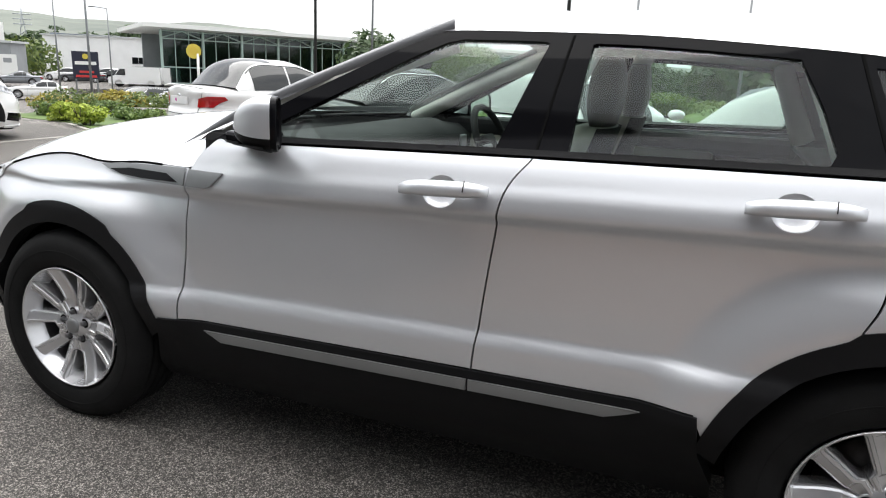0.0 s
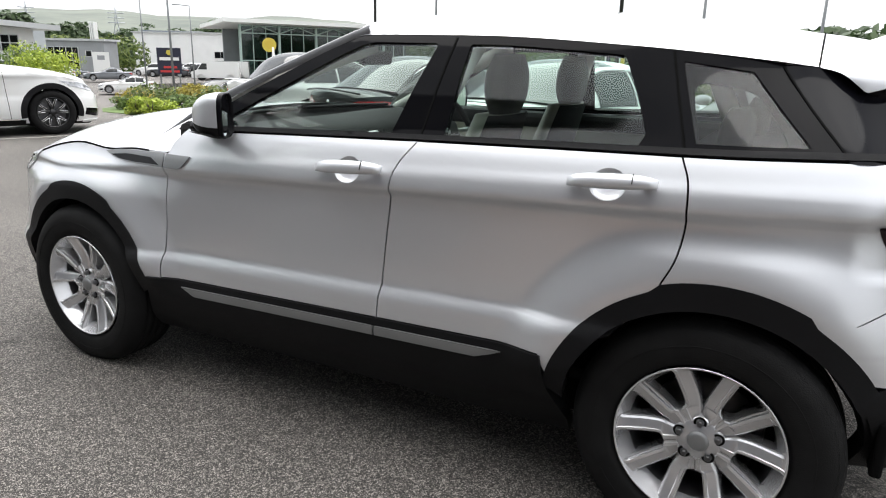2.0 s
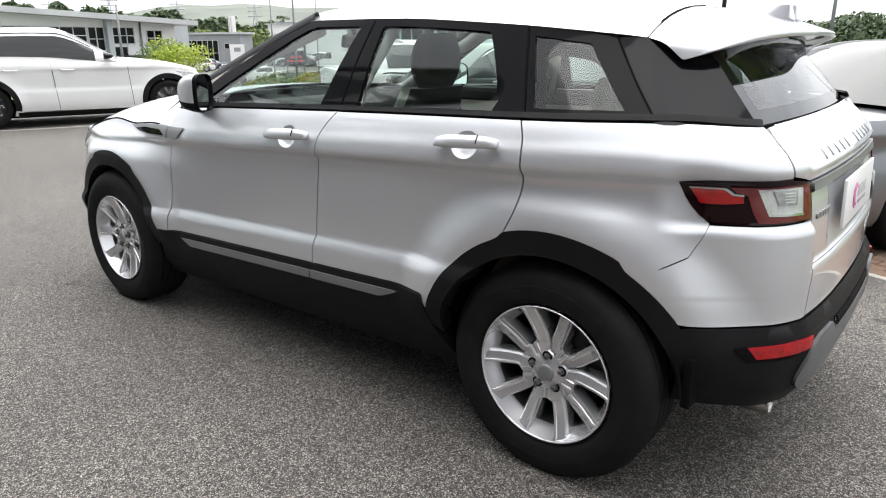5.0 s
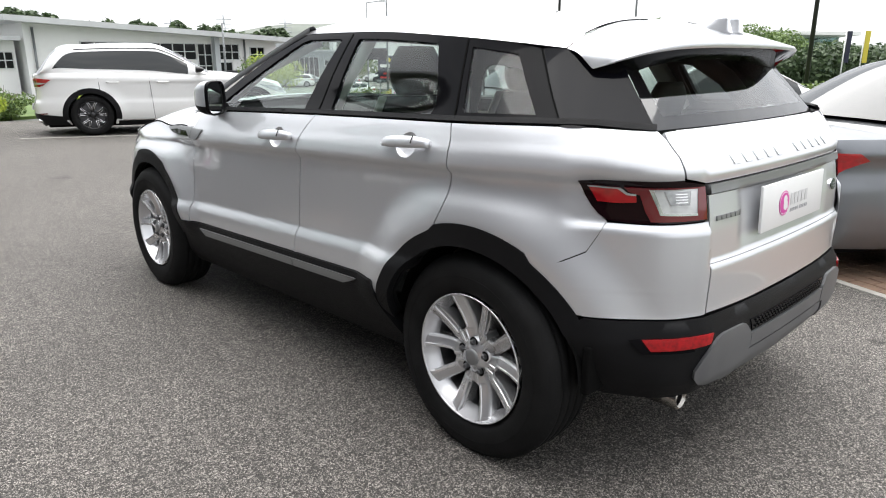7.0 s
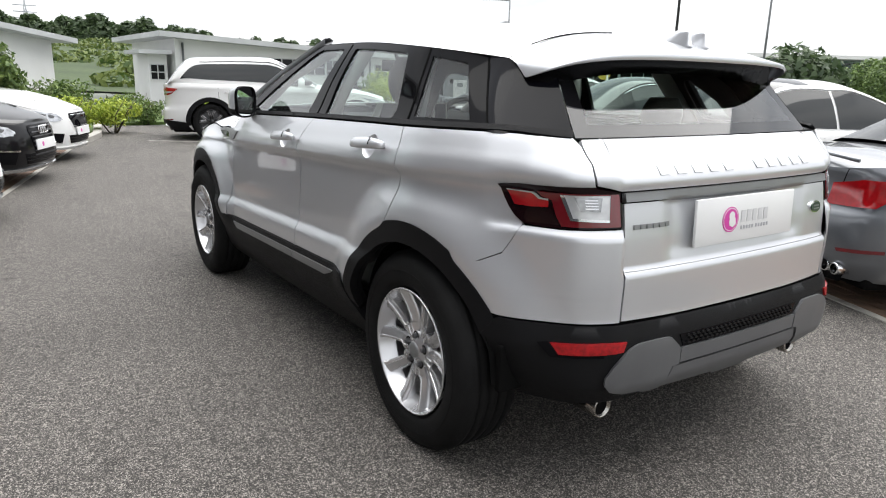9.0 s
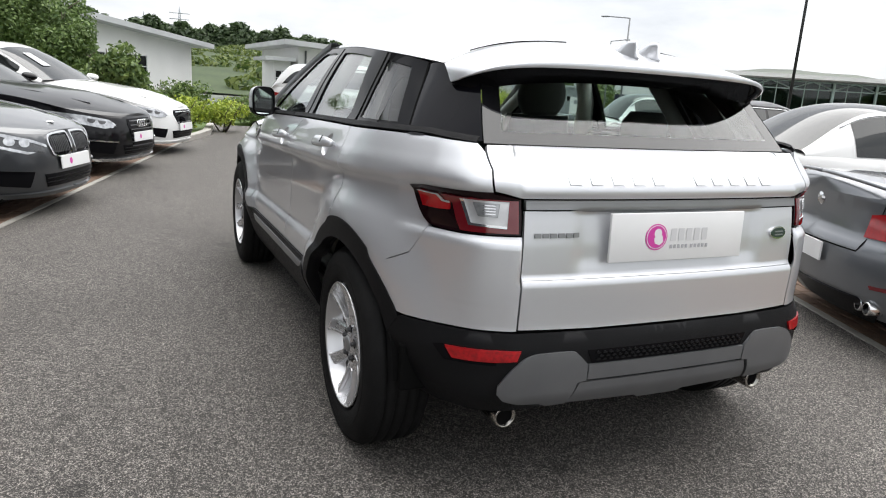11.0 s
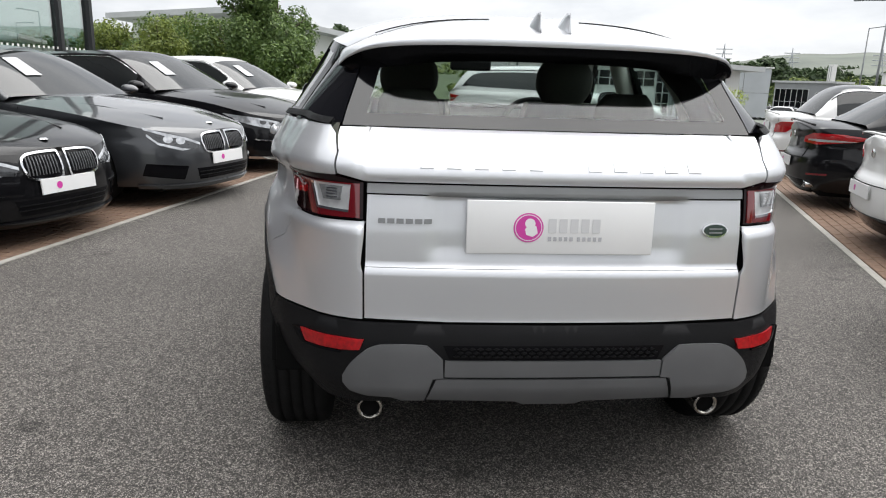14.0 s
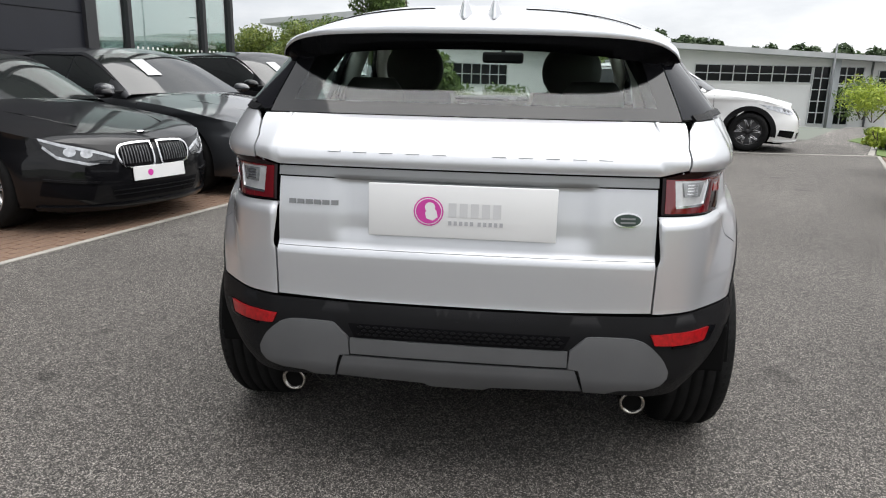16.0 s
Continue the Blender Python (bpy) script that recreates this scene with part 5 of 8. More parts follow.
def slab(name, pts, z0, z1, mat, label, category="ground"):
    """A flat piece of ground of any outline, with thickness."""
    n = len(pts)
    v = [(x, y, z1) for x, y in pts] + [(x, y, z0) for x, y in pts]
    f = [tuple(range(n))] + [(i, n + i, n + (i + 1) % n, (i + 1) % n) for i in range(n)]
    return setting(name, v, f, mat, label, category=category)


M_ASPHALT = asphalt("asphalt", 0.92)
M_ROAD = asphalt("road_asphalt", 1.15, 60)
M_GRASS = material("grass", (0.105, 0.165, 0.035), 0.9, second=(0.050, 0.085, 0.020), vary=0.5, scale=0.9, fine=0.5, fine_scale=25, bump=0.8, bump_scale=40)
M_MEADOW = material("rough_meadow", (0.060, 0.088, 0.030), 0.95, second=(0.026, 0.042, 0.016), vary=0.6, scale=0.16, fine=0.5, fine_scale=2.2)
# the land's green is greyed: the hills' distance haze is in this colour
M_FIELD = material("hazed_fields", (0.165, 0.180, 0.150), 1.0, second=(0.095, 0.110, 0.095), vary=0.7, scale=0.008, fine=0.3, fine_scale=0.05)
M_PAVING = material("brown_paving", (0.21, 0.130, 0.085), 0.85, second=(0.115, 0.075, 0.055), vary=0.5, scale=1.2, fine=0.4, fine_scale=30, bump=0.3, bump_scale=60)
M_JOINT = material("paving_joint", (0.075, 0.058, 0.045), 0.95, vary=0.3, scale=5)
M_KERB = material("concrete_edging", (0.42, 0.40, 0.365), 0.85, vary=0.3, scale=3, fine=0.25, fine_scale=60)
M_LINE = material("worn_white_line", (0.36, 0.345, 0.31), 0.8, vary=0.35, scale=9, fine=0.2, fine_scale=60)


def terrain_z(x, y):
    r = np.hypot(x, y)
    az = np.degrees(np.arctan2(y, x)) % 360
    dip = ease(16, 60, r) * (ease(100, 125, az) * ease(175, 158, az))
    z = -0.04 - 1.6 * dip - 0.35 * ease(16, 60, r) - 0.7 * ease(16, 34, r) * ease(78, 48, r) * ease(126, 132, az) * ease(152, 147, az)
    hill = (0.9 + 0.9 * ease(115, 142, az)) * ease(95, 118, az) * ease(162, 148, az) + 1.2
    n1 = 0.25 * np.sin(np.radians(az * 9 + 40)) + 0.18 * np.sin(np.radians(az * 23)) + 0.08 * np.sin(np.radians(az * 61))
    top = np.tan(np.radians(np.clip(hill + n1, 0.6, 5))) * 1500
    return z + top * ease(330, 1500, r) ** 1.5


rr = np.r_[0, 10, 16, 22, 30, 40, 52, 66, 85, 110, 150, 200, 260, 330, 420, 540, 700, 900, 1150, 1500, 2100]
aa = np.radians(np.arange(0, 360, 2.0))
vv = [(0, 0, -0.04)]
for r in rr[1:]:
    x, y = r * np.cos(aa), r * np.sin(aa)
    vv += list(zip(x, y, terrain_z(x, y)))
na = len(aa)
ff = [(0, 1 + j, 1 + (j + 1) % na) for j in range(na)]
for i in range(len(rr) - 2):
    for j in range(na):
        a, b = 1 + i * na + j, 1 + i * na + (j + 1) % na
        ff.append((a, a + na, b + na, b))
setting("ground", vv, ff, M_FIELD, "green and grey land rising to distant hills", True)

# the car park's tarmac, its paved bays and their edging
RL = lambda x: -3.20 - 0.234 * (x + 0.14)
RR = lambda x: 2.86 - 0.405 * x
slab("car_park", [(-11.0, RL(-11.0)), (9, RL(9.0)), (14, -2.0), (12, RR(12) + 0.5), (5, RR(5)), (-9.6, RR(-9.6)), (-9.4, 4.4), (-10.3, 2.0), (-11.0, 0.6)], -0.3, 0.0, M_ASPHALT, "grey tarmac car park with pale stone chips")
slab("end_bay", [(-11.0, -0.50), (-11.0, 0.6), (-10.35, 2.0), (-9.45, 4.4), (-9.65, RR(-9.6) - 0.3), (-13.0, 7.6), (-15.6, 0.26)], -0.3, -0.003, M_ASPHALT, "tarmac parking bay behind a pale line")


def strip(name, pts, width, z0, z1, mat, label):
    """A long edging along a line on the ground."""
    p = [Vector((x, y, 0)) for x, y in pts]
    left, right = [], []
    for i, q in enumerate(p):
        d = (p[min(i + 1, len(p) - 1)] - p[max(i - 1, 0)]).normalized()
        nn = Vector((-d.y, d.x, 0)) * width / 2
        left.append((q + nn)[:2])
        right.append((q - nn)[:2])
    return slab(name, left + right[::-1], z0, z1, mat, label)


strip("edging_near", [(-11.4, RL(-11.4)), (9, RL(9.0))], 0.06, -0.2, 0.006, M_LINE, "pale edging along the brown paving")
strip("edging_far", [(-9.8, RR(-9.8)), (5.5, RR(5.5))], 0.06, -0.2, 0.006, M_LINE, "pale edging along the brown paving")
strip("bay_line", [(-11.05, 0.55), (-10.35, 1.98), (-9.45, 4.4), (-9.62, 6.9)], 0.09, -0.2, 0.006, M_LINE, "pale line across the bay")
strip("bay_line", [(-9.7, 6.65), (-11.6, 7.6)], 0.10, -0.2, 0.008, M_LINE, "pale line beside the bay")
tagged(strip("kerb", [(-15.6, 0.25), (-12.2, -0.20), (-11.2, -0.50), (-10.2, -0.86)], 0.16, -0.3, 0.10, M_KERB, "concrete kerb before the shrubs"))
PAVE_L = slab("paving_near", [(-11.4, RL(-11.4) - 0.04), (9, RL(9.0) - 0.04), (7.6, RL(9.0) - 6.2), (-12.8, RL(-11.4) - 6.2)], -0.3, -0.012, M_JOINT, "brown block paving under the parked cars")
PAVE_R = slab("paving_far", [(5.5, RR(5.5) + 0.04), (-9.8, RR(-9.8) + 0.04), (-7.6, RR(-9.8) + 5.6), (7.6, RR(5.5) + 5.6)], -0.3, -0.012, M_JOINT, "brown block paving under the parked cars")
slab("verge", [(-11.7, 7.7), (-9.7, 6.75), (-9.0, 6.9), (-8.3, 8.6), (-11.8, 9.9), (-14.8, 8.9), (-13.1, 7.7)], -0.4, 0.02, M_GRASS, "rough grass verge")
slab("verge_end", [(-11.3, -0.60), (-12.2, -0.28), (-15.6, 0.15), (-17.5, 7.0), (-24, 8.0), (-24, -8.0), (-13.2, -6.5)], -0.4, 0.03, M_GRASS, "rough grass behind the kerb")


# ---- foliage ----
def leaf_mat(name, a, b, trans=0.25):
    m = bpy.data.materials.new(name)
    m.use_nodes = True
    n, l = m.node_tree.nodes, m.node_tree.links
    p = n["Principled BSDF"]
    g = n.new("ShaderNodeNewGeometry")
    ramp = n.new("ShaderNodeValToRGB")
    ramp.color_ramp.elements[0].color, ramp.color_ramp.elements[1].color = (*a, 1), (*b, 1)
    l.new(g.outputs["Random Per Island"], ramp.inputs["Fac"])
    l.new(ramp.outputs["Color"], p.inputs["Base Color"])
    p.inputs["Roughness"].default_value = 0.6
    tr = n.new("ShaderNodeBsdfTranslucent")
    l.new(ramp.outputs["Color"], tr.inputs["Color"])
    mix = n.new("ShaderNodeMixShader")
    mix.inputs[0].default_value = trans
    l.new(p.outputs[0], mix.inputs[1])
    l.new(tr.outputs[0], mix.inputs[2])
    l.new(mix.outputs[0], n["Material Output"].inputs["Surface"])
    return m


L_TREE = leaf_mat("tree_leaves", (0.050, 0.095, 0.022), (0.175, 0.255, 0.072))
L_YOUNG = leaf_mat("young_tree_leaves", (0.085, 0.125, 0.022), (0.25, 0.30, 0.062))
L_SHRUB = leaf_mat("shrub_leaves", (0.045, 0.090, 0.020), (0.175, 0.245, 0.062))
L_LIME = leaf_mat("lime_shrub_leaves", (0.17, 0.25, 0.026), (0.46, 0.53, 0.075))
L_HEDGE = leaf_mat("hedge_leaves", (0.045, 0.085, 0.018), (0.165, 0.205, 0.050))
L_WOOD = leaf_mat("far_wood_leaves", (0.030, 0.055, 0.022), (0.075, 0.115, 0.045))
L_GOLD = leaf_mat("golden_shrub_leaves", (0.20, 0.17, 0.03), (0.40, 0.34, 0.06))
M_BARK = material("bark", (0.10, 0.08, 0.06), 0.9, vary=0.4, scale=9, bump=0.6, bump_scale=40)


def leaves(name, blobs, count, size, mat, parent=None, seed=1, label="", flat=0.0):
    """Many leaf blades scattered in the outer part of some lumps (centre, radii)."""
    rng = np.random.default_rng(seed)
    w = np.array([b[1][0] * b[1][1] + b[1][1] * b[1][2] for b in blobs])
    pick = rng.choice(len(blobs), count, p=w / w.sum())
    c = np.array([b[0] for b in blobs])[pick]
    rad = np.array([b[1] for b in blobs])[pick]
    d = rng.normal(size=(count, 3))
    d /= np.linalg.norm(d, axis=1)[:, None]
    k = rng.uniform(0.45, 1.06, count) ** 0.6
    p = c + d * rad * k[:, None]
    nrm = d + rng.normal(scale=0.7, size=(count, 3)) + np.array((0, 0, 0.3))
    nrm /= np.linalg.norm(nrm, axis=1)[:, None]
    t = np.cross(nrm, rng.normal(size=(count, 3)))
    t /= np.linalg.norm(t, axis=1)[:, None]
    b = np.cross(nrm, t)
    sz = size * rng.uniform(0.6, 1.4, count)[:, None]
    a0, a1 = p - t * sz, p + t * sz
    s0, s1 = p + b * sz * 0.5 + nrm * sz * 0.12, p - b * sz * 0.5 + nrm * sz * 0.12
    v = np.stack([a0, s1, a1, s0], 1).reshape(-1, 3)
    me = bpy.data.meshes.new(name)
    n = count
    me.vertices.add(4 * n)
    me.vertices.foreach_set("co", v.ravel())
    me.loops.add(4 * n)
    me.loops.foreach_set("vertex_index", np.arange(4 * n))
    me.polygons.add(n)
    me.polygons.foreach_set("loop_start", np.arange(0, 4 * n, 4))
    me.polygons.foreach_set("loop_total", np.full(n, 4))
    me.update()
    me.materials.append(mat)
    ob = new(name, me)
    ob.parent = parent
    return tagged(ob, label)


def lumps(centre, radii, n, seed, spread=0.62, size=0.42):
    """Uneven lumps that together fill a crown."""
    rng = np.random.default_rng(seed)
    out = []
    for _ in range(n):
        d = rng.normal(size=3)
        d /= np.linalg.norm(d)
        k = rng.uniform(0.3, 1.0) * spread
        c = np.array(centre) + d * np.array(radii) * k
        out.append((c, np.array(radii) * rng.uniform(0.6, 1.15) * size))
    return out


def shrub(x, y, w, h, mat, seed, label, count=2600, size=0.045, name="shrub", z=0.0):
    top = empty(name, pose(x, y, z), label, "shrub")
    rng = random.Random(seed)
    for k in range(6):
        a = rng.uniform(0, 6.28)
        tube("stem", [(0.05 * math.cos(a), 0.05 * math.sin(a), -0.05), (0.25 * w * math.cos(a), 0.25 * w * math.sin(a), h * 0.45), (0.34 * w * math.cos(a + 0.3), 0.34 * w * math.sin(a + 0.3), h * 0.75)], [0.018, 0.012, 0.005], M_BARK, top, 5)
    leaves("foliage", lumps((0, 0, h * 0.44), (w / 2, w / 2, h * 0.52), 18, seed), count, size, mat, top, seed)
    return top


def tree(x, y, h, w, seed, label, z=0.0, count=9000, size=0.075, mat=None, low=0.25):
    top = empty("tree", pose(x, y, z), label, "tree")
    rng = random.Random(seed)
    trunk = [(0, 0, -0.1), (0.03 * h * rng.uniform(-1, 1), 0.02 * h, h * 0.3), (0.04 * h * rng.uniform(-1, 1), 0.02 * h * rng.uniform(-1, 1), h * 0.62), (0.02 * h, 0, h * 0.88)]
    tube("trunk", trunk, [0.026 * h, 0.020 * h, 0.012 * h, 0.004 * h], M_BARK, top, 9)
    for k in range(9):
        a = k * 2.4 + rng.uniform(-0.3, 0.3)
        z0 = h * (0.22 + 0.06 * k)
        ln = w * 0.42 * rng.uniform(0.7, 1.0) * (1 - 0.05 * k)
        tube("limb", [(0.01 * h, 0.01 * h, z0), (ln * 0.5 * math.cos(a), ln * 0.5 * math.sin(a), z0 + 0.08 * h), (ln * math.cos(a), ln * math.sin(a), z0 + 0.17 * h)], [0.011 * h, 0.007 * h, 0.002 * h], M_BARK, top, 6)
    leaves("crown", lumps((0, 0, h * (0.55 + low / 6)), (w / 2, w / 2, h * (0.46 - low / 6)), 26, seed, 0.75, 0.34), count, size, mat or L_TREE, top, seed)
    return top


def hedge(name, pts, w, h, mat, seed, label, z=0.0, count=3000, size=0.08):
    blobs = []
    rng = np.random.default_rng(seed)
    for (x0, y0), (x1, y1) in zip(pts[:-1], pts[1:]):
        n = max(2, int(math.hypot(x1 - x0, y1 - y0) / (w * 0.5)))
        for i in range(n + 1):
            q = i / n
            blobs.append((np.array((x0 + (x1 - x0) * q, y0 + (y1 - y0) * q, z + h * 0.5)) + rng.normal(scale=0.05 * w, size=3), np.array((w * 0.55, w * 0.55, h * 0.55)) * rng.uniform(0.9, 1.1)))
    ob = leaves(name, blobs, count, size, mat, None, seed, label)
    return tagged(ob, label, "hedge", kind="stuff")


E0 = (2.2, -2.2)


def polar(az, r, e=E0):
    return e[0] + r * math.cos(radians(az)), e[1] + r * math.sin(radians(az))


def height(r, el):
    return 1.33 + r * math.tan(radians(el))


# shrubs and trees round the car park
for i, (x, y, w, h, m, lb) in enumerate([
        (-10.9, 7.5, 0.9, 0.50, L_LIME, "bright lime green shrub on the verge"), (-12.0, 7.9, 0.9, 0.46, L_LIME, "bright lime green shrub on the verge"),
        (-10.2, 8.3, 1.2, 0.45, L_SHRUB, "mixed green shrub on the verge"), (-11.6, 9.2, 1.1, 0.36, L_SHRUB, "mixed green shrub on the verge"), (-13.3, 8.6, 1.1, 0.40, L_SHRUB, "mixed green shrub on the verge"),
        (-9.3, 8.8, 1.2, 0.42, L_LIME, "bright lime green shrub on the verge"), (-8.4, 9.6, 1.4, 0.42, L_SHRUB, "mixed green shrub on the verge"), (-13.6, 10.4, 1.2, 0.36, L_SHRUB, "mixed green shrub on the verge"),
        (-23.4, 13.0, 3.0, 1.9, L_LIME, "tall light green bush below the verge"), (-25.6, 13.6, 3.2, 2.0, L_SHRUB, "tall green bush below the verge"),
        (-12.9, -0.62, 1.5, 0.95, L_LIME, "bright lime green shrub behind the kerb"), (-13.2, 0.25, 1.5, 0.95, L_LIME, "bright lime green shrub behind the kerb"),
        (-14.6, -1.6, 1.7, 1.25, L_SHRUB, "leafy green bush behind the kerb"), (-16.2, -0.4, 2.0, 1.25, L_SHRUB, "leafy green bush behind the kerb"), (-15.8, -2.6, 2.0, 1.6, L_SHRUB, "leafy green bush behind the kerb"),
        (-17.5, 1.3, 1.8, 0.95, L_SHRUB, "leafy green bush behind the kerb"), (-16.0, 1.5, 1.6, 0.8, L_SHRUB, "leafy green bush behind the bay"), (-16.4, 3.2, 1.8, 0.9, L_SHRUB, "leafy green bush behind the bay"),
        (-15.4, 2.4, 1.3, 0.9, L_LIME, "bright lime green shrub behind the bay"), (-16.4, 4.9, 1.8, 1.1, L_SHRUB, "leafy green bush behind the bay")]):
    shrub(x, y, w, h, m, 20 + i, lb, 2600 if h > 1 else 1800, 0.055 if h > 1 else 0.042)
for i, (x, y, h, w) in enumerate([(-17.2, -4.25, 4.6, 2.9), (-19.8, -3.9, 4.2, 3.2), (-18.6, -7.3, 3.05, 2.8), (-22.5, -6.5, 3.4, 3.0), (-16.6, -3.2, 2.9, 2.3), (-21.5, -9.2, 3.3, 3.2), (-25.0, -8.6, 3.7, 3.4), (-20.4, -6.0, 3.1, 2.6)]):
    if i in (0, 1, 4):
        tree(x, y, h, w, 50 + i, "broad leafy green tree with a dark dense crown", count=18000 if i < 4 else 11000, size=0.054)
    else:
        tree(x, y, h, w, 50 + i, "young light green tree with a ragged crown", count=7000, size=0.055, mat=L_YOUNG, low=0.1)
for i, (az, r, h, w) in enumerate([(196, 26, 2.7, 3.2), (199, 27, 2.6, 3.2), (202, 28, 2.4, 3.4), (205, 29, 2.2, 3.4), (193.5, 25, 2.6, 2.8)]):
    x, y = polar(az, r, (3.9, 0))
    tree(x, y, h * 1.25, w * 1.3, 70 + i, "young light green tree in a row", count=7500, size=0.060, mat=L_SHRUB)

tree(-12.4, -2.1, 1.9, 1.9, 91, "slender leafy young tree behind the kerb", count=4200, size=0.06, mat=L_SHRUB, low=0.1)
shrub(-13.4, -1.5, 2.0, 1.15, L_SHRUB, 92, "leafy green bush behind the kerb", 3200, 0.055)
# grass bank beyond the second row of cars
rows = []
for i in range(41):
    x = -11 + i * 0.65
    base_y = RR(x) + 5.8
    crest = 1.15 * float(ease(-9.0, 2.0, x))
    row = []
    for j in range(13):
        q = j / 12
        zz = 0.02 + crest * float(ease(0, 0.62, q)) * (1 - 0.25 * q) + 0.05 * math.sin(x * 1.7 + q * 5) * q
        row.append((x + q * 2.4, base_y + q * 6.5, zz))
    rows.append(row)
vv = [p for r in rows for p in r]
ff = [(i * 13 + j, i * 13 + j + 1, (i + 1) * 13 + j + 1, (i + 1) * 13 + j) for i in range(40) for j in range(12)]
setting("grass_bank", vv, ff, M_GRASS, "rough green grass bank", True)
blobs = []
rng = np.random.default_rng(5)
for _ in range(260):
    i, j = rng.integers(2, 40), rng.integers(2, 12)
    blobs.append((np.array(rows[i][j]), np.array((0.35, 0.35, 0.16)) * rng.uniform(0.6, 1.3)))
tagged(leaves("bank_plants", blobs, 26000, 0.05, L_HEDGE, None, 9, "low green ground cover on the bank"), "low green ground cover on the bank", "plants", kind="stuff")
for i in range(9):
    x = -6.5 + i * 1.7
    shrub(x + 1.2, RR(x) + 8.0, 1.3, 0.6, L_SHRUB, 120 + i, "low rounded shrub on the grass bank", 1200, 0.05, z=0.85 * float(ease(-9.0, 2.0, x)))


# ---- buildings ----
M_WHITEWALL = material("white_render", (0.78, 0.78, 0.77), 0.8, vary=0.10, scale=0.6, fine=0.06, fine_scale=20)
M_ROOFGREY = material("grey_metal_roof", (0.54, 0.55, 0.555), 0.45, 0.4, vary=0.15, scale=0.7)
M_CLADGREY = material("grey_cladding", (0.30, 0.31, 0.32), 0.55, 0.2, vary=0.12, scale=0.8)
M_PALEGREY = material("pale_grey_cladding", (0.44, 0.46, 0.48), 0.6, 0.1, vary=0.10, scale=0.8)
M_NAVY = material("dark_navy_cladding", (0.012, 0.013, 0.020), 0.45, vary=0.2, scale=1.5)
M_FRAME = material("window_frame_white", (0.55, 0.56, 0.56), 0.5)
M_FRAMEDARK = material("window_frame_dark", (0.03, 0.03, 0.033), 0.4)
M_WINDOW = material("dark_window_glass", (0.008, 0.009, 0.010), 0.04, spec=0.22)
M_GREENSTEEL = material("pale_green_steel", (0.36, 0.46, 0.42), 0.5, vary=0.1, scale=2)
M_SHOWGLASS = glass("showroom_glass", (0.30, 0.42, 0.40))
M_YELLOW = material("yellow_disc", (0.56, 0.45, 0.06), 0.45)
M_SIGNNAVY = material("sign_navy", (0.010, 0.012, 0.030), 0.4)
M_SIGNWHITE = material("sign_white", (0.72, 0.72, 0.70), 0.5)
M_SIGNRED = material("sign_red", (0.45, 0.03, 0.03), 0.5)
M_POLE = material("galvanised_pole", (0.20, 0.21, 0.215), 0.5, 0.5, vary=0.2, scale=4)
M_POLEBLACK = material("black_pole", (0.012, 0.012, 0.013), 0.5)


def wall_frame(p0, p1):
    """A frame whose x runs along a wall seen from its front, y out of it, z up."""
    a, b = Vector((*p0, 0)), Vector((*p1, 0))
    d = (b - a).normalized()
    out = Vector((d.y, -d.x, 0))
    return Matrix(((d.x, out.x, 0, a.x), (d.y, out.y, 0, a.y), (0, 0, 1, 0), (0, 0, 0, 1))), (b - a).length


def box_in(name, m, x0, x1, y0, y1, z0, z1, mat, parent, label="", bevel=0.0):
    return part(name, block_bm((x1 - x0, y1 - y0, z1 - z0), bevel, m @ Matrix.Translation(((x0 + x1) / 2, (y0 + y1) / 2, (z0 + z1) / 2))), mat, parent, label, False)


def window_unit(m, x0, x1, z0, z1, parent, cols, rows_, frame=M_FRAME, glass_mat=M_WINDOW, bar=0.045):
    """A framed window with its panes."""
    w = empty("window")
    w.parent = parent
    for k in range(cols + 1):
        x = x0 + (x1 - x0) * k / cols
        box_in("mullion", m, x - bar / 2, x + bar / 2, 0.0, 0.09, z0, z1, frame, w)
    for k in range(rows_ + 1):
        z = z0 + (z1 - z0) * k / rows_
        box_in("transom", m, x0 - bar / 2, x1 + bar / 2, 0.0, 0.075, z - bar / 2, z + bar / 2, frame, w)
    for i in range(cols):
        for j in range(rows_):
            box_in("pane", m, x0 + (x1 - x0) * i / cols + bar / 2, x0 + (x1 - x0) * (i + 1) / cols - bar / 2, 0.01, 0.03,
                   z0 + (z1 - z0) * j / rows_ + bar / 2, z0 + (z1 - z0) * (j + 1) / rows_ - bar / 2, glass_mat, w)
    return w


def white_office(name, p0, p1, base, h0, h1, depth, label, windows, over=1.0):
    """A white building with a single-pitch roof; h0, h1: the eaves' heights at its two ends."""
    b = empty(name, None, label, "building")
    m, L = wall_frame(p0, p1)
    v = [m @ Vector(q) for q in ((0, 0, base), (L, 0, base), (L, 0, h1), (0, 0, h0), (0, -depth, base), (L, -depth, base), (L, -depth, h1), (0, -depth, h0))]
    f = [(0, 1, 2, 3), (5, 4, 7, 6), (4, 0, 3, 7), (1, 5, 6, 2), (3, 2, 6, 7)]
    mesh_part("wall", v, f, M_WHITEWALL, b, smooth=False)
    t = 0.28
    k = (h1 - h0) / L
    v = [m @ Vector(q) for q in ((-over, over, h0 - over * k), (L + over, over, h1 + over * k), (L + over, -depth - over, h1 + over * k), (-over, -depth - over, h0 - over * k))]
    v += [q + Vector((0, 0, t)) for q in v]
    mesh_part("roof", v, [(0, 1, 2, 3), (4, 5, 6, 7), (0, 1, 5, 4), (1, 2, 6, 5), (2, 3, 7, 6), (3, 0, 4, 7)], M_ROOFGREY, b, "grey metal roof", smooth=False)
    for x0, x1, z0, z1, c, r in windows:
        window_unit(m, x0, x1, z0, z1, b, c, r)
    return b, m, L


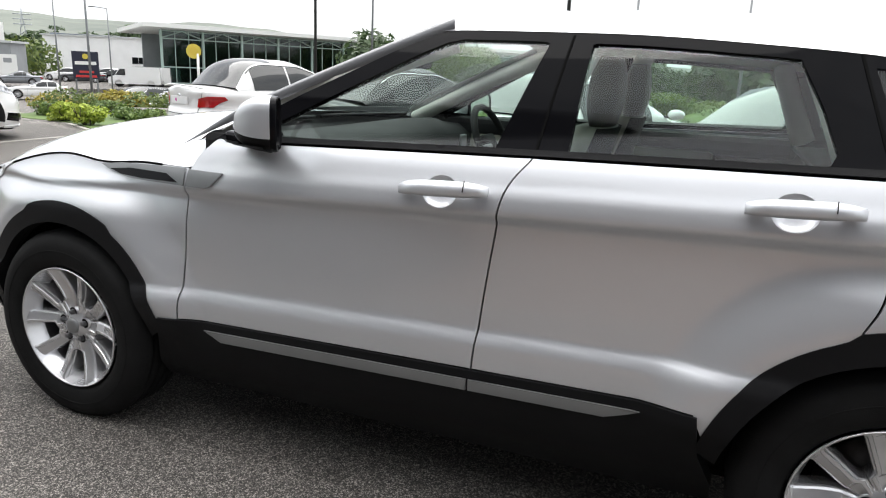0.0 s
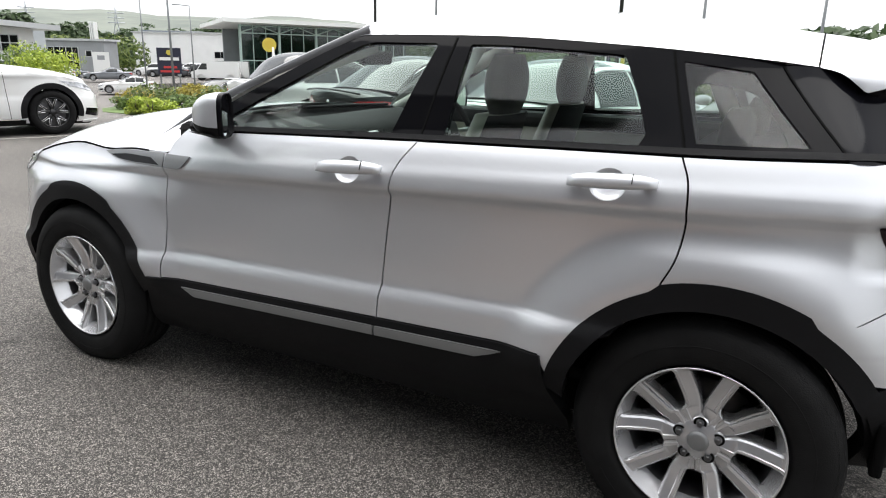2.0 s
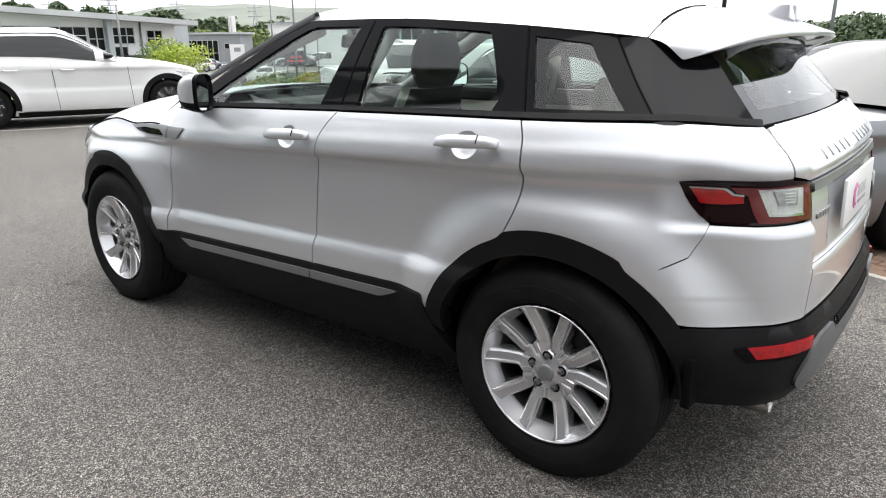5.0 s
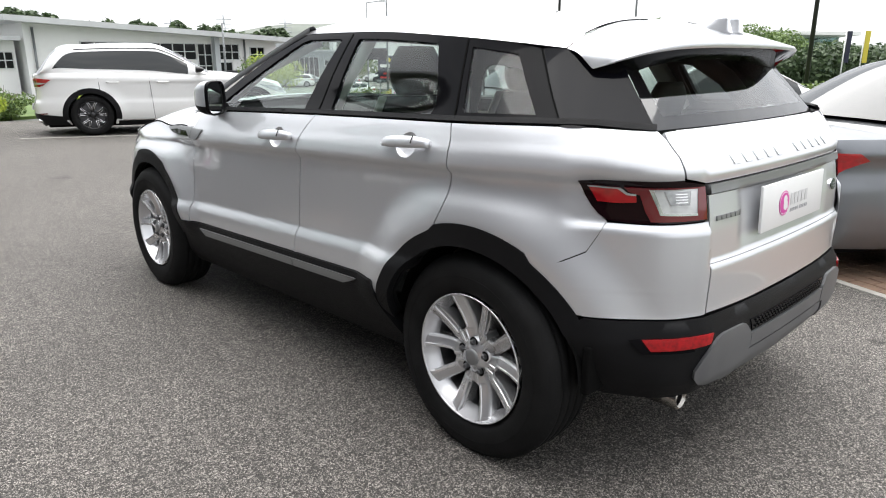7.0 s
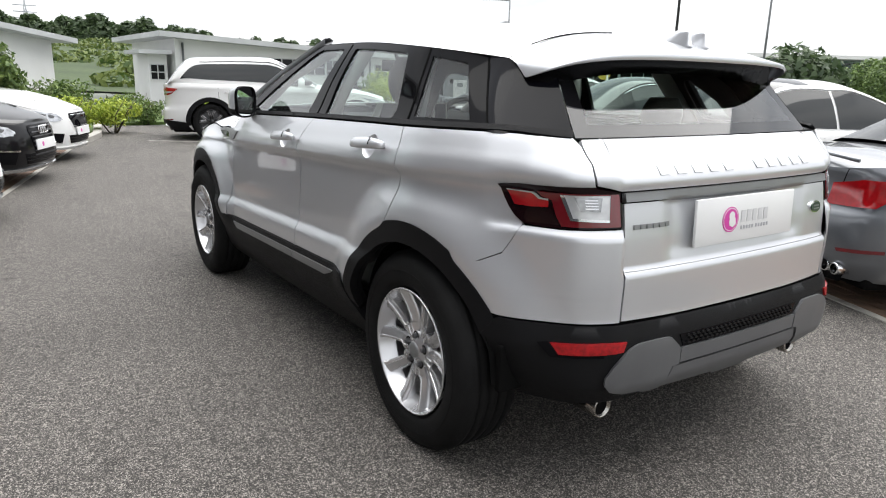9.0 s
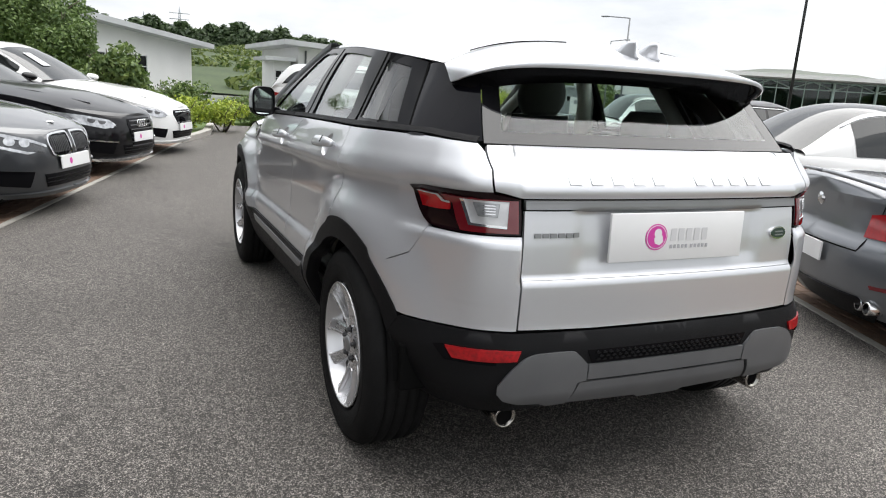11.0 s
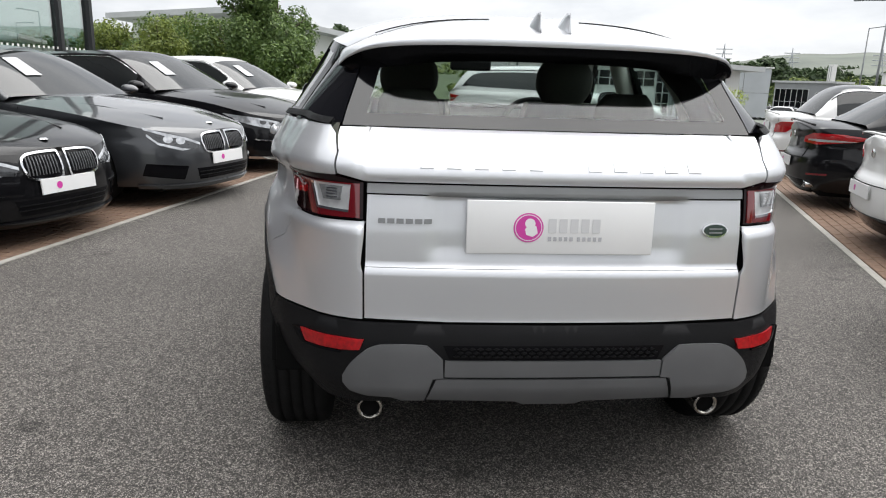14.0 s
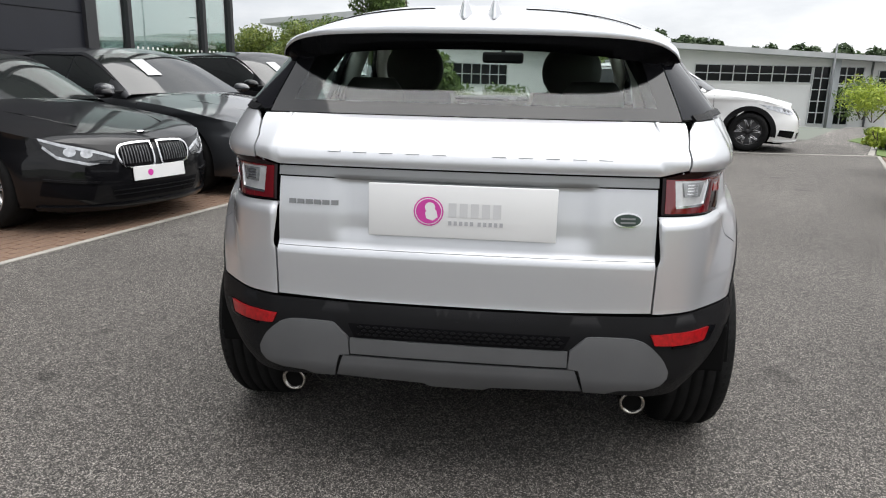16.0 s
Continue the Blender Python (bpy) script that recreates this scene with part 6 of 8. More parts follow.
# white office B: behind the white sports utility car
pB0, pB1 = polar(166.8, 40.4), polar(149.3, 46.5)
bB, mB, LB = white_office("white_office", pB0, pB1, -1.2, 3.10, 2.45, 10, "long white office building with a low grey roof",
                          [(2.6, 9.0, 1.35, 2.25, 9, 2), (9.1, 10.0, -0.9, 2.25, 2, 5), (10.4, 11.8, 1.35, 2.25, 3, 2), (10.4, 11.3, -0.9, 1.2, 2, 3), (12.6, 13.6, 1.25, 2.1, 2, 2)])
box_in("entrance_post", mB, 10.04, 10.36, 0.02, 0.4, -1.2, 2.8, M_PALEGREY, bB)
box_in("entrance_canopy", mB, 10.5, 13.6, 0.1, 1.6, 0.55, 0.72, M_FRAMEDARK, bB)
for x in (0.4, 12.2):
    tube("drainpipe", [mB @ Vector((x, 0.1, -1.2)), mB @ Vector((x, 0.1, 2.9))], 0.06, M_POLE, bB, 8)
annex = empty("office_annex", None, "low white annex with a flat roof beside the office", "building")
box_in("wall", mB, -1.3, -0.3, -3, -0.6, -1.2, 2.25, M_WHITEWALL, annex)
box_in("roof", mB, -1.9, -0.2, -3.4, 0.2, 2.25, 2.45, M_ROOFGREY, annex)
window_unit(mB @ Matrix.Translation((0, -0.6, 0)), -1.2, -0.45, 0.9, 1.7, annex, 2, 2)
pA0, pA1 = polar(189, 35), polar(175.2, 46)
bA, mA, LA = white_office("white_office", pA0, pA1, -0.8, 4.05, 2.9, 9, "white office building with a sloping grey roof and dark windows", [(4.8, 10.4, 0.85, 2.05, 7, 2)])

# showroom with dark cladding and a glazed end, behind the near row
g0 = (-12.7, -6.95)
d_row = Vector((0.9737, -0.228, 0))
g1 = (g0[0] + d_row.x * 30, g0[1] + d_row.y * 30)
mS, LS = wall_frame(g1, g0)
show = empty("showroom", None, "dark clad showroom with a tall glazed corner", "building")
box_in("wall", mS, 0, LS - 4.3, -8, 0, -0.2, 9.2, M_NAVY, show, "dark navy cladding")
for k in range(12):
    box_in("cladding_board", mS, 0, LS - 4.32, 0.002, 0.035, 0.1 + k * 0.72, 0.1 + k * 0.72 + 0.70, M_NAVY, show)
box_in("roof", mS, -0.3, LS + 0.3, -8.3, 0.4, 9.2, 9.5, M_CLADGREY, show)
box_in("corner_post", mS, LS - 4.45, LS - 4.2, -0.2, 0.12, -0.1, 9.2, M_FRAMEDARK, show)
box_in("column", mS, LS - 3.95, LS - 3.55, -0.9, -0.5, -0.1, 9.2, M_SIGNWHITE, show, "white column")
for x in (LS - 3.3, LS - 1.05, LS - 0.05):
    box_in("mullion", mS, x - 0.05, x + 0.05, -0.15, 0.05, -0.1, 9.2, M_FRAMEDARK, show)
for a, b in ((LS - 4.2, LS - 3.35), (LS - 3.25, LS - 1.10), (LS - 1.0, LS - 0.10)):
    box_in("pane", mS, a, b, -0.06, -0.04, 0.0, 9.1, glass("corner_glass", (0.50, 0.62, 0.58), base=0.32), show, "pale green glass")
for x in np.arange(LS - 3.1, LS - 0.2, 0.14):
    for z in (1.55, 1.68):
        box_in("glass_dot", mS, x, x + 0.05, -0.038, -0.034, z, z + 0.05, M_SIGNWHITE, show)
box_in("back_wall", mS, LS - 4.3, LS, -7.9, -7.7, -0.1, 9.2, M_PALEGREY, show)
box_in("show_floor", mS, LS - 4.3, LS, -7.9, 0, -0.2, 0.02, M_KERB, show)

# glazed pavilion across the road
pv0, pv1 = polar(134.9, 88), polar(107, 118)
mP, LP = wall_frame(pv0, pv1)
pav = empty("glass_pavilion", None, "long glazed showroom with a thin white canopy and green steel", "building")
zb_, zt_ = -1.3, 4.7
box_in("floor", mP, 0, LP, -7, 0, zb_ - 0.3, zb_, M_KERB, pav)
box_in("back_wall", mP, 0, LP, -7.3, -7, zb_, zt_, M_CLADGREY, pav)
rf = [mP @ Vector(q) for q in ((-2.5, 2.2, zt_ + 0.15), (LP + 2, 2.2, zt_ + 0.15), (LP + 2, -8, zt_ - 0.4), (-2.5, -8, zt_ - 0.4))]
rf += [q + Vector((0, 0, 0.45)) for q in rf]
mesh_part("canopy", rf, [(0, 1, 2, 3), (4, 5, 6, 7), (0, 1, 5, 4), (1, 2, 6, 5), (2, 3, 7, 6), (3, 0, 4, 7)], M_SIGNWHITE, pav, "thin white canopy roof", smooth=False)
nb = 12
for k in range(nb + 1):
    x = LP * k / nb
    box_in("column", mP, x - 0.12, x + 0.12, 0.0, 0.3, zb_, zt_, M_GREENSTEEL, pav)
    if k < nb:
        for j in range(3):
            xa = x + LP / nb * j / 3
            box_in("mullion", mP, xa - 0.04, xa + 0.04, -0.1, 0.05, zb_, zt_, M_GREENSTEEL, pav)
        box_in("pane", mP, x + 0.1, x + LP / nb - 0.1, -0.06, -0.02, zb_, zt_, M_SHOWGLASS, pav)
        xb = x + LP / nb
        tube("brace", [mP @ Vector((x, 0.2, zt_ - 0.9)), mP @ Vector(((x + xb) / 2, 0.2, zt_ - 0.1)), mP @ Vector((xb, 0.2, zt_ - 0.9))], 0.07, M_GREENSTEEL, pav, 6)
for z in (zb_ + 0.1, zb_ + 1.9, zt_ - 0.95, zt_ - 0.1):
    box_in("rail", mP, 0, LP, 0.05, 0.18, z - 0.06, z + 0.06, M_GREENSTEEL, pav)
box_in("dark_floor_goods", mP, 3, LP - 3, -6, -4, zb_, zb_ + 2.2, M_FRAMEDARK, pav)

# long white shed, grey dealership, grey panel wall
def plain_building(name, p0, p1, base, top, depth, mat, label, roof=M_ROOFGREY, wins=()):
    b = empty(name, None, label, "building")
    m, L = wall_frame(p0, p1)
    box_in("wall", m, 0, L, -depth, 0, base, top, mat, b)
    box_in("roof", m, -0.3, L + 0.3, -depth - 0.3, 0.3, top, top + 0.25, roof, b)
    for x0, x1, z0, z1, c, r in wins:
        window_unit(m, x0, x1, z0, z1, b, c, r, M_FRAME)
    return b, m, L


bW, mW, LW = plain_building("white_shed", polar(142.2, 165), polar(131, 150), -2.2, 5.2, 30, M_WHITEWALL, "long plain white industrial shed", wins=[(18, 22, 0.3, 1.6, 3, 1), (26, 27.6, -2, 0.4, 1, 1)])
bG, mG, LG = plain_building("grey_dealership", polar(148.4, 105), polar(144.4, 100), -1.8, 2.5, 3, M_CLADGREY, "grey car showroom with large dark windows", wins=[(0.2, 5.2, -1.6, 1.7, 6, 2), (6.2, 7.0, 0.6, 1.3, 1, 1)])
pw = empty("panel_wall", None, "tall pale grey panelled wall by the showroom", "wall")
m_, L_ = wall_frame(polar(151.9, 74), polar(148.2, 74))
for k in range(2):
    for j in range(2):
        box_in("panel", m_, 0.02 + k * L_ / 2, (k + 1) * L_ / 2 - 0.02, -0.3, 0, -1.2 + j * 2.3, -1.2 + (j + 1) * 2.3 - 0.03, M_PALEGREY, pw)
box_in("cap", m_, -5.0, L_ + 0.2, -0.4, 0.1, 3.42, 3.56, M_SIGNWHITE, pw)
tower = empty("sign_tower", None, "slim white sign tower", "sign")
x, y = polar(144.9, 112)
box_in("column", Matrix.Translation((x, y, 0)), -0.5, 0.5, -0.3, 0.3, -1.6, 5.2, M_SIGNWHITE, tower)
for d in (-0.2, 0.2):
    box_in("stripe", Matrix.Translation((x, y, 0)), d - 0.05, d + 0.05, -0.32, 0.32, 1.5, 5.0, M_CLADGREY, tower)


# ---- parked cars ----
def paint(name, color, metal=0.0, rough=0.35):
    return material(name, color, rough, metal, 1.0 if max(color) > 0.02 else 0.6, 0.02, spec=0.5 if max(color) > 0.02 else 0.06, fine=0.08, fine_scale=1200, vary=0.03, scale=2)


P_WHITE = paint("white_paint", (0.74, 0.74, 0.73), 0, 0.4)
P_BLACK = paint("black_paint", (0.005, 0.005, 0.006), 0.0, 0.3)
P_GREY = paint("grey_paint", (0.048, 0.051, 0.056), 0.55, 0.32)
P_MIDGREY = paint("mid_grey_paint", (0.16, 0.17, 0.185), 0.55, 0.32)
M_DARKGLASS = material("dark_car_glass", (0.016, 0.018, 0.018), 0.03, 0, 0.0, spec=0.55)
M_LAMPHOUSE = material("lamp_housing", (0.055, 0.058, 0.062), 0.08, 0.2, 1.0, 0.02, vary=0.5, scale=25)
M_LENS = material("headlamp_lens", (0.68, 0.70, 0.73), 0.12, 0.35, 1.0, 0.02, vary=0.55, scale=18)

M_BLACKRIM = material("dark_alloy", (0.02, 0.02, 0.021), 0.3, 0.6, 0.4)


M_SHEET = material("dimmed_sheet", (0.48, 0.49, 0.50), 0.3, vary=0.1, scale=9)


def build_car(name, label, mat, L=4.8, W=1.88, H=1.45, wb=2.9, R=0.335, kind="saloon", front="kidney", tail="wide", group="parked cars",
              clad=None, rim=None, sticker=True, low_plate=False, deck=0.50):
    """A parked car; its nose points along -x of its own Empty, which stands on the ground at the middle."""
    car = empty(name, None, label, "car", group)
    hl, hw = L / 2, W / 2
    suv = kind == "suv"
    zb = 0.60 * H + 0.06 + (0.03 if suv else 0)
    S = Shell(
        plan=[(-hl, 0.0), (-hl + 0.03, 0.38 * W / 1.88), (-hl + 0.17, 0.66 * W / 1.88), (-hl + 0.42, hw - 0.10), (-hl + 0.85, hw - 0.025), (-0.9, hw - 0.012), (0.0, hw - 0.015),
              (0.9, hw - 0.005), (hl - 0.95, hw - 0.012), (hl - 0.48, hw - 0.07), (hl - 0.18, hw - 0.20), (hl - 0.06, hw - 0.42), (hl - 0.01, 0.25), (hl, 0.0)],
        side=[(0.10, 0.16), (0.20, 0.06), (0.30, 0.015), (0.42, 0.0), (0.58, 0.004), (0.66, 0.018), (zb - 0.16, 0.016), (zb - 0.11, 0.004), (zb - 0.04, 0.028), (zb, 0.055), (zb + 0.1, 0.10)],
        rear=[(0.12, 0.18), (0.24, 0.08), (0.34, 0.01), (0.48, 0.0), (0.58, 0.01), (0.64, 0.05), (0.78, 0.06), (zb - 0.03, 0.045), (zb + 0.05, 0.07), (zb + 0.15, 0.16)],
        front=[(0.12, 0.14), (0.22, 0.03), (0.36, 0.0), (0.55, 0.015), (0.66, 0.05), (0.80, 0.16), (1.0, 0.35)],
        slope=0.018,
        extra=lambda x, h, z, w: -0.022 * (1 - w) * sum(np.exp(-((np.hypot(x - c, z - R) - R - 0.06) / 0.13) ** 2) for c in (-wb / 2 - 0.06, wb / 2 - 0.06)))
    fx, rx = -wb / 2 - 0.06, wb / 2 - 0.06
    hood = 0.66 if not suv else 0.80
    boot = kind in ("saloon", "coupe")
    edge = pchip([-hl, -hl + 0.3, fx, fx + 0.75, 0.3, rx, hl - 0.25, hl],
                 [hood + 0.02, hood + 0.07, zb - 0.10, zb - 0.035, zb, zb + 0.015, zb + 0.01 if boot else zb + 0.03, zb - 0.03])
    # sides with wheel openings
    ra = R + 0.035
    def cut(c):
        a0 = math.degrees(math.asin((0.20 - R) / ra))
        return [(c + ra * math.cos(radians(a)), R + ra * math.sin(radians(a))) for a in np.linspace(180 - a0, a0, 25)]
    us = np.linspace(S.u[0], S.u[-1], 90)
    top = [(u, float(edge(np.interp(u, S.u, S.x)))) for u in us]
    bottom = [(S.u[0], 0.20)] + S.sides(cut(fx)) + S.sides(cut(rx)) + [(S.u[-1], 0.20)]
    for s in (-1, 1):
        panel(S, s, "body_side", bottom + top[::-1], mat, car, 0, 0.02, 0.055)
        low = [(u, z) for u, z in bottom]
        if clad:
            for c in (fx, rx):
                ring = [(c + r * math.cos(radians(a)), R + r * math.sin(radians(a))) for r, aa in ((ra + (0.085 if suv else 0.055), np.linspace(190, -10, 25)), (ra - 0.005, np.linspace(-10, 190, 25))) for a in aa]
                panel(S, s, "wheel_arch_trim", S.sides(ring), clad, car, 0.006, 0.02, 0.05)
        panel(S, s, "sill", S.sides([(fx + ra + 0.02, 0.17), (rx - ra - 0.02, 0.17), (rx - ra - 0.02, 0.26), (fx + ra + 0.02, 0.26)]), clad or mat, car, 0.006, 0.03, 0.08)
        if suv:
            panel(S, s, "sill_strip", S.sides([(fx + ra + 0.1, 0.262), (rx - ra - 0.1, 0.262), (rx - ra - 0.1, 0.278), (fx + ra + 0.1, 0.278)]), M_CHROME, car, 0.010, 0.006, 0.08)
        doors = (fx + 0.62, 0.32, rx - 0.20) if kind != "coupe" else (fx + 0.66, 0.75)
        for x in doors:
            panel(S, s, "door_seam", S.sides([(x, 0.28), (x + 0.008, 0.28), (x + 0.05, zb - 0.06), (x + 0.042, zb - 0.06)]), M_DARK, car, 0.0015, 0.003, 0.08)
        for x in doors[1:]:
            z = zb - 0.135
            rows = [[tuple(S.at(S.ux(x - 0.30 + 0.22 * q), z + 0.014 * math.sin(a), s, 0.028 + 0.010 * math.cos(a) - 0.02 * abs(2 * q - 1) ** 4)[0]) for a in np.linspace(0, 2 * math.pi, 7)[:-1]] for q in np.linspace(0, 1, 7)]
            loft(rows, mat, "door_handle", car, closed=True, caps=True)
        for c in (fx, rx):
            rows = [[(c + ra * math.cos(radians(a)), s * y, R + ra * math.sin(radians(a))) for y in (hw - 0.06, hw - 0.45)] for a in np.linspace(-20, 200, 21)]
            loft(rows, M_DARK, "wheel_housing", car)
            put_wheel(car, s, c, R, hw, rim)
        build_front(S, s, car, front, hl, hw, hood, mat, suv)
        build_rear(S, s, car, tail, hl, hw, zb, mat, suv, low_plate)
        # mirror
        mx = fx + 0.98
        rows = []
        for q in np.linspace(0, 1, 8):
            k = math.sqrt(max(1 - (1 - q) ** 2.2, 0.0))
            rows.append([(mx - 0.10 + 0.16 * q, s * (hw + 0.07) + 0.095 * k * math.cos(a), zb + 0.085 + 0.06 * k * math.sin(a)) for a in np.linspace(0, 2 * math.pi, 15)[:-1]])
        loft(rows, P_BLACK if clad else mat, "door_mirror", car, closed=True, caps=True)
        block("mirror_arm", (0.06, 0.14, 0.03), pose(mx - 0.02, s * (hw - 0.05), zb + 0.05), M_CLAD, car, 0.01)
    # bonnet, waist and deck
    mid = pchip([-hl, -hl + 0.25, fx, fx + 0.8, rx, hl - 0.2, hl],
                [hood + 0.03, hood + 0.12, zb - 0.02, zb + 0.055, zb + 0.06, zb + (0.075 if boot else 0.04), zb + (0.03 if boot else 0.0)])
    rows = []
    for u, z in top:
        p = S.at(u, z, -1)[0]
        rows.append([(p[0], abs(p[1]) * v, z + (max(float(mid(p[0])), z) - z) * (1 - abs(v) ** 2.6)) for v in np.linspace(-1, 1, 17)])
    loft(rows, mat, "upper_body", car)
    for f in (-1, 1):
        pts = [(x, f * y, float(mid(x)) - 0.001 + (float(edge(x)) - float(mid(x))) * (y / (hw - 0.06)) ** 2.6 + 0.004) for x, y in ((-hl + 0.42, 0.42), (fx, 0.56), (fx + 0.7, 0.66))]
        tube("bonnet_crease", pts, 0.006, mat, car, 6)
    # cabin: screen, roof and rear window along one line
    cowl = fx + 0.72
    if kind == "coupe":
        line = [(cowl, zb + 0.045), (cowl + 0.95, H - 0.055), (cowl + 1.35, H), (cowl + 2.40 - 0.9 * deck, H - 0.035), (hl - deck, zb + 0.085)]
        cuts = (0.25, 0.62)
    elif kind == "saloon":
        line = [(cowl, zb + 0.045), (cowl + 0.85, H - 0.055), (cowl + 1.30, H), (cowl + 2.25, H - 0.045), (hl - 0.58, zb + 0.085)]
        cuts = (0.25, 0.70)
    else:
        line = [(cowl, zb + 0.045), (cowl + 0.80, H - 0.07), (cowl + 1.25, H), (hl - 0.95, H - 0.03), (hl - 0.50, H - 0.10), (hl - 0.10, zb + 0.02)]
        cuts = (0.20, 0.82)
    cl = np.array(catmull(line, 8))
    n = len(cl)
    rows, edge_l, base_l = [], [], []
    hmax = cl[:, 1].max()
    for i, (x, z) in enumerate(cl):
        q = i / (n - 1)
        t = np.clip((z - zb) / (hmax - zb), 0, 1)
        half = (hw - 0.10) - 0.185 * t - (0.05 if kind == "coupe" else 0.03) * q
        drop = 0.055 * t + 0.015
        back = 0.12 * (1 - t) * (1 if q < 0.5 else -1)
        row = [(x + back * v * v, half * v, z - drop * abs(v) ** 2.6) for v in np.linspace(-1, 1, 17)]
        rows.append(row)
    i0, i1 = int(cuts[0] * (n - 1)), int(cuts[1] * (n - 1)) if kind in ("coupe", "saloon") else int(0.80 * (n - 1))
    loft(rows[:i0 + 1], M_DARKGLASS, "windscreen", car)
    loft(rows[i0:i1 + 1], mat, "roof", car)
    loft(rows[i1:], M_DARKGLASS, "rear_window", car)
    for s, j in ((-1, 0), (1, 16)):
        e = [np.array(r[j]) for r in rows]
        # side face between the roof edge and the waist
        sheet = []
        for i, p in enumerate(e):
            wx = min(max(p[0], cowl - 0.05), hl - 0.18)
            b = np.array((wx, s * (float(S.at(S.ux(wx), float(edge(wx)), -1)[0][1]) * -1 - 0.012), float(edge(wx)) - 0.004))
            sheet.append([tuple(b + (p - b) * v + np.array((0, s * 0.030 * math.sin(math.pi * v), 0))) for v in np.linspace(0, 1, 7)])
        loft(sheet, mat, "cabin_side", car)
        arr = np.array(sheet)
        lift = 0.22 if suv else 0.0

        def glassy(a, b, nm, point=False):
            ia, ib = a * (n - 1), b * (n - 1)
            g = []
            for t in np.linspace(0, 1, 15):
                k = ia + (ib - ia) * t
                k0 = min(int(k), n - 2)
                col = arr[k0] * (1 - (k - k0)) + arr[k0 + 1] * (k - k0)
                lo, hi = col[0] + (col[-1] - col[0]) * 0.07, col[0] + (col[-1] - col[0]) * 0.90
                g.append([tuple(col[0] + (col[-1] - col[0]) * v + np.array((0, s * (0.030 * math.sin(math.pi * v) + 0.005), 0.001))) for v in np.linspace(0.06 + lift * (a + (b - a) * t), (0.90 - 0.3 * lift) if not point else 0.90 - 0.3 * lift - (0.80 - lift) * t ** 2.2, 6)])
            loft(g, M_DARKGLASS, nm, car)
        if kind == "coupe":
            glassy(0.13, 0.50, "door_window")
            glassy(0.515, 0.80, "rear_side_window")
        elif kind == "saloon":
            glassy(0.11, 0.42, "door_window")
            glassy(0.435, 0.66, "rear_side_window")
            glassy(0.675, 0.84, "quarter_window")
        else:
            glassy(0.09, 0.371, "door_window")
            glassy(0.370, 0.603, "rear_side_window")
            glassy(0.602, 0.85, "quarter_window", True)
        chrome = [tuple(arr[k][0] + (arr[k][-1] - arr[k][0]) * 0.93 + np.array((0, s * 0.012, 0))) for k in range(int(0.10 * n), int((0.86 if boot else 0.66) * n))]
        tube("window_trim", chrome, 0.007, M_CLAD if kind == "suv" or front == "kidney" else M_CHROME, car, 6)
    if sticker:
        # a white paper behind the screen, laid on the opaque glass; its grey holds the dimming
        a, b = rows[max(i0 - 5, 1)], rows[max(i0 - 2, 2)]
        j0, j1 = 10, 12
        nrm = np.array((-0.5, 0, 0.8)) * 0.012
        mesh_part("price_sheet", [tuple(np.array(q) + nrm) for q in (a[j0], a[j1], b[j1], b[j0])], [(0, 1, 2, 3)], M_SHEET, car, "white paper sheet behind the screen", smooth=False)
    block("underbody", (L - 0.5, W - 0.45, 0.22), pose(0, 0, 0.26), M_DARK, car, 0.03)
    return car


def put_wheel(car, s, xc, R, hw, rim):
    w = empty("wheel")
    w.parent = car
    w.location = (xc, s * (hw - 0.125), R)
    k = R / 0.368
    w.scale = (k, 1.0, k)
    prof = [(0.242, 0.075), (0.262, 0.096), (0.30, 0.104), (0.338, 0.097), (0.356, 0.082), (0.366, 0.060), (0.368, -0.06), (0.36, -0.11), (0.24, -0.12)]
    lathe([(r, s * y) for r, y in prof], "tyre", M_RUBBER, w, steps=48)
    m = rim or M_ALLOY
    r = lathe([(0.250, s * 0.082), (0.256, s * 0.090), (0.240, s * 0.088), (0.228, s * 0.06), (0.222, s * -0.08)], "rim", m, w, steps=48)
    lathe([(0.0, s * 0.0), (0.222, s * -0.01)], "brake_disc", M_ALLOYDARK, r, steps=32)
    lathe([(0.0, s * 0.074), (0.03, s * 0.072), (0.055, s * 0.060), (0.06, s * 0.02)], "hub", m, r, steps=20)
    for kk in range(5):
        for e in (-1, 1):
            rows = []
            for q in np.linspace(0, 1, 7):
                a = radians(90 + 72 * kk + e * (14 + 3 * q if rim is None else 5 + 12 * q))
                rr = 0.04 + 0.198 * q
                wide = 0.020 - 0.004 * q
                y0 = 0.062 + 0.018 * q
                ca, sa = math.cos(a), math.sin(a)
                rows.append([(rr * ca - t * wide * sa, s * (y0 - d), rr * sa + t * wide * ca) for t, d in ((-1.1, 0.04), (-0.9, 0.004), (0, 0), (0.9, 0.004), (1.1, 0.04))])
            loft(rows, m, "spoke", r)
            if rim is not None:
                for e2 in (-1, 1):
                    pts = [tuple(np.array(row[2]) + (np.array(row[3 if e2 > 0 else 1]) - np.array(row[2])) * 0.9 + np.array((0, s * 0.003, 0))) for row in rows[2:]]
                    tube("spoke_edge", pts, 0.0060, M_ALLOY, r, 5)
    return w


def fronts(S, pts):
    """From (distance from the middle, z) on the nose."""
    f = S.x < -0.5
    o = np.argsort(S.h[f])
    return [(float(np.interp(h, S.h[f][o], S.u[f][o])), z) for h, z in pts]


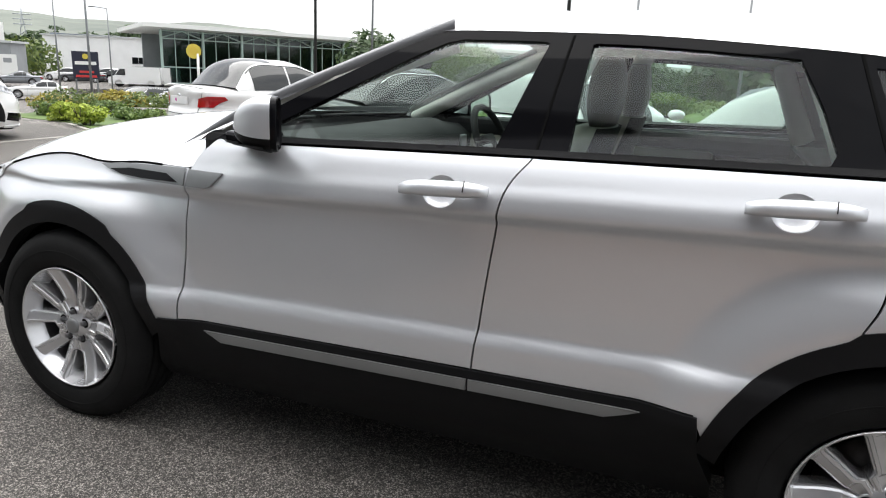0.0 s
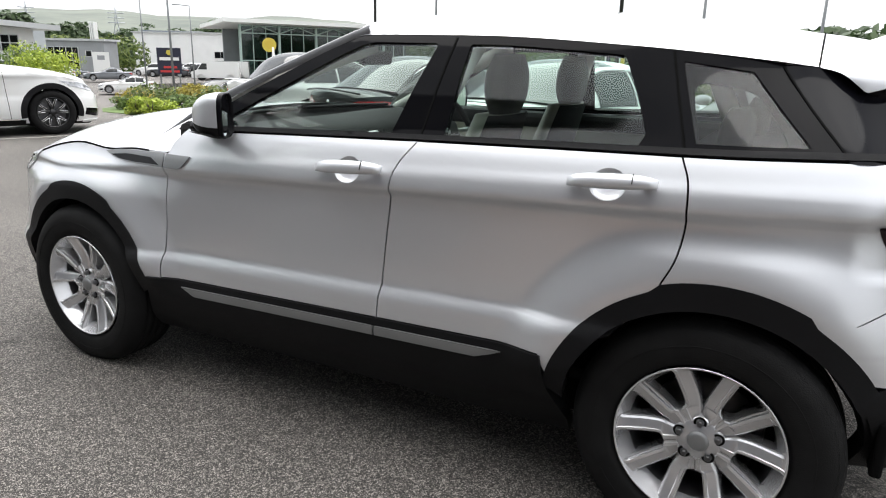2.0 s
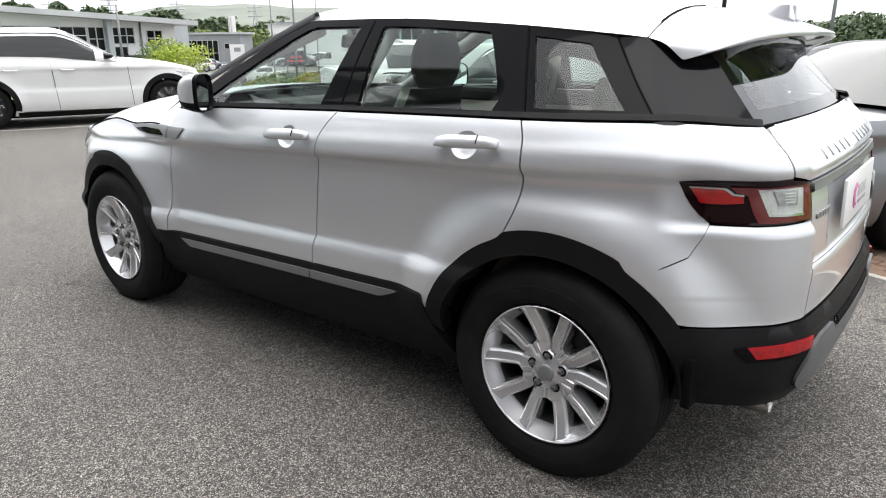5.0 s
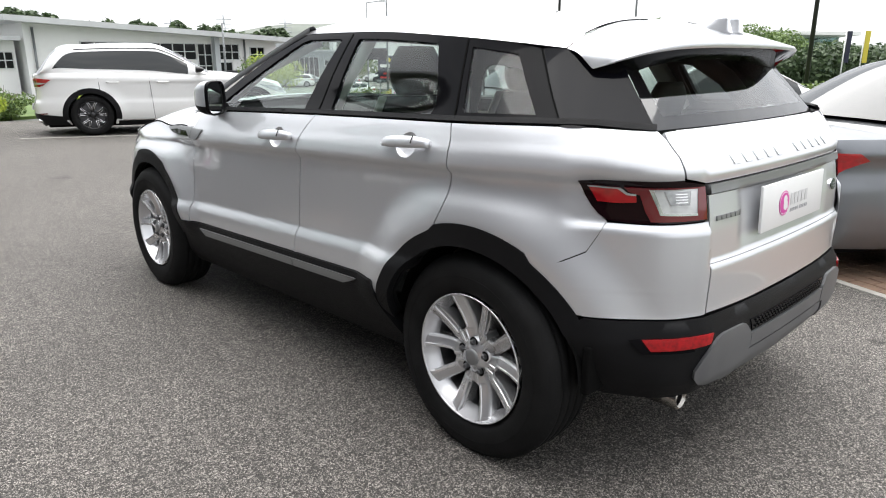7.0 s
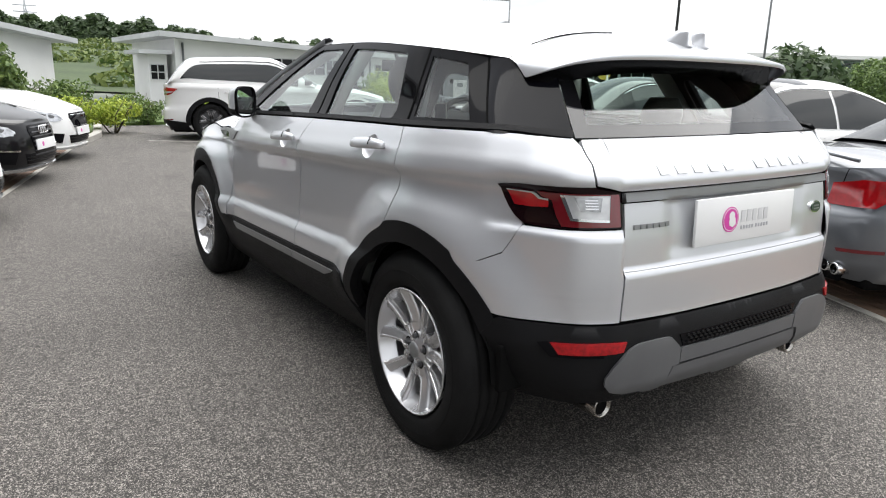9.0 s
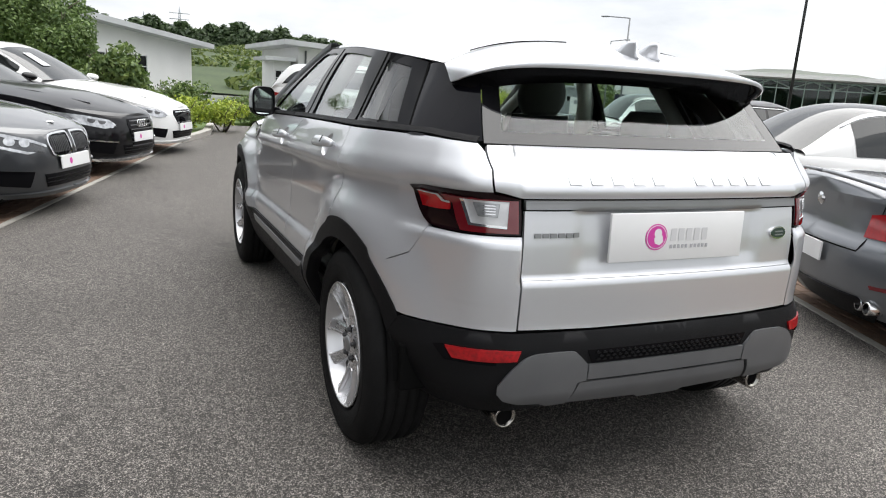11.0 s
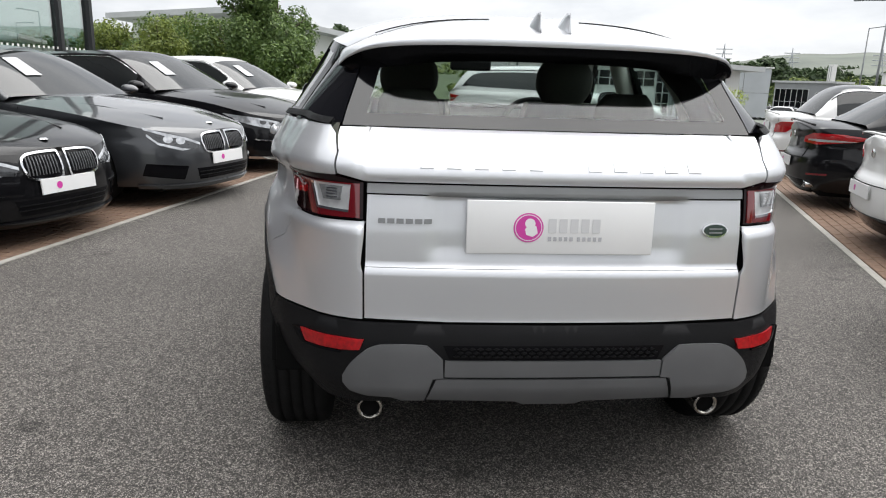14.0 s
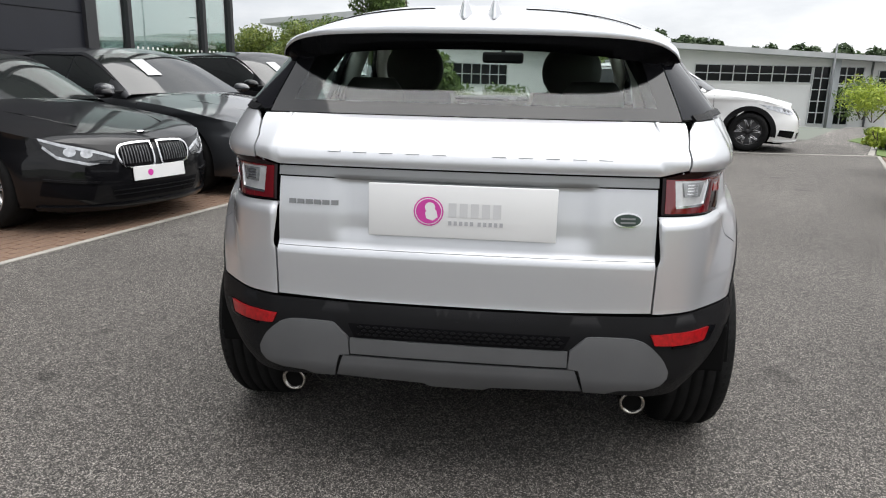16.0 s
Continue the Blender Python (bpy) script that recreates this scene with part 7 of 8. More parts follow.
def build_front(S, s, car, front, hl, hw, hood, mat, suv):
    z0 = hood
    F = lambda pts: fronts(S, pts)
    k = hw / 0.94
    up = 0.10 if suv else 0.0
    inner_h = 0.44 if front == "kidney" else 0.52
    drop = 0.02 if front == "kidney" else 0.0
    if front == "kidney":
        F = lambda pts: fronts(S, [(k * (0.385 + (h / k - 0.44) * 0.92), z) for h, z in pts])
    lamp = F([(inner_h * k, z0 - 0.065), (0.58 * k, z0 - 0.015), (0.78 * k, z0 + 0.035), (0.905 * k, z0 + 0.085), (0.895 * k, z0 + 0.045), (0.82 * k, z0 - 0.035 - drop), (0.64 * k, z0 - 0.090 - drop), ((inner_h + 0.03) * k, z0 - 0.10 - drop)])
    panel(S, s, "headlamp", lamp, M_LAMPHOUSE if front == "kidney" else M_LENS, car, 0.004, 0.02, 0.03, label="clear headlamp")
    u, z = F([(0.70 * k, z0 - 0.018 - drop * 0.5)])[0]
    for du in (0.06, -0.06):
        ring = [(u + du + 0.046 * math.cos(a), z + du * 0.12 + 0.034 * math.sin(a)) for a in np.linspace(0, 2 * math.pi, 15)[:-1]]
        panel(S, s, "lamp_lens", ring, M_LENS if front == "kidney" else M_ALLOYDARK, car, 0.007, 0.006, 0.03)
    brow = F([(inner_h * k, z0 - 0.060), (0.58 * k, z0 - 0.012), (0.78 * k, z0 + 0.037), (0.905 * k, z0 + 0.086), (0.90 * k, z0 + 0.066), (0.78 * k, z0 + 0.013), (0.58 * k, z0 - 0.036), (inner_h * k, z0 - 0.082)])
    panel(S, s, "lamp_brow", brow, M_LENS, car, 0.008, 0.006, 0.03)
    foot = F([(0.56 * k, z0 - 0.094 - drop), (0.64 * k, z0 - 0.084 - drop), (0.82 * k, z0 - 0.030 - drop), (0.885 * k, z0 + 0.03), (0.888 * k, z0 + 0.010), (0.82 * k, z0 - 0.052 - drop), (0.64 * k, z0 - 0.106 - drop)])
    panel(S, s, "lamp_foot", foot, M_LENS, car, 0.008, 0.006, 0.03)
    F = lambda pts: fronts(S, pts)
    if front == "kidney":
        o = [(0.028, z0 + 0.01), (0.06, z0 + 0.035), (0.30, z0 + 0.025), (0.365, z0 - 0.02), (0.355, z0 - 0.10), (0.30, z0 - 0.160), (0.07, z0 - 0.172), (0.028, z0 - 0.13)]
        i = [(0.195 + (h - 0.195) * 0.91, z0 - 0.065 + (z - z0 + 0.065) * 0.86) for h, z in o]
        panel(S, s, "grille_frame", F(catmull(o, 4, True)), M_CHROME, car, 0.012, 0.03, 0.03, [F(catmull(i, 4, True))], "chrome kidney grille surround")
        panel(S, s, "grille", F(catmull(i, 4, True)), M_GLOSSBLACK, car, 0.0, 0.01, 0.04)
        for h in np.linspace(0.075, 0.32, 10):
            panel(S, s, "grille_bar", F([(h - 0.005, z0 - 0.13), (h + 0.005, z0 - 0.13), (h + 0.005, z0 + 0.003), (h - 0.005, z0 + 0.003)]), M_ALLOYDARK, car, 0.010, 0.012, 0.05)
    else:
        top = 0.34 if front == "star" else 0.30
        o = [(0.0, z0 + 0.0), (top, z0 - 0.005), (top + 0.03, z0 - 0.06), (top - 0.06, z0 - (0.20 if front == "star" else 0.36)), (0.0, z0 - (0.205 if front == "star" else 0.37))]
        panel(S, s, "grille", F(o), M_GLOSSBLACK, car, 0.005, 0.01, 0.04)
        bars = np.linspace(z0 - 0.03, z0 - 0.18, 2) if front == "star" else np.linspace(z0 - 0.03, z0 - 0.32, 7)
        for z in bars:
            panel(S, s, "grille_bar", F([(0.0, z - 0.006), (top - 0.02, z - 0.006), (top - 0.02, z + 0.006), (0.0, z + 0.006)]), M_CHROME if front == "star" else M_ALLOYDARK, car, 0.012, 0.01, 0.05)
    # lower intakes and lip
    panel(S, s, "lower_intake", F([(0.0, 0.36), (0.44 * k, 0.36), (0.40 * k, 0.25), (0.0, 0.25)]), M_GLOSSBLACK, car, 0.004, 0.01, 0.05, label="black lower air intake")
    for z in (0.29, 0.325):
        panel(S, s, "intake_bar", F([(0.0, z - 0.004), (0.42 * k, z - 0.004), (0.42 * k, z + 0.004), (0.0, z + 0.004)]), M_CLAD, car, 0.009, 0.006, 0.05)
    panel(S, s, "side_intake", F([(0.52 * k, 0.40), (0.80 * k, 0.43), (0.82 * k, 0.31), (0.56 * k, 0.26)]), M_GLOSSBLACK, car, 0.004, 0.01, 0.05, label="black side air intake")
    panel(S, s, "intake_blade", F([(0.50 * k, 0.405), (0.80 * k, 0.440), (0.81 * k, 0.425), (0.51 * k, 0.388)]), mat if front != "rings" else M_CHROME, car, 0.014, 0.014, 0.05)
    panel(S, s, "front_lip", F([(0.0, 0.215), (0.55 * k, 0.215), (0.84 * k, 0.225), (0.84 * k, 0.195), (0.5 * k, 0.18), (0.0, 0.18)]), M_CHROME if front == "rings" else mat, car, 0.02, 0.03, 0.05)
    if s < 0:
        x = S.at(S.u[0], z0 - 0.22, -1)[0][0]
        pl = block("number_plate", (0.012, 0.52, 0.112), pose(x - 0.012, 0, z0 - 0.215 if front != "star" else z0 - 0.25, 0, 4, 0), M_PLATE, car, 0.002, "white display plate with a magenta mark")
        bm = bmesh.new()
        bmesh.ops.create_circle(bm, cap_ends=True, segments=20, radius=0.027, matrix=pose(x - 0.0195, 0.10, z0 - 0.215 if front != "star" else z0 - 0.25, 0, 94, 0))
        part("printed_disc", bm, M_MAGENTA, pl, smooth=False)
        x = S.at(S.u[0], z0 + 0.02, -1)[0][0]
        if front == "star":
            lathe([(0.0, 0.0), (0.07, 0.002), (0.085, 0.012)], "badge", M_CHROME, car, "x", 24, (x - 0.02, 0, z0 - 0.09))
        elif front == "rings":
            for y in (-0.09, -0.03, 0.03, 0.09):
                ring = [(S.at(S.u[0], z0 - 0.06, -1)[0][0] - 0.02, y + 0.042 * math.cos(a), z0 - 0.06 + 0.042 * math.sin(a)) for a in np.linspace(0, 2 * math.pi, 25)[:-1]]
                tube("badge_ring", ring, 0.006, M_CHROME, car, 6, closed=True)
        else:
            lathe([(0.0, 0.012), (0.030, 0.010), (0.041, 0.0)], "badge", M_CHROME, car, "z", 24, (-hl + 0.20, 0, hood + 0.105))


def build_rear(S, s, car, tail, hl, hw, zb, mat, suv, low_plate=False):
    B = S.rears
    k = hw / 0.94
    if suv:
        lamp = [(S.uy(0.44), zb - 0.22), (S.uy(0.46), zb - 0.08), (S.uy(0.70), zb - 0.06), (S.ux(hl - 0.40), zb - 0.085), (S.ux(hl - 0.34), zb - 0.12), (S.ux(hl - 0.55 + 0.3), zb - 0.19), (S.uy(0.74), zb - 0.215)]
        panel(S, s, "bumper_lower", [(S.ux(hl - 0.62), 0.20), (S.u[-1], 0.20), (S.u[-1], 0.40), (S.uy(0.6), 0.40), (S.ux(hl - 0.5), 0.36)], M_CLAD, car, 0.008, 0.03, 0.05, label="black lower bumper")
    elif tail == "wide":
        lamp = B([(0.42 * k, zb - 0.16), (0.44 * k, zb - 0.10), (0.62 * k, zb - 0.05), (0.84 * k, zb - 0.05), (0.90 * k, zb - 0.08), (0.86 * k, zb - 0.13), (0.7 * k, zb - 0.175)])
    else:
        lamp = B([(0.50 * k, zb - 0.24), (0.52 * k, zb - 0.11), (0.70 * k, zb - 0.07), (0.83 * k, zb - 0.07), (0.85 * k, zb - 0.11), (0.80 * k, zb - 0.17), (0.76 * k, zb - 0.23)])
    panel(S, s, "tail_lamp", lamp, M_RED, car, 0.010, 0.02, 0.03, label="red tail lamp")
    mu = np.mean([p[0] for p in lamp])
    mz = np.mean([p[1] for p in lamp])
    inner = [(mu + (u - mu) * 0.72, mz - 0.018 + (z - mz) * 0.25) for u, z in lamp]
    if tail != "tall":
        panel(S, s, "lamp_strip", inner, M_CLEAR, car, 0.014, 0.006, 0.03, label="pale lens strip")
    panel(S, s, "boot_seam", B([(0.60 * k, zb - 0.02), (0.606 * k, zb - 0.02), (0.50 * k, 0.56), (0.494 * k, 0.56)]), M_DARK, car, 0.002, 0.004, 0.05)
    panel(S, s, "boot_seam", B([(0.50 * k, 0.566), (0.0, 0.56), (0.0, 0.552), (0.50 * k, 0.558)]), M_DARK, car, 0.002, 0.004, 0.05)
    panel(S, s, "diffuser", B([(0.0, 0.30), (0.55 * k, 0.31), (0.66 * k, 0.24), (0.60 * k, 0.17), (0.0, 0.17)]), M_GLOSSBLACK if not suv else M_CLAD, car, 0.006, 0.03, 0.05, label="black lower bumper")
    panel(S, s, "rear_reflector", B([(0.62 * k, 0.40), (0.80 * k, 0.415), (0.80 * k, 0.395), (0.63 * k, 0.38)]), M_DARKRED, car, 0.006, 0.006, 0.05)
    x = S.at(S.uy(0.55 * k), 0.25, s)[0][0]
    for d in (-0.045, 0.045):
        ex = lathe([(0.030, 0.0), (0.037, 0.0), (0.038, -0.006), (0.038, -0.12), (0.031, -0.12), (0.031, 0.0)], "exhaust", M_CHROME, car, "x", 20, (x + 0.03, s * (0.58 * k + d), 0.27))
        lathe([(0.0, -0.05), (0.032, -0.05)], "exhaust_bore", M_DARK, ex, "x", 16, (x + 0.03, s * (0.58 * k + d), 0.27))
    if s < 0:
        zp = 0.50 if tail == "wide" or low_plate else 0.76
        x = S.at(S.u[-1], zp, -1)[0][0]
        pl = block("number_plate", (0.012, 0.52, 0.112), pose(x + 0.012, 0, zp), M_PLATE, car, 0.002, "white display plate with a magenta mark")
        bm = bmesh.new()
        bmesh.ops.create_circle(bm, cap_ends=True, segments=20, radius=0.027, matrix=pose(x + 0.019, -0.10, zp, 0, 90, 0))
        part("printed_disc", bm, M_MAGENTA, pl, smooth=False)
        x = S.at(S.u[-1], zb - 0.10, -1)[0][0]
        lathe([(0.0, 0.012), (0.032, 0.010), (0.043, 0.0)], "badge", M_CHROME, car, "x", 24, (x + 0.002, 0, zb - 0.09))
    if not suv:
        pts = [(hl - 0.14 + 0.10 * (1 - (y / 0.7) ** 2), s * y, zb + 0.075 - 0.05 * (y / 0.75) ** 2) for y in np.linspace(0, 0.66 * k, 8)]
        tube("boot_lip", pts, 0.012, mat, car, 8)


def park(car, nose, az, size=1.0):
    """Stands a car with its nose over a point of the ground, heading along az degrees."""
    L = car["length"] * size
    d = Vector((math.cos(radians(az)), math.sin(radians(az)), 0))
    c = Vector((nose[0], nose[1], nose[2] if len(nose) > 2 else 0.0)) - d * (L / 2)
    car.matrix_world = Matrix.Translation(c) @ pose(0, 0, 0, 0, 0, az - 180) @ Matrix.Scale(size, 4)
    return car


def make(name, label, mat, **kw):
    c = build_car(name, label, mat, **kw)
    c["length"] = kw.get("L", 4.8)
    return c


RIGHT_AZ = 69.0
black_saloon = park(make("black_saloon", "black saloon car with twin chrome grilles on brown paving", P_BLACK, L=4.91, W=1.89, H=1.46, wb=2.96), (-1.53, -2.86), 70)
grey_saloon = park(make("grey_saloon", "dark grey saloon car with twin chrome grilles on brown paving", P_GREY, L=5.1, W=1.90, H=1.48, wb=3.07), (-3.50, -2.10), 70, 1.03)
black_estate = park(make("black_estate", "black estate car with a tall grille on brown paving", P_BLACK, L=4.94, W=1.88, H=1.51, wb=2.91, kind="estate", front="rings"), (-6.10, -1.50), 66.5, 1.05)
white_estate = park(make("white_estate", "white estate car with a low sporty bumper on brown paving", P_WHITE, L=4.72, W=1.84, H=1.51, wb=2.84, kind="estate", front="star"), (-8.50, -0.84), 67.5, 1.06)
white_suv = make("white_suv", "white sports utility car with black arch trims on tarmac", P_WHITE, L=4.76, W=1.90, H=1.66, wb=2.88, R=0.365, kind="suv", front="star", clad=M_CLAD, tail="wide", rim=M_BLACKRIM)
park(white_suv, (-10.37, 5.56, 0.0), 70.5)


def tail_at(car, p, az):
    d = Vector((math.cos(radians(az)), math.sin(radians(az)), 0))
    return park(car, tuple(Vector((*p, 0)) + d * car["length"]), az)


grey_coupe = tail_at(make("grey_coupe", "mid grey coupe with red tail lamps on brown paving", P_MIDGREY, L=4.90, W=1.89, H=1.37, wb=2.855, kind="coupe", tail="tall", low_plate=True, deck=0.92), (0.72, 2.28), 62)
white_coupe = tail_at(make("white_coupe", "white coupe with slim red tail lamps on brown paving", P_WHITE, L=4.70, W=1.81, H=1.40, wb=2.84, kind="coupe", front="star"), (-1.62, 3.62), RIGHT_AZ)
black_coupe = tail_at(make("black_coupe", "black coupe with slim red tail lamps on brown paving", P_BLACK, L=4.70, W=1.81, H=1.40, wb=2.84, kind="coupe", front="star"), (-4.12, 4.46), RIGHT_AZ)
white_small_coupe = tail_at(make("white_small_coupe", "small white coupe with red tail lamps on brown paving", P_WHITE, L=4.43, W=1.77, H=1.42, wb=2.69, kind="coupe", tail="tall"), (-7.0, 5.75), RIGHT_AZ)

# ---- signs, posts, far things ----
def round_sign(az, r, el, rad):
    x, y = polar(az, r)
    z = height(r, el)
    t = empty("round_sign", None, "yellow round sign on a white post", "sign")
    q = (Vector((*E0, z)) - Vector((x, y, z))).to_track_quat("Z", "Y").to_matrix().to_4x4()
    bm = bmesh.new()
    bmesh.ops.create_cone(bm, cap_ends=True, segments=32, radius1=rad, radius2=rad, depth=0.15, matrix=Matrix.Translation((x, y, z)) @ q)
    part("disc", bm, M_YELLOW, t, smooth=False)
    bm = bmesh.new()
    bmesh.ops.create_cone(bm, cap_ends=True, segments=24, radius1=rad * 0.6, radius2=rad * 0.6, depth=0.17, matrix=Matrix.Translation((x, y, z)) @ q)
    part("disc_centre", bm, material("ochre_disc", (0.55, 0.40, 0.05), 0.5), t, smooth=False)
    tube("post", [(x + 0.25, y + 0.2, -1.4), (x + 0.25, y + 0.2, z - rad * 0.3)], 0.11, M_SIGNWHITE, t, 8)


round_sign(132.9, 66, 0.75, 0.62)


def board_sign(az, r, el0, el1, half_deg):
    x, y = polar(az, r)
    t = empty("board_sign", None, "dark navy sign board with a yellow disc and plain bars", "sign")
    m = Matrix.Translation((x, y, 0)) @ pose(0, 0, 0, 0, 0, az - 90)
    w = r * math.tan(radians(half_deg))
    z0, z1 = height(r, el0), height(r, el1)
    box_in("board", m, -w, w, -0.1, 0.1, z0, z1, M_SIGNNAVY, t)
    h = z1 - z0
    box_in("bar", m, -w * 0.8, w * 0.8, -0.13, -0.1, z0 + h * 0.52, z0 + h * 0.64, M_SIGNWHITE, t)
    box_in("bar", m, -w * 0.5, w * 0.6, -0.13, -0.1, z0 + h * 0.22, z0 + h * 0.30, M_SIGNRED, t)
    box_in("bar", m, -w * 0.8, w * 0.8, -0.13, -0.1, z0 + h * 0.06, z0 + h * 0.14, M_SIGNRED, t)
    bm = bmesh.new()
    bmesh.ops.create_cone(bm, cap_ends=True, segments=20, radius1=w * 0.22, radius2=w * 0.22, depth=0.05, matrix=m @ Matrix.Translation((0, -0.12, z0 + h * 0.82)) @ pose(0, 0, 0, 90, 0, 0))
    part("disc", bm, M_YELLOW, t, smooth=False)
    for sx in (-w * 0.8, w * 0.8):
        box_in("post", m, sx - 0.06, sx + 0.06, -0.06, 0.06, -2.0, z0, M_POLE, t)


board_sign(140.4, 58, -1.55, 0.35, 0.85)


def lamp_post(x, y, base, h, mat=M_POLE, arm=0.0, az=0.0, r=0.06):
    t = empty("street_lamp", None, "slim tall lamp post" if mat is M_POLE else "slim black lamp post", "street lamp")
    tube("pole", [(x, y, base), (x, y, base + h * 0.5), (x, y, base + h)], [r, r * 0.8, r * 0.55], mat, t, 10)
    if arm:
        d = Vector((math.cos(radians(az)), math.sin(radians(az)), 0))
        e = Vector((x, y, base + h))
        tube("arm", [e, e + d * arm + Vector((0, 0, 0.12))], r * 0.45, mat, t, 8)
        block("lamp_head", (0.5, 0.2, 0.08), Matrix.Translation(e + d * (arm + 0.2) + Vector((0, 0, 0.12))) @ pose(0, 0, 0, 0, 0, az), mat, t, 0.02)
    return t


x, y = polar(108.8, 18.5, (2.83, -2.44)); lamp_post(x, y, 0, 8, M_POLEBLACK, r=0.055)
lamp_post(-11.0, 15.9, -0.5, 9, M_POLEBLACK, r=0.05)
x, y = polar(118.6, 34, (1.2, -2.7)); lamp_post(x, y, -0.5, 9, M_POLE, r=0.06)
x, y = polar(139.0, 46, (0.9, -2.6)); lamp_post(x, y, -1.8, 8.2, M_POLE, 1.5, 210, 0.08)
x, y = polar(98.5, 34, (1.5, -2.7)); lamp_post(x, y, 0, 5.5, M_POLE, r=0.09)
x, y = polar(90.5, 34, (1.5, -2.7)); lamp_post(x, y, 0, 5.2, M_POLE, r=0.09)
x, y = polar(157.6, 37, (3.9, 0.1)); lamp_post(x, y, -1.2, 4.3, M_POLE, r=0.07)
x, y = polar(141.0, 60, (0.9, -2.6)); lamp_post(x, y, -2.0, 8.0, M_POLE, 1.2, 30, 0.07)
x, y = polar(137.6, 70, (0.9, -2.6)); lamp_post(x, y, -2.0, 7.5, M_POLE, 1.2, 200, 0.07)


def flag(az, r, col, h, e=(2.83, -2.44)):
    x, y = polar(az, r, e)
    t = empty("flag_pole", None, "white pole with a hanging banner", "flag pole")
    tube("pole", [(x, y, 0), (x, y, h)], 0.05, M_SIGNWHITE, t, 8)
    rows = [[(x + 0.06 + 0.36 * q, y + 0.05 * math.sin(3 * q + z), z) for q in np.linspace(0, 1, 5)] for z in np.linspace(h - 2.4, h - 0.1, 6)]
    loft(rows, col, "banner", t)


flag(106.7, 62, M_SIGNNAVY, 3.6)
flag(105.6, 62, material("banner_yellow", (0.5, 0.42, 0.05), 0.7), 3.6)
flag(103.4, 62, M_SIGNNAVY, 3.6)


def pylon(az, r, h, w, base):
    x, y = polar(az, r)
    t = empty("pylon", None, "distant steel lattice electricity pylon", "pylon")
    m = material("far_steel", (0.34, 0.36, 0.38), 0.6, 0.3)
    d = Vector((-math.sin(radians(az)), math.cos(radians(az)), 0))
    c = Vector((x, y, base))
    k = 0.0016 * r * 0.35
    for sgn in (-1, 1):
        tube("leg", [c + d * sgn * w * 0.5, c + d * sgn * w * 0.12 + Vector((0, 0, h * 0.6)), c + Vector((0, 0, h))], k, m, t, 4)
    for q in (0.62, 0.74, 0.86):
        tube("cross_arm", [c - d * w * 0.75 + Vector((0, 0, h * q)), c + d * w * 0.75 + Vector((0, 0, h * q))], k, m, t, 4)
    for i in range(5):
        a, b = i / 6, (i + 1) / 6
        wa, wb_ = w * 0.5 * (1 - a * 1.1) + 0.3, w * 0.5 * (1 - b * 1.1) + 0.3
        tube("brace", [c + d * wa + Vector((0, 0, h * a)), c - d * wb_ + Vector((0, 0, h * b))], k * 0.7, m, t, 4)


pylon(153.2, 520, 26, 7, 6)
pylon(157.0, 640, 26, 7, 8)
pylon(148.6, 600, 28, 7, 6)
pylon(176.8, 420, 26, 7, 10)
pylon(179.3, 480, 26, 7, 10)
pylon(166.0, 560, 26, 7, 8)
pylon(143.0, 620, 30, 8, 4)

# roads, far cars, hedges
def road(name, pts, width, z, label, mat=M_ROAD):
    p = [Vector((x, y, 0)) for x, y in pts]
    v, f = [], []
    for i, q in enumerate(p):
        d = (p[min(i + 1, len(p) - 1)] - p[max(i - 1, 0)]).normalized()
        nn = Vector((-d.y, d.x, 0)) * width / 2
        zz = z[i]
        v += [tuple(q + nn + Vector((0, 0, zz))), tuple(q - nn + Vector((0, 0, zz))), tuple(q + nn + Vector((0, 0, zz - 0.5))), tuple(q - nn + Vector((0, 0, zz - 0.5)))]
    for i in range(len(p) - 1):
        a, b = 4 * i, 4 * i + 4
        f += [(a, a + 1, b + 1, b), (a, b, b + 2, a + 2), (a + 1, a + 3, b + 3, b + 1)]
    return setting(name, v, f, mat, label, category="road")


zt = lambda x, y: float(terrain_z(np.array(x), np.array(y)))
pts = [polar(a, r) for a, r in ((134, 26), (140.5, 32), (143.2, 44), (143.8, 62), (144.0, 90), (144.3, 130), (144.6, 190))]
road("road", pts, 7.5, [zt(*p) + 0.20 for p in pts], "grey road running downhill away from the car park")
# the lower road's wide junction below the verge
la, lr = np.linspace(149.5, 112, 40), np.r_[12, 15, 18, 21, 24, 28, 33, 38, 44, 52, 62]
lv = []
for az in la:
    for r in lr:
        x, y = polar(az, r)
        lv.append((x, y, zt(x, y) + 0.02 + 0.11 * float(ease(15, 24, r))))
m = len(lr)
setting("junction", lv, [(i * m + j, i * m + j + 1, (i + 1) * m + j + 1, (i + 1) * m + j) for i in range(len(la) - 1) for j in range(m - 1)], M_ROAD, "grey road junction below the car park", category="road")
for line in (((143.0, 41), (141.9, 33.5), (140.4, 30.8), (137.8, 29.8), (133.5, 30.4)), ((144.0, 60), (143.4, 51), (142.0, 49.5), (138.5, 49.5))):
    kp = [polar(*p) for p in line]
    road("kerb", kp, 0.28, [zt(*p) + 0.27 for p in kp], "pale concrete kerb beside the road", M_KERB)
forecourt = [polar(a, r) for a, r in ((143, 72), (143, 160), (128, 160), (108, 84), (136, 80))]
slab("forecourt", forecourt, -4, -1.62, M_ROAD, "grey forecourt full of parked cars", "ground")

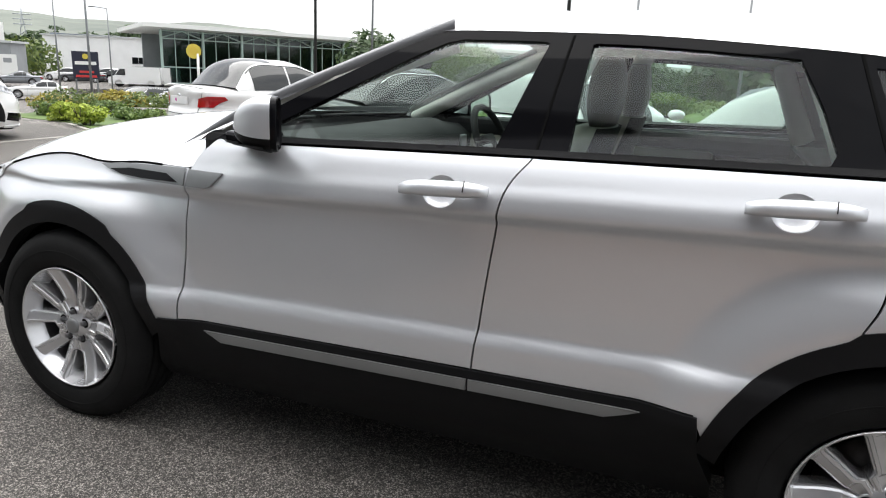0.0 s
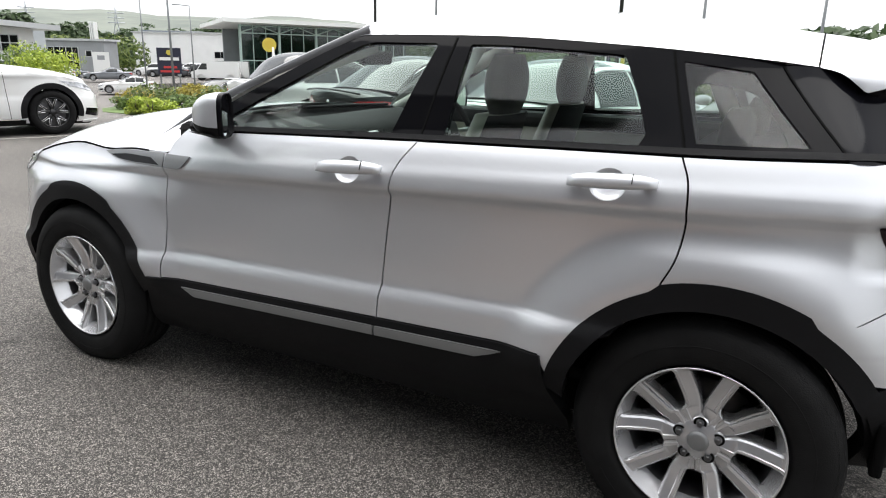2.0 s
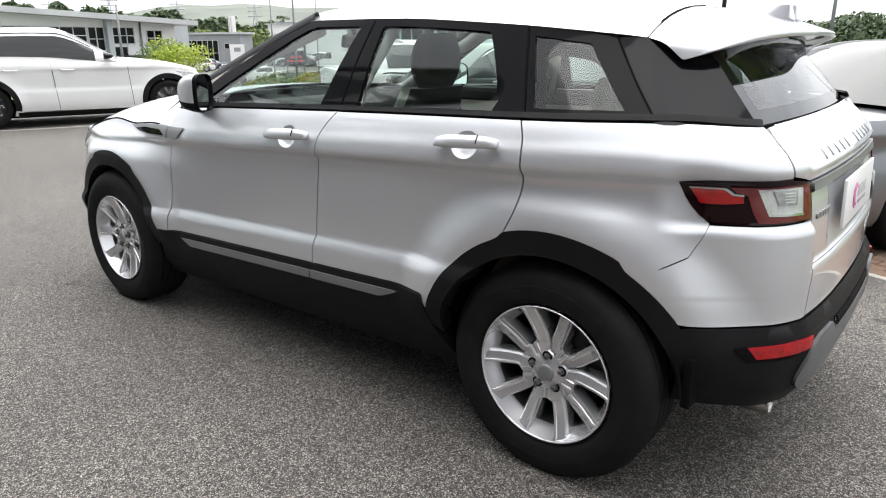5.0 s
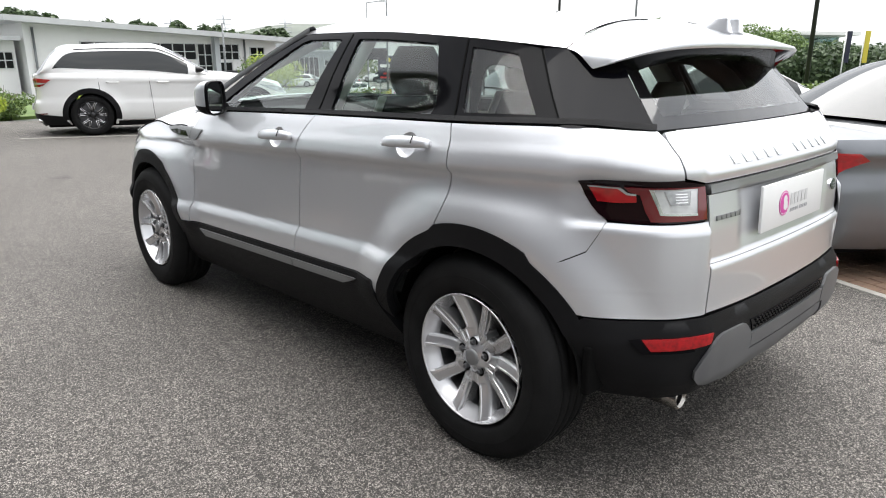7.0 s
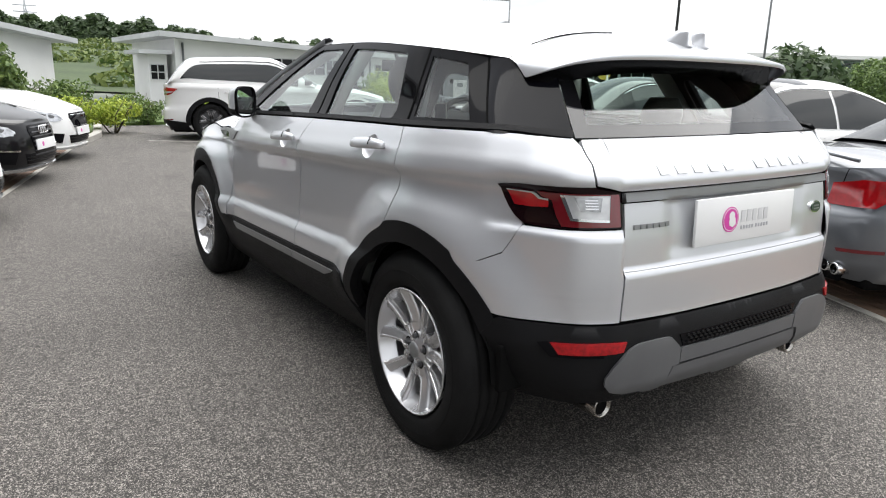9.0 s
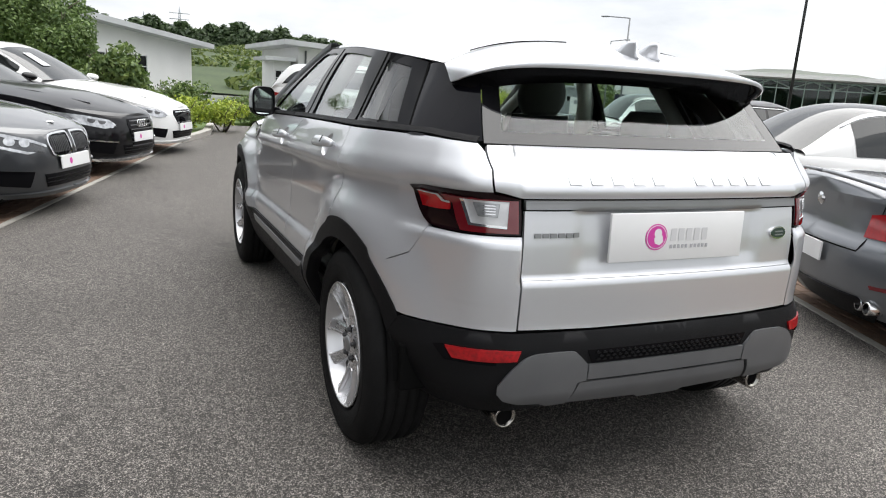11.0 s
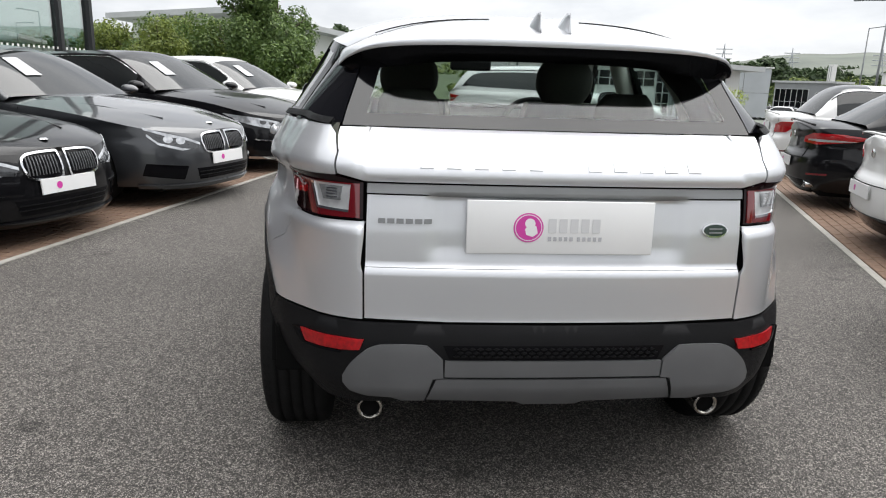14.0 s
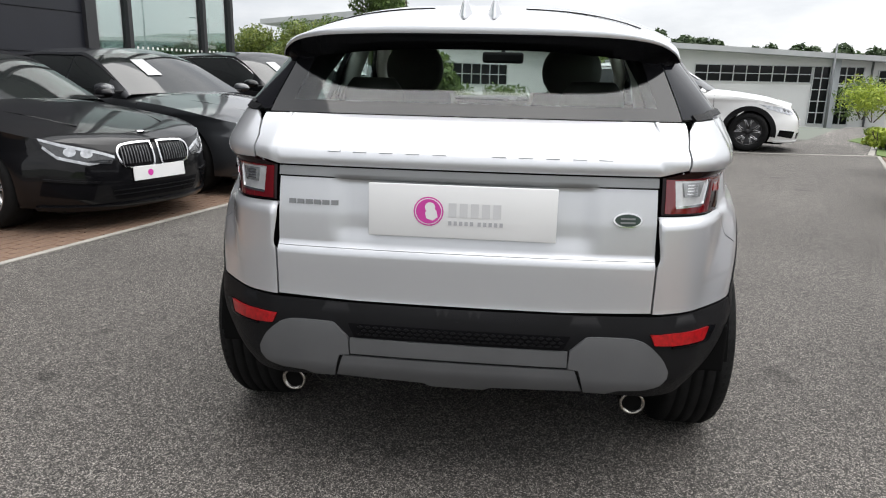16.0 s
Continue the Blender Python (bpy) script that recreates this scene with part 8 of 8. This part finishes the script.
for name, az0, r0, az1, r1, w, h, m, sd in (("hedge", 142.3, 40, 137.5, 38, 2.2, 1.3, L_HEDGE, 1), ("hedge", 137.6, 33, 131.5, 34, 2.4, 1.2, L_HEDGE, 2), ("hedge", 142.8, 52, 140.2, 52, 2.6, 1.3, L_GOLD, 3),
                                            ("hedge", 139.4, 34, 138.5, 33.5, 1.4, 1.1, L_GOLD, 4), ("hedge", 146.5, 120, 143.8, 118, 9, 5.5, L_HEDGE, 5), ("hedge", 131, 35, 118, 36, 2.0, 1.2, L_HEDGE, 6),
                                            ("hedge", 143.5, 170, 140.5, 170, 8, 4.5, L_WOOD, 7)):
    a, b = polar(az0, r0), polar(az1, r1)
    zz = min(zt(*a), zt(*b))
    hedge(name, [a, b], w, h, m, sd, "clipped green hedge beside the road", zz, 2600, 0.10 if r0 < 60 else 0.35)


def far_car(src, az, r, z, head, label):
    x, y = polar(az, r)
    c = copy_thing(src, Matrix.Translation((x, y, z)) @ pose(0, 0, 0, 0, 0, head))
    c["label"], c["group"] = label, "distant cars"
    return c


rng = random.Random(4)
far_src = [white_estate, black_estate, grey_saloon, white_small_coupe, grey_coupe]
far_lab = {white_estate: "white car parked far off", black_estate: "black car parked far off", grey_saloon: "dark grey car parked far off", white_small_coupe: "small white car parked far off", grey_coupe: "grey car parked far off"}
for i in range(13):
    src = far_src[i % 5]
    far_car(src, 141.2 - 0.50 * i, 96 + rng.uniform(-4, 22), -1.62, rng.uniform(-20, 20) + 40, far_lab[src])
for i in range(8):
    src = far_src[(i * 2) % 5]
    far_car(src, 150.8 - 0.55 * i, 92 + rng.uniform(-3, 3), zt(*polar(150.8 - 0.55 * i, 92)) + 0.05, 60, far_lab[src])
for az, r, src in ((143.4, 66, white_small_coupe), (144.4, 84, grey_coupe), (145.0, 120, black_estate)):
    far_car(src, az, r, zt(*polar(az, r)) + 0.26, 55, far_lab[src].replace("parked far off", "standing on the far road"))
for az, src in ((137.6, black_estate), (135.6, grey_coupe)):
    far_car(src, az, 44.0, zt(*polar(az, 44.0)) + 0.14, 95, far_lab[src].replace("parked far off", "standing below the hedge"))
for i, az in enumerate((140.0, 139.2, 138.4)):
    t = empty("van", None, "white panel van parked on the forecourt", "van")
    x, y = polar(az - 3.2, 84 + i * 3)
    m = Matrix.Translation((x, y, -1.62)) @ pose(0, 0, 0, 0, 0, 40)
    prof = [(-2.6, 0.3), (-2.6, 0.95), (-2.0, 1.15), (-1.45, 1.9), (-1.1, 2.1), (2.5, 2.1), (2.6, 0.3)]
    rows = [[tuple(m @ Vector((px, yy, pz))) for px, pz in prof] for yy in (-0.98, -0.9, 0.9, 0.98)]
    loft(rows, P_WHITE, "body", t, smooth=False)
    for sy in (-1, 1):
        mesh_part("side_window", [tuple(m @ Vector((px, sy * 0.99, pz))) for px, pz in ((-1.9, 1.2), (-0.9, 1.2), (-0.9, 1.85), (-1.42, 1.85))], [(0, 1, 2, 3)], M_DARKGLASS, t, smooth=False)
        mesh_part("side_skin", [tuple(m @ Vector((px, sy * 0.98, pz))) for px, pz in prof], [tuple(range(7))], P_WHITE, t, smooth=False)
        for px in (-1.6, 1.6):
            w = lathe([(0.0, 0.0), (0.2, 0.0), (0.34, 0.02), (0.34, -0.2)], "wheel", M_RUBBER, t, "y", 18)
            w.matrix_world = m @ Matrix.Translation((px, sy * 0.95, 0.34))

# far woods on the ridge and in front of the hills
def wood(name, az0, az1, r, el0, el1, seed, label, count=5000, size=1.2, mat=L_WOOD):
    rng = np.random.default_rng(seed)
    blobs = []
    n = max(3, int(abs(az1 - az0) * r / 57 / 3.2))
    for i in range(n):
        q = i / max(n - 1, 1)
        rr_ = r * rng.uniform(0.95, 1.10)
        x, y = polar(az0 + (az1 - az0) * q, rr_)
        top = height(r, el0 + (el1 - el0) * q) * rng.uniform(0.86, 1.04)
        bot = zt(x, y) - 1
        blobs.append((np.array((x, y, (top + bot) / 2)), np.array((3.6, 3.6, (top - bot) / 2)) * rng.uniform(0.8, 1.15)))
    return tagged(leaves(name, blobs, count, size, mat, None, seed, label), label, "wood", kind="stuff")


wood("wood", 186, 165, 190, 3.9, 3.5, 1, "dark green wood on the ridge", 60000, 0.85)
wood("wood", 166, 148, 210, 2.9, 2.2, 2, "dark green wood behind the offices", 34000, 0.8)
wood("wood", 149, 142, 260, 1.9, 1.7, 3, "dark green wood behind the sheds", 16000, 0.9)
wood("wood", 136.2, 134.4, 180, 2.6, 2.5, 4, "round green trees behind the shed", 2500, 0.9)
wood("wood", 133.6, 132.4, 190, 2.3, 2.3, 5, "round green trees behind the shed", 1500, 0.9)
wood("wood", 110, 92, 75, 1.1, 1.7, 6, "green trees beyond the grass bank", 26000, 0.24)
wood("wood", 91, 84, 60, 2.6, 2.9, 7, "green trees beyond the grass bank", 4000, 0.5)
wood("wood", 114.6, 110.4, 90, 2.3, 2.5, 18, "green trees beyond the grass bank", 16000, 0.2, L_TREE)
wood("wood", 119.5, 117.8, 70, 3.2, 3.2, 8, "green trees beyond the grass bank", 2200, 0.42)
wood("wood", 200, 186, 120, 2.6, 3.4, 9, "green trees behind the offices", 18000, 0.55)
# meadow below the ridge wood
setting("meadow", [(*polar(188, 60), 0.2), (*polar(160, 60), -0.6), (*polar(160, 185), 7.0), (*polar(188, 185), 8.5)], [(0, 1, 2, 3)], M_MEADOW, "green meadow below the wood")
mb = []
rng = np.random.default_rng(77)
for _ in range(90):
    az, r = rng.uniform(161, 187), rng.uniform(64, 178)
    x, y = polar(az, r)
    q = (r - 60) / 125
    mb.append((np.array((x, y, -0.2 + 7.8 * q + 0.4)), np.array((2.4, 2.4, 0.8)) * rng.uniform(0.5, 1.4)))
tagged(leaves("meadow_bushes", mb, 12000, 0.42, L_HEDGE, None, 78, "rough bushes dotted over the meadow"), "rough bushes dotted over the meadow", "bushes", kind="stuff")
# town on the hillside
tw = random.Random(9)
bm = bmesh.new()
for i in range(420):
    az, r = tw.uniform(121, 150), tw.uniform(480, 820)
    x, y = polar(az, r)
    z = zt(x, y)
    bmesh.ops.create_cube(bm, size=1, matrix=Matrix.Translation((x, y, z + 1)) @ pose(0, 0, 0, 0, 0, tw.uniform(0, 90)) @ Matrix.Diagonal((tw.uniform(4, 9), 4.5, tw.uniform(3, 4.5), 1)))
town = part("town", bm, material("far_town", (0.40, 0.39, 0.38), 0.9, second=(0.24, 0.235, 0.23), vary=0.8, scale=0.02), None, "pale houses on the far hillside", False)
tagged(town, category="houses", kind="stuff")
tb = []
for i in range(150):
    az, r = tw.uniform(118, 156), tw.uniform(420, 1000)
    x, y = polar(az, r)
    rad = tw.uniform(3.5, 8)
    tb.append((np.array((x, y, zt(x, y) + 1.5)), np.array((rad * 1.6, rad * 1.6, rad * 0.55))))
tagged(leaves("hillside_trees", tb, 9000, 2.2, L_WOOD, None, 31, "dark tree belts on the far hillside"), "dark tree belts on the far hillside", "wood", kind="stuff")
# hoarding on the verge of the dealership
hb = empty("verge_sign", None, "white upright sign board on the grass verge", "sign")
x, y = polar(144.7, 94)
box_in("board", Matrix.Translation((x, y, 0)) @ pose(0, 0, 0, 0, 0, 55), -0.9, 0.9, -0.08, 0.08, -1.2, 1.2, M_SIGNWHITE, hb)
box_in("bar", Matrix.Translation((x, y, 0)) @ pose(0, 0, 0, 0, 0, 55), -0.4, 0.4, -0.10, -0.08, 0.3, 0.8, M_CLADGREY, hb)
bs, ms, ls = plain_building("blue_shed", polar(141.5, 330), polar(136, 330), 4.0, 10.0, 40, material("far_blue", (0.20, 0.26, 0.36), 0.7, vary=0.2, scale=0.05), "long blue grey industrial shed far off")

# block paving: single pavers near the front edge, the rest joined behind
paver_mesh = {}


def pavers(parent, line, sign, x0, x1, rows_, slope_deg, limit):
    lx, wy, hz = 0.200, 0.100, 0.012
    me = bpy.data.meshes.new("paver")
    b = block_bm((lx - 0.008, wy - 0.008, 0.03), 0.004, None, 1)
    b.to_mesh(me)
    b.free()
    me.materials.append(M_PAVING)
    rot = pose(0, 0, 0, 0, 0, slope_deg)
    d = Vector((math.cos(radians(slope_deg)), math.sin(radians(slope_deg)), 0))
    nn = Vector((-d.y, d.x, 0)) * sign
    start = Vector((x0, line(x0), 0))
    L = (x1 - x0) / d.x
    made = 0
    rest_v, rest_f = [], []
    base = [Vector(c) for c in ((-lx / 2 + 0.005, -wy / 2 + 0.005, 0), (lx / 2 - 0.005, -wy / 2 + 0.005, 0), (lx / 2 - 0.005, wy / 2 - 0.005, 0), (-lx / 2 + 0.005, wy / 2 - 0.005, 0))]
    rng = random.Random(3)
    for j in range(rows_):
        for i in range(int(L / lx)):
            c = start + d * (i * lx + (lx / 2 if j % 2 else 0)) + nn * (0.10 + j * wy)
            jz = rng.uniform(-0.002, 0.002)
            if made < limit and j < 6:
                o = new("paver", me)
                o.parent = parent
                o.matrix_world = Matrix.Translation((c.x, c.y, -0.015 + jz)) @ rot
                made += 1
            else:
                k = len(rest_v)
                rest_v += [tuple(Matrix.Translation((c.x, c.y, jz)) @ rot @ q) for q in base]
                rest_v += [tuple(Matrix.Translation((c.x, c.y, jz - 0.012)) @ rot @ (q * 1.03)) for q in base]
                rest_f += [(k, k + 1, k + 2, k + 3)] + [(k + a, k + 4 + a, k + 4 + (a + 1) % 4, k + (a + 1) % 4) for a in range(4)]
    ob = mesh_part("pavers_behind", rest_v, rest_f, M_PAVING, parent, "brown paving blocks", smooth=False)
    tagged(ob, kind="stuff")


pavers(PAVE_L, RL, -1, -11.2, 4.0, 45, -13.17, 300)
pavers(PAVE_R, RR, 1, -9.6, 5.0, 40, -22.05, 300)
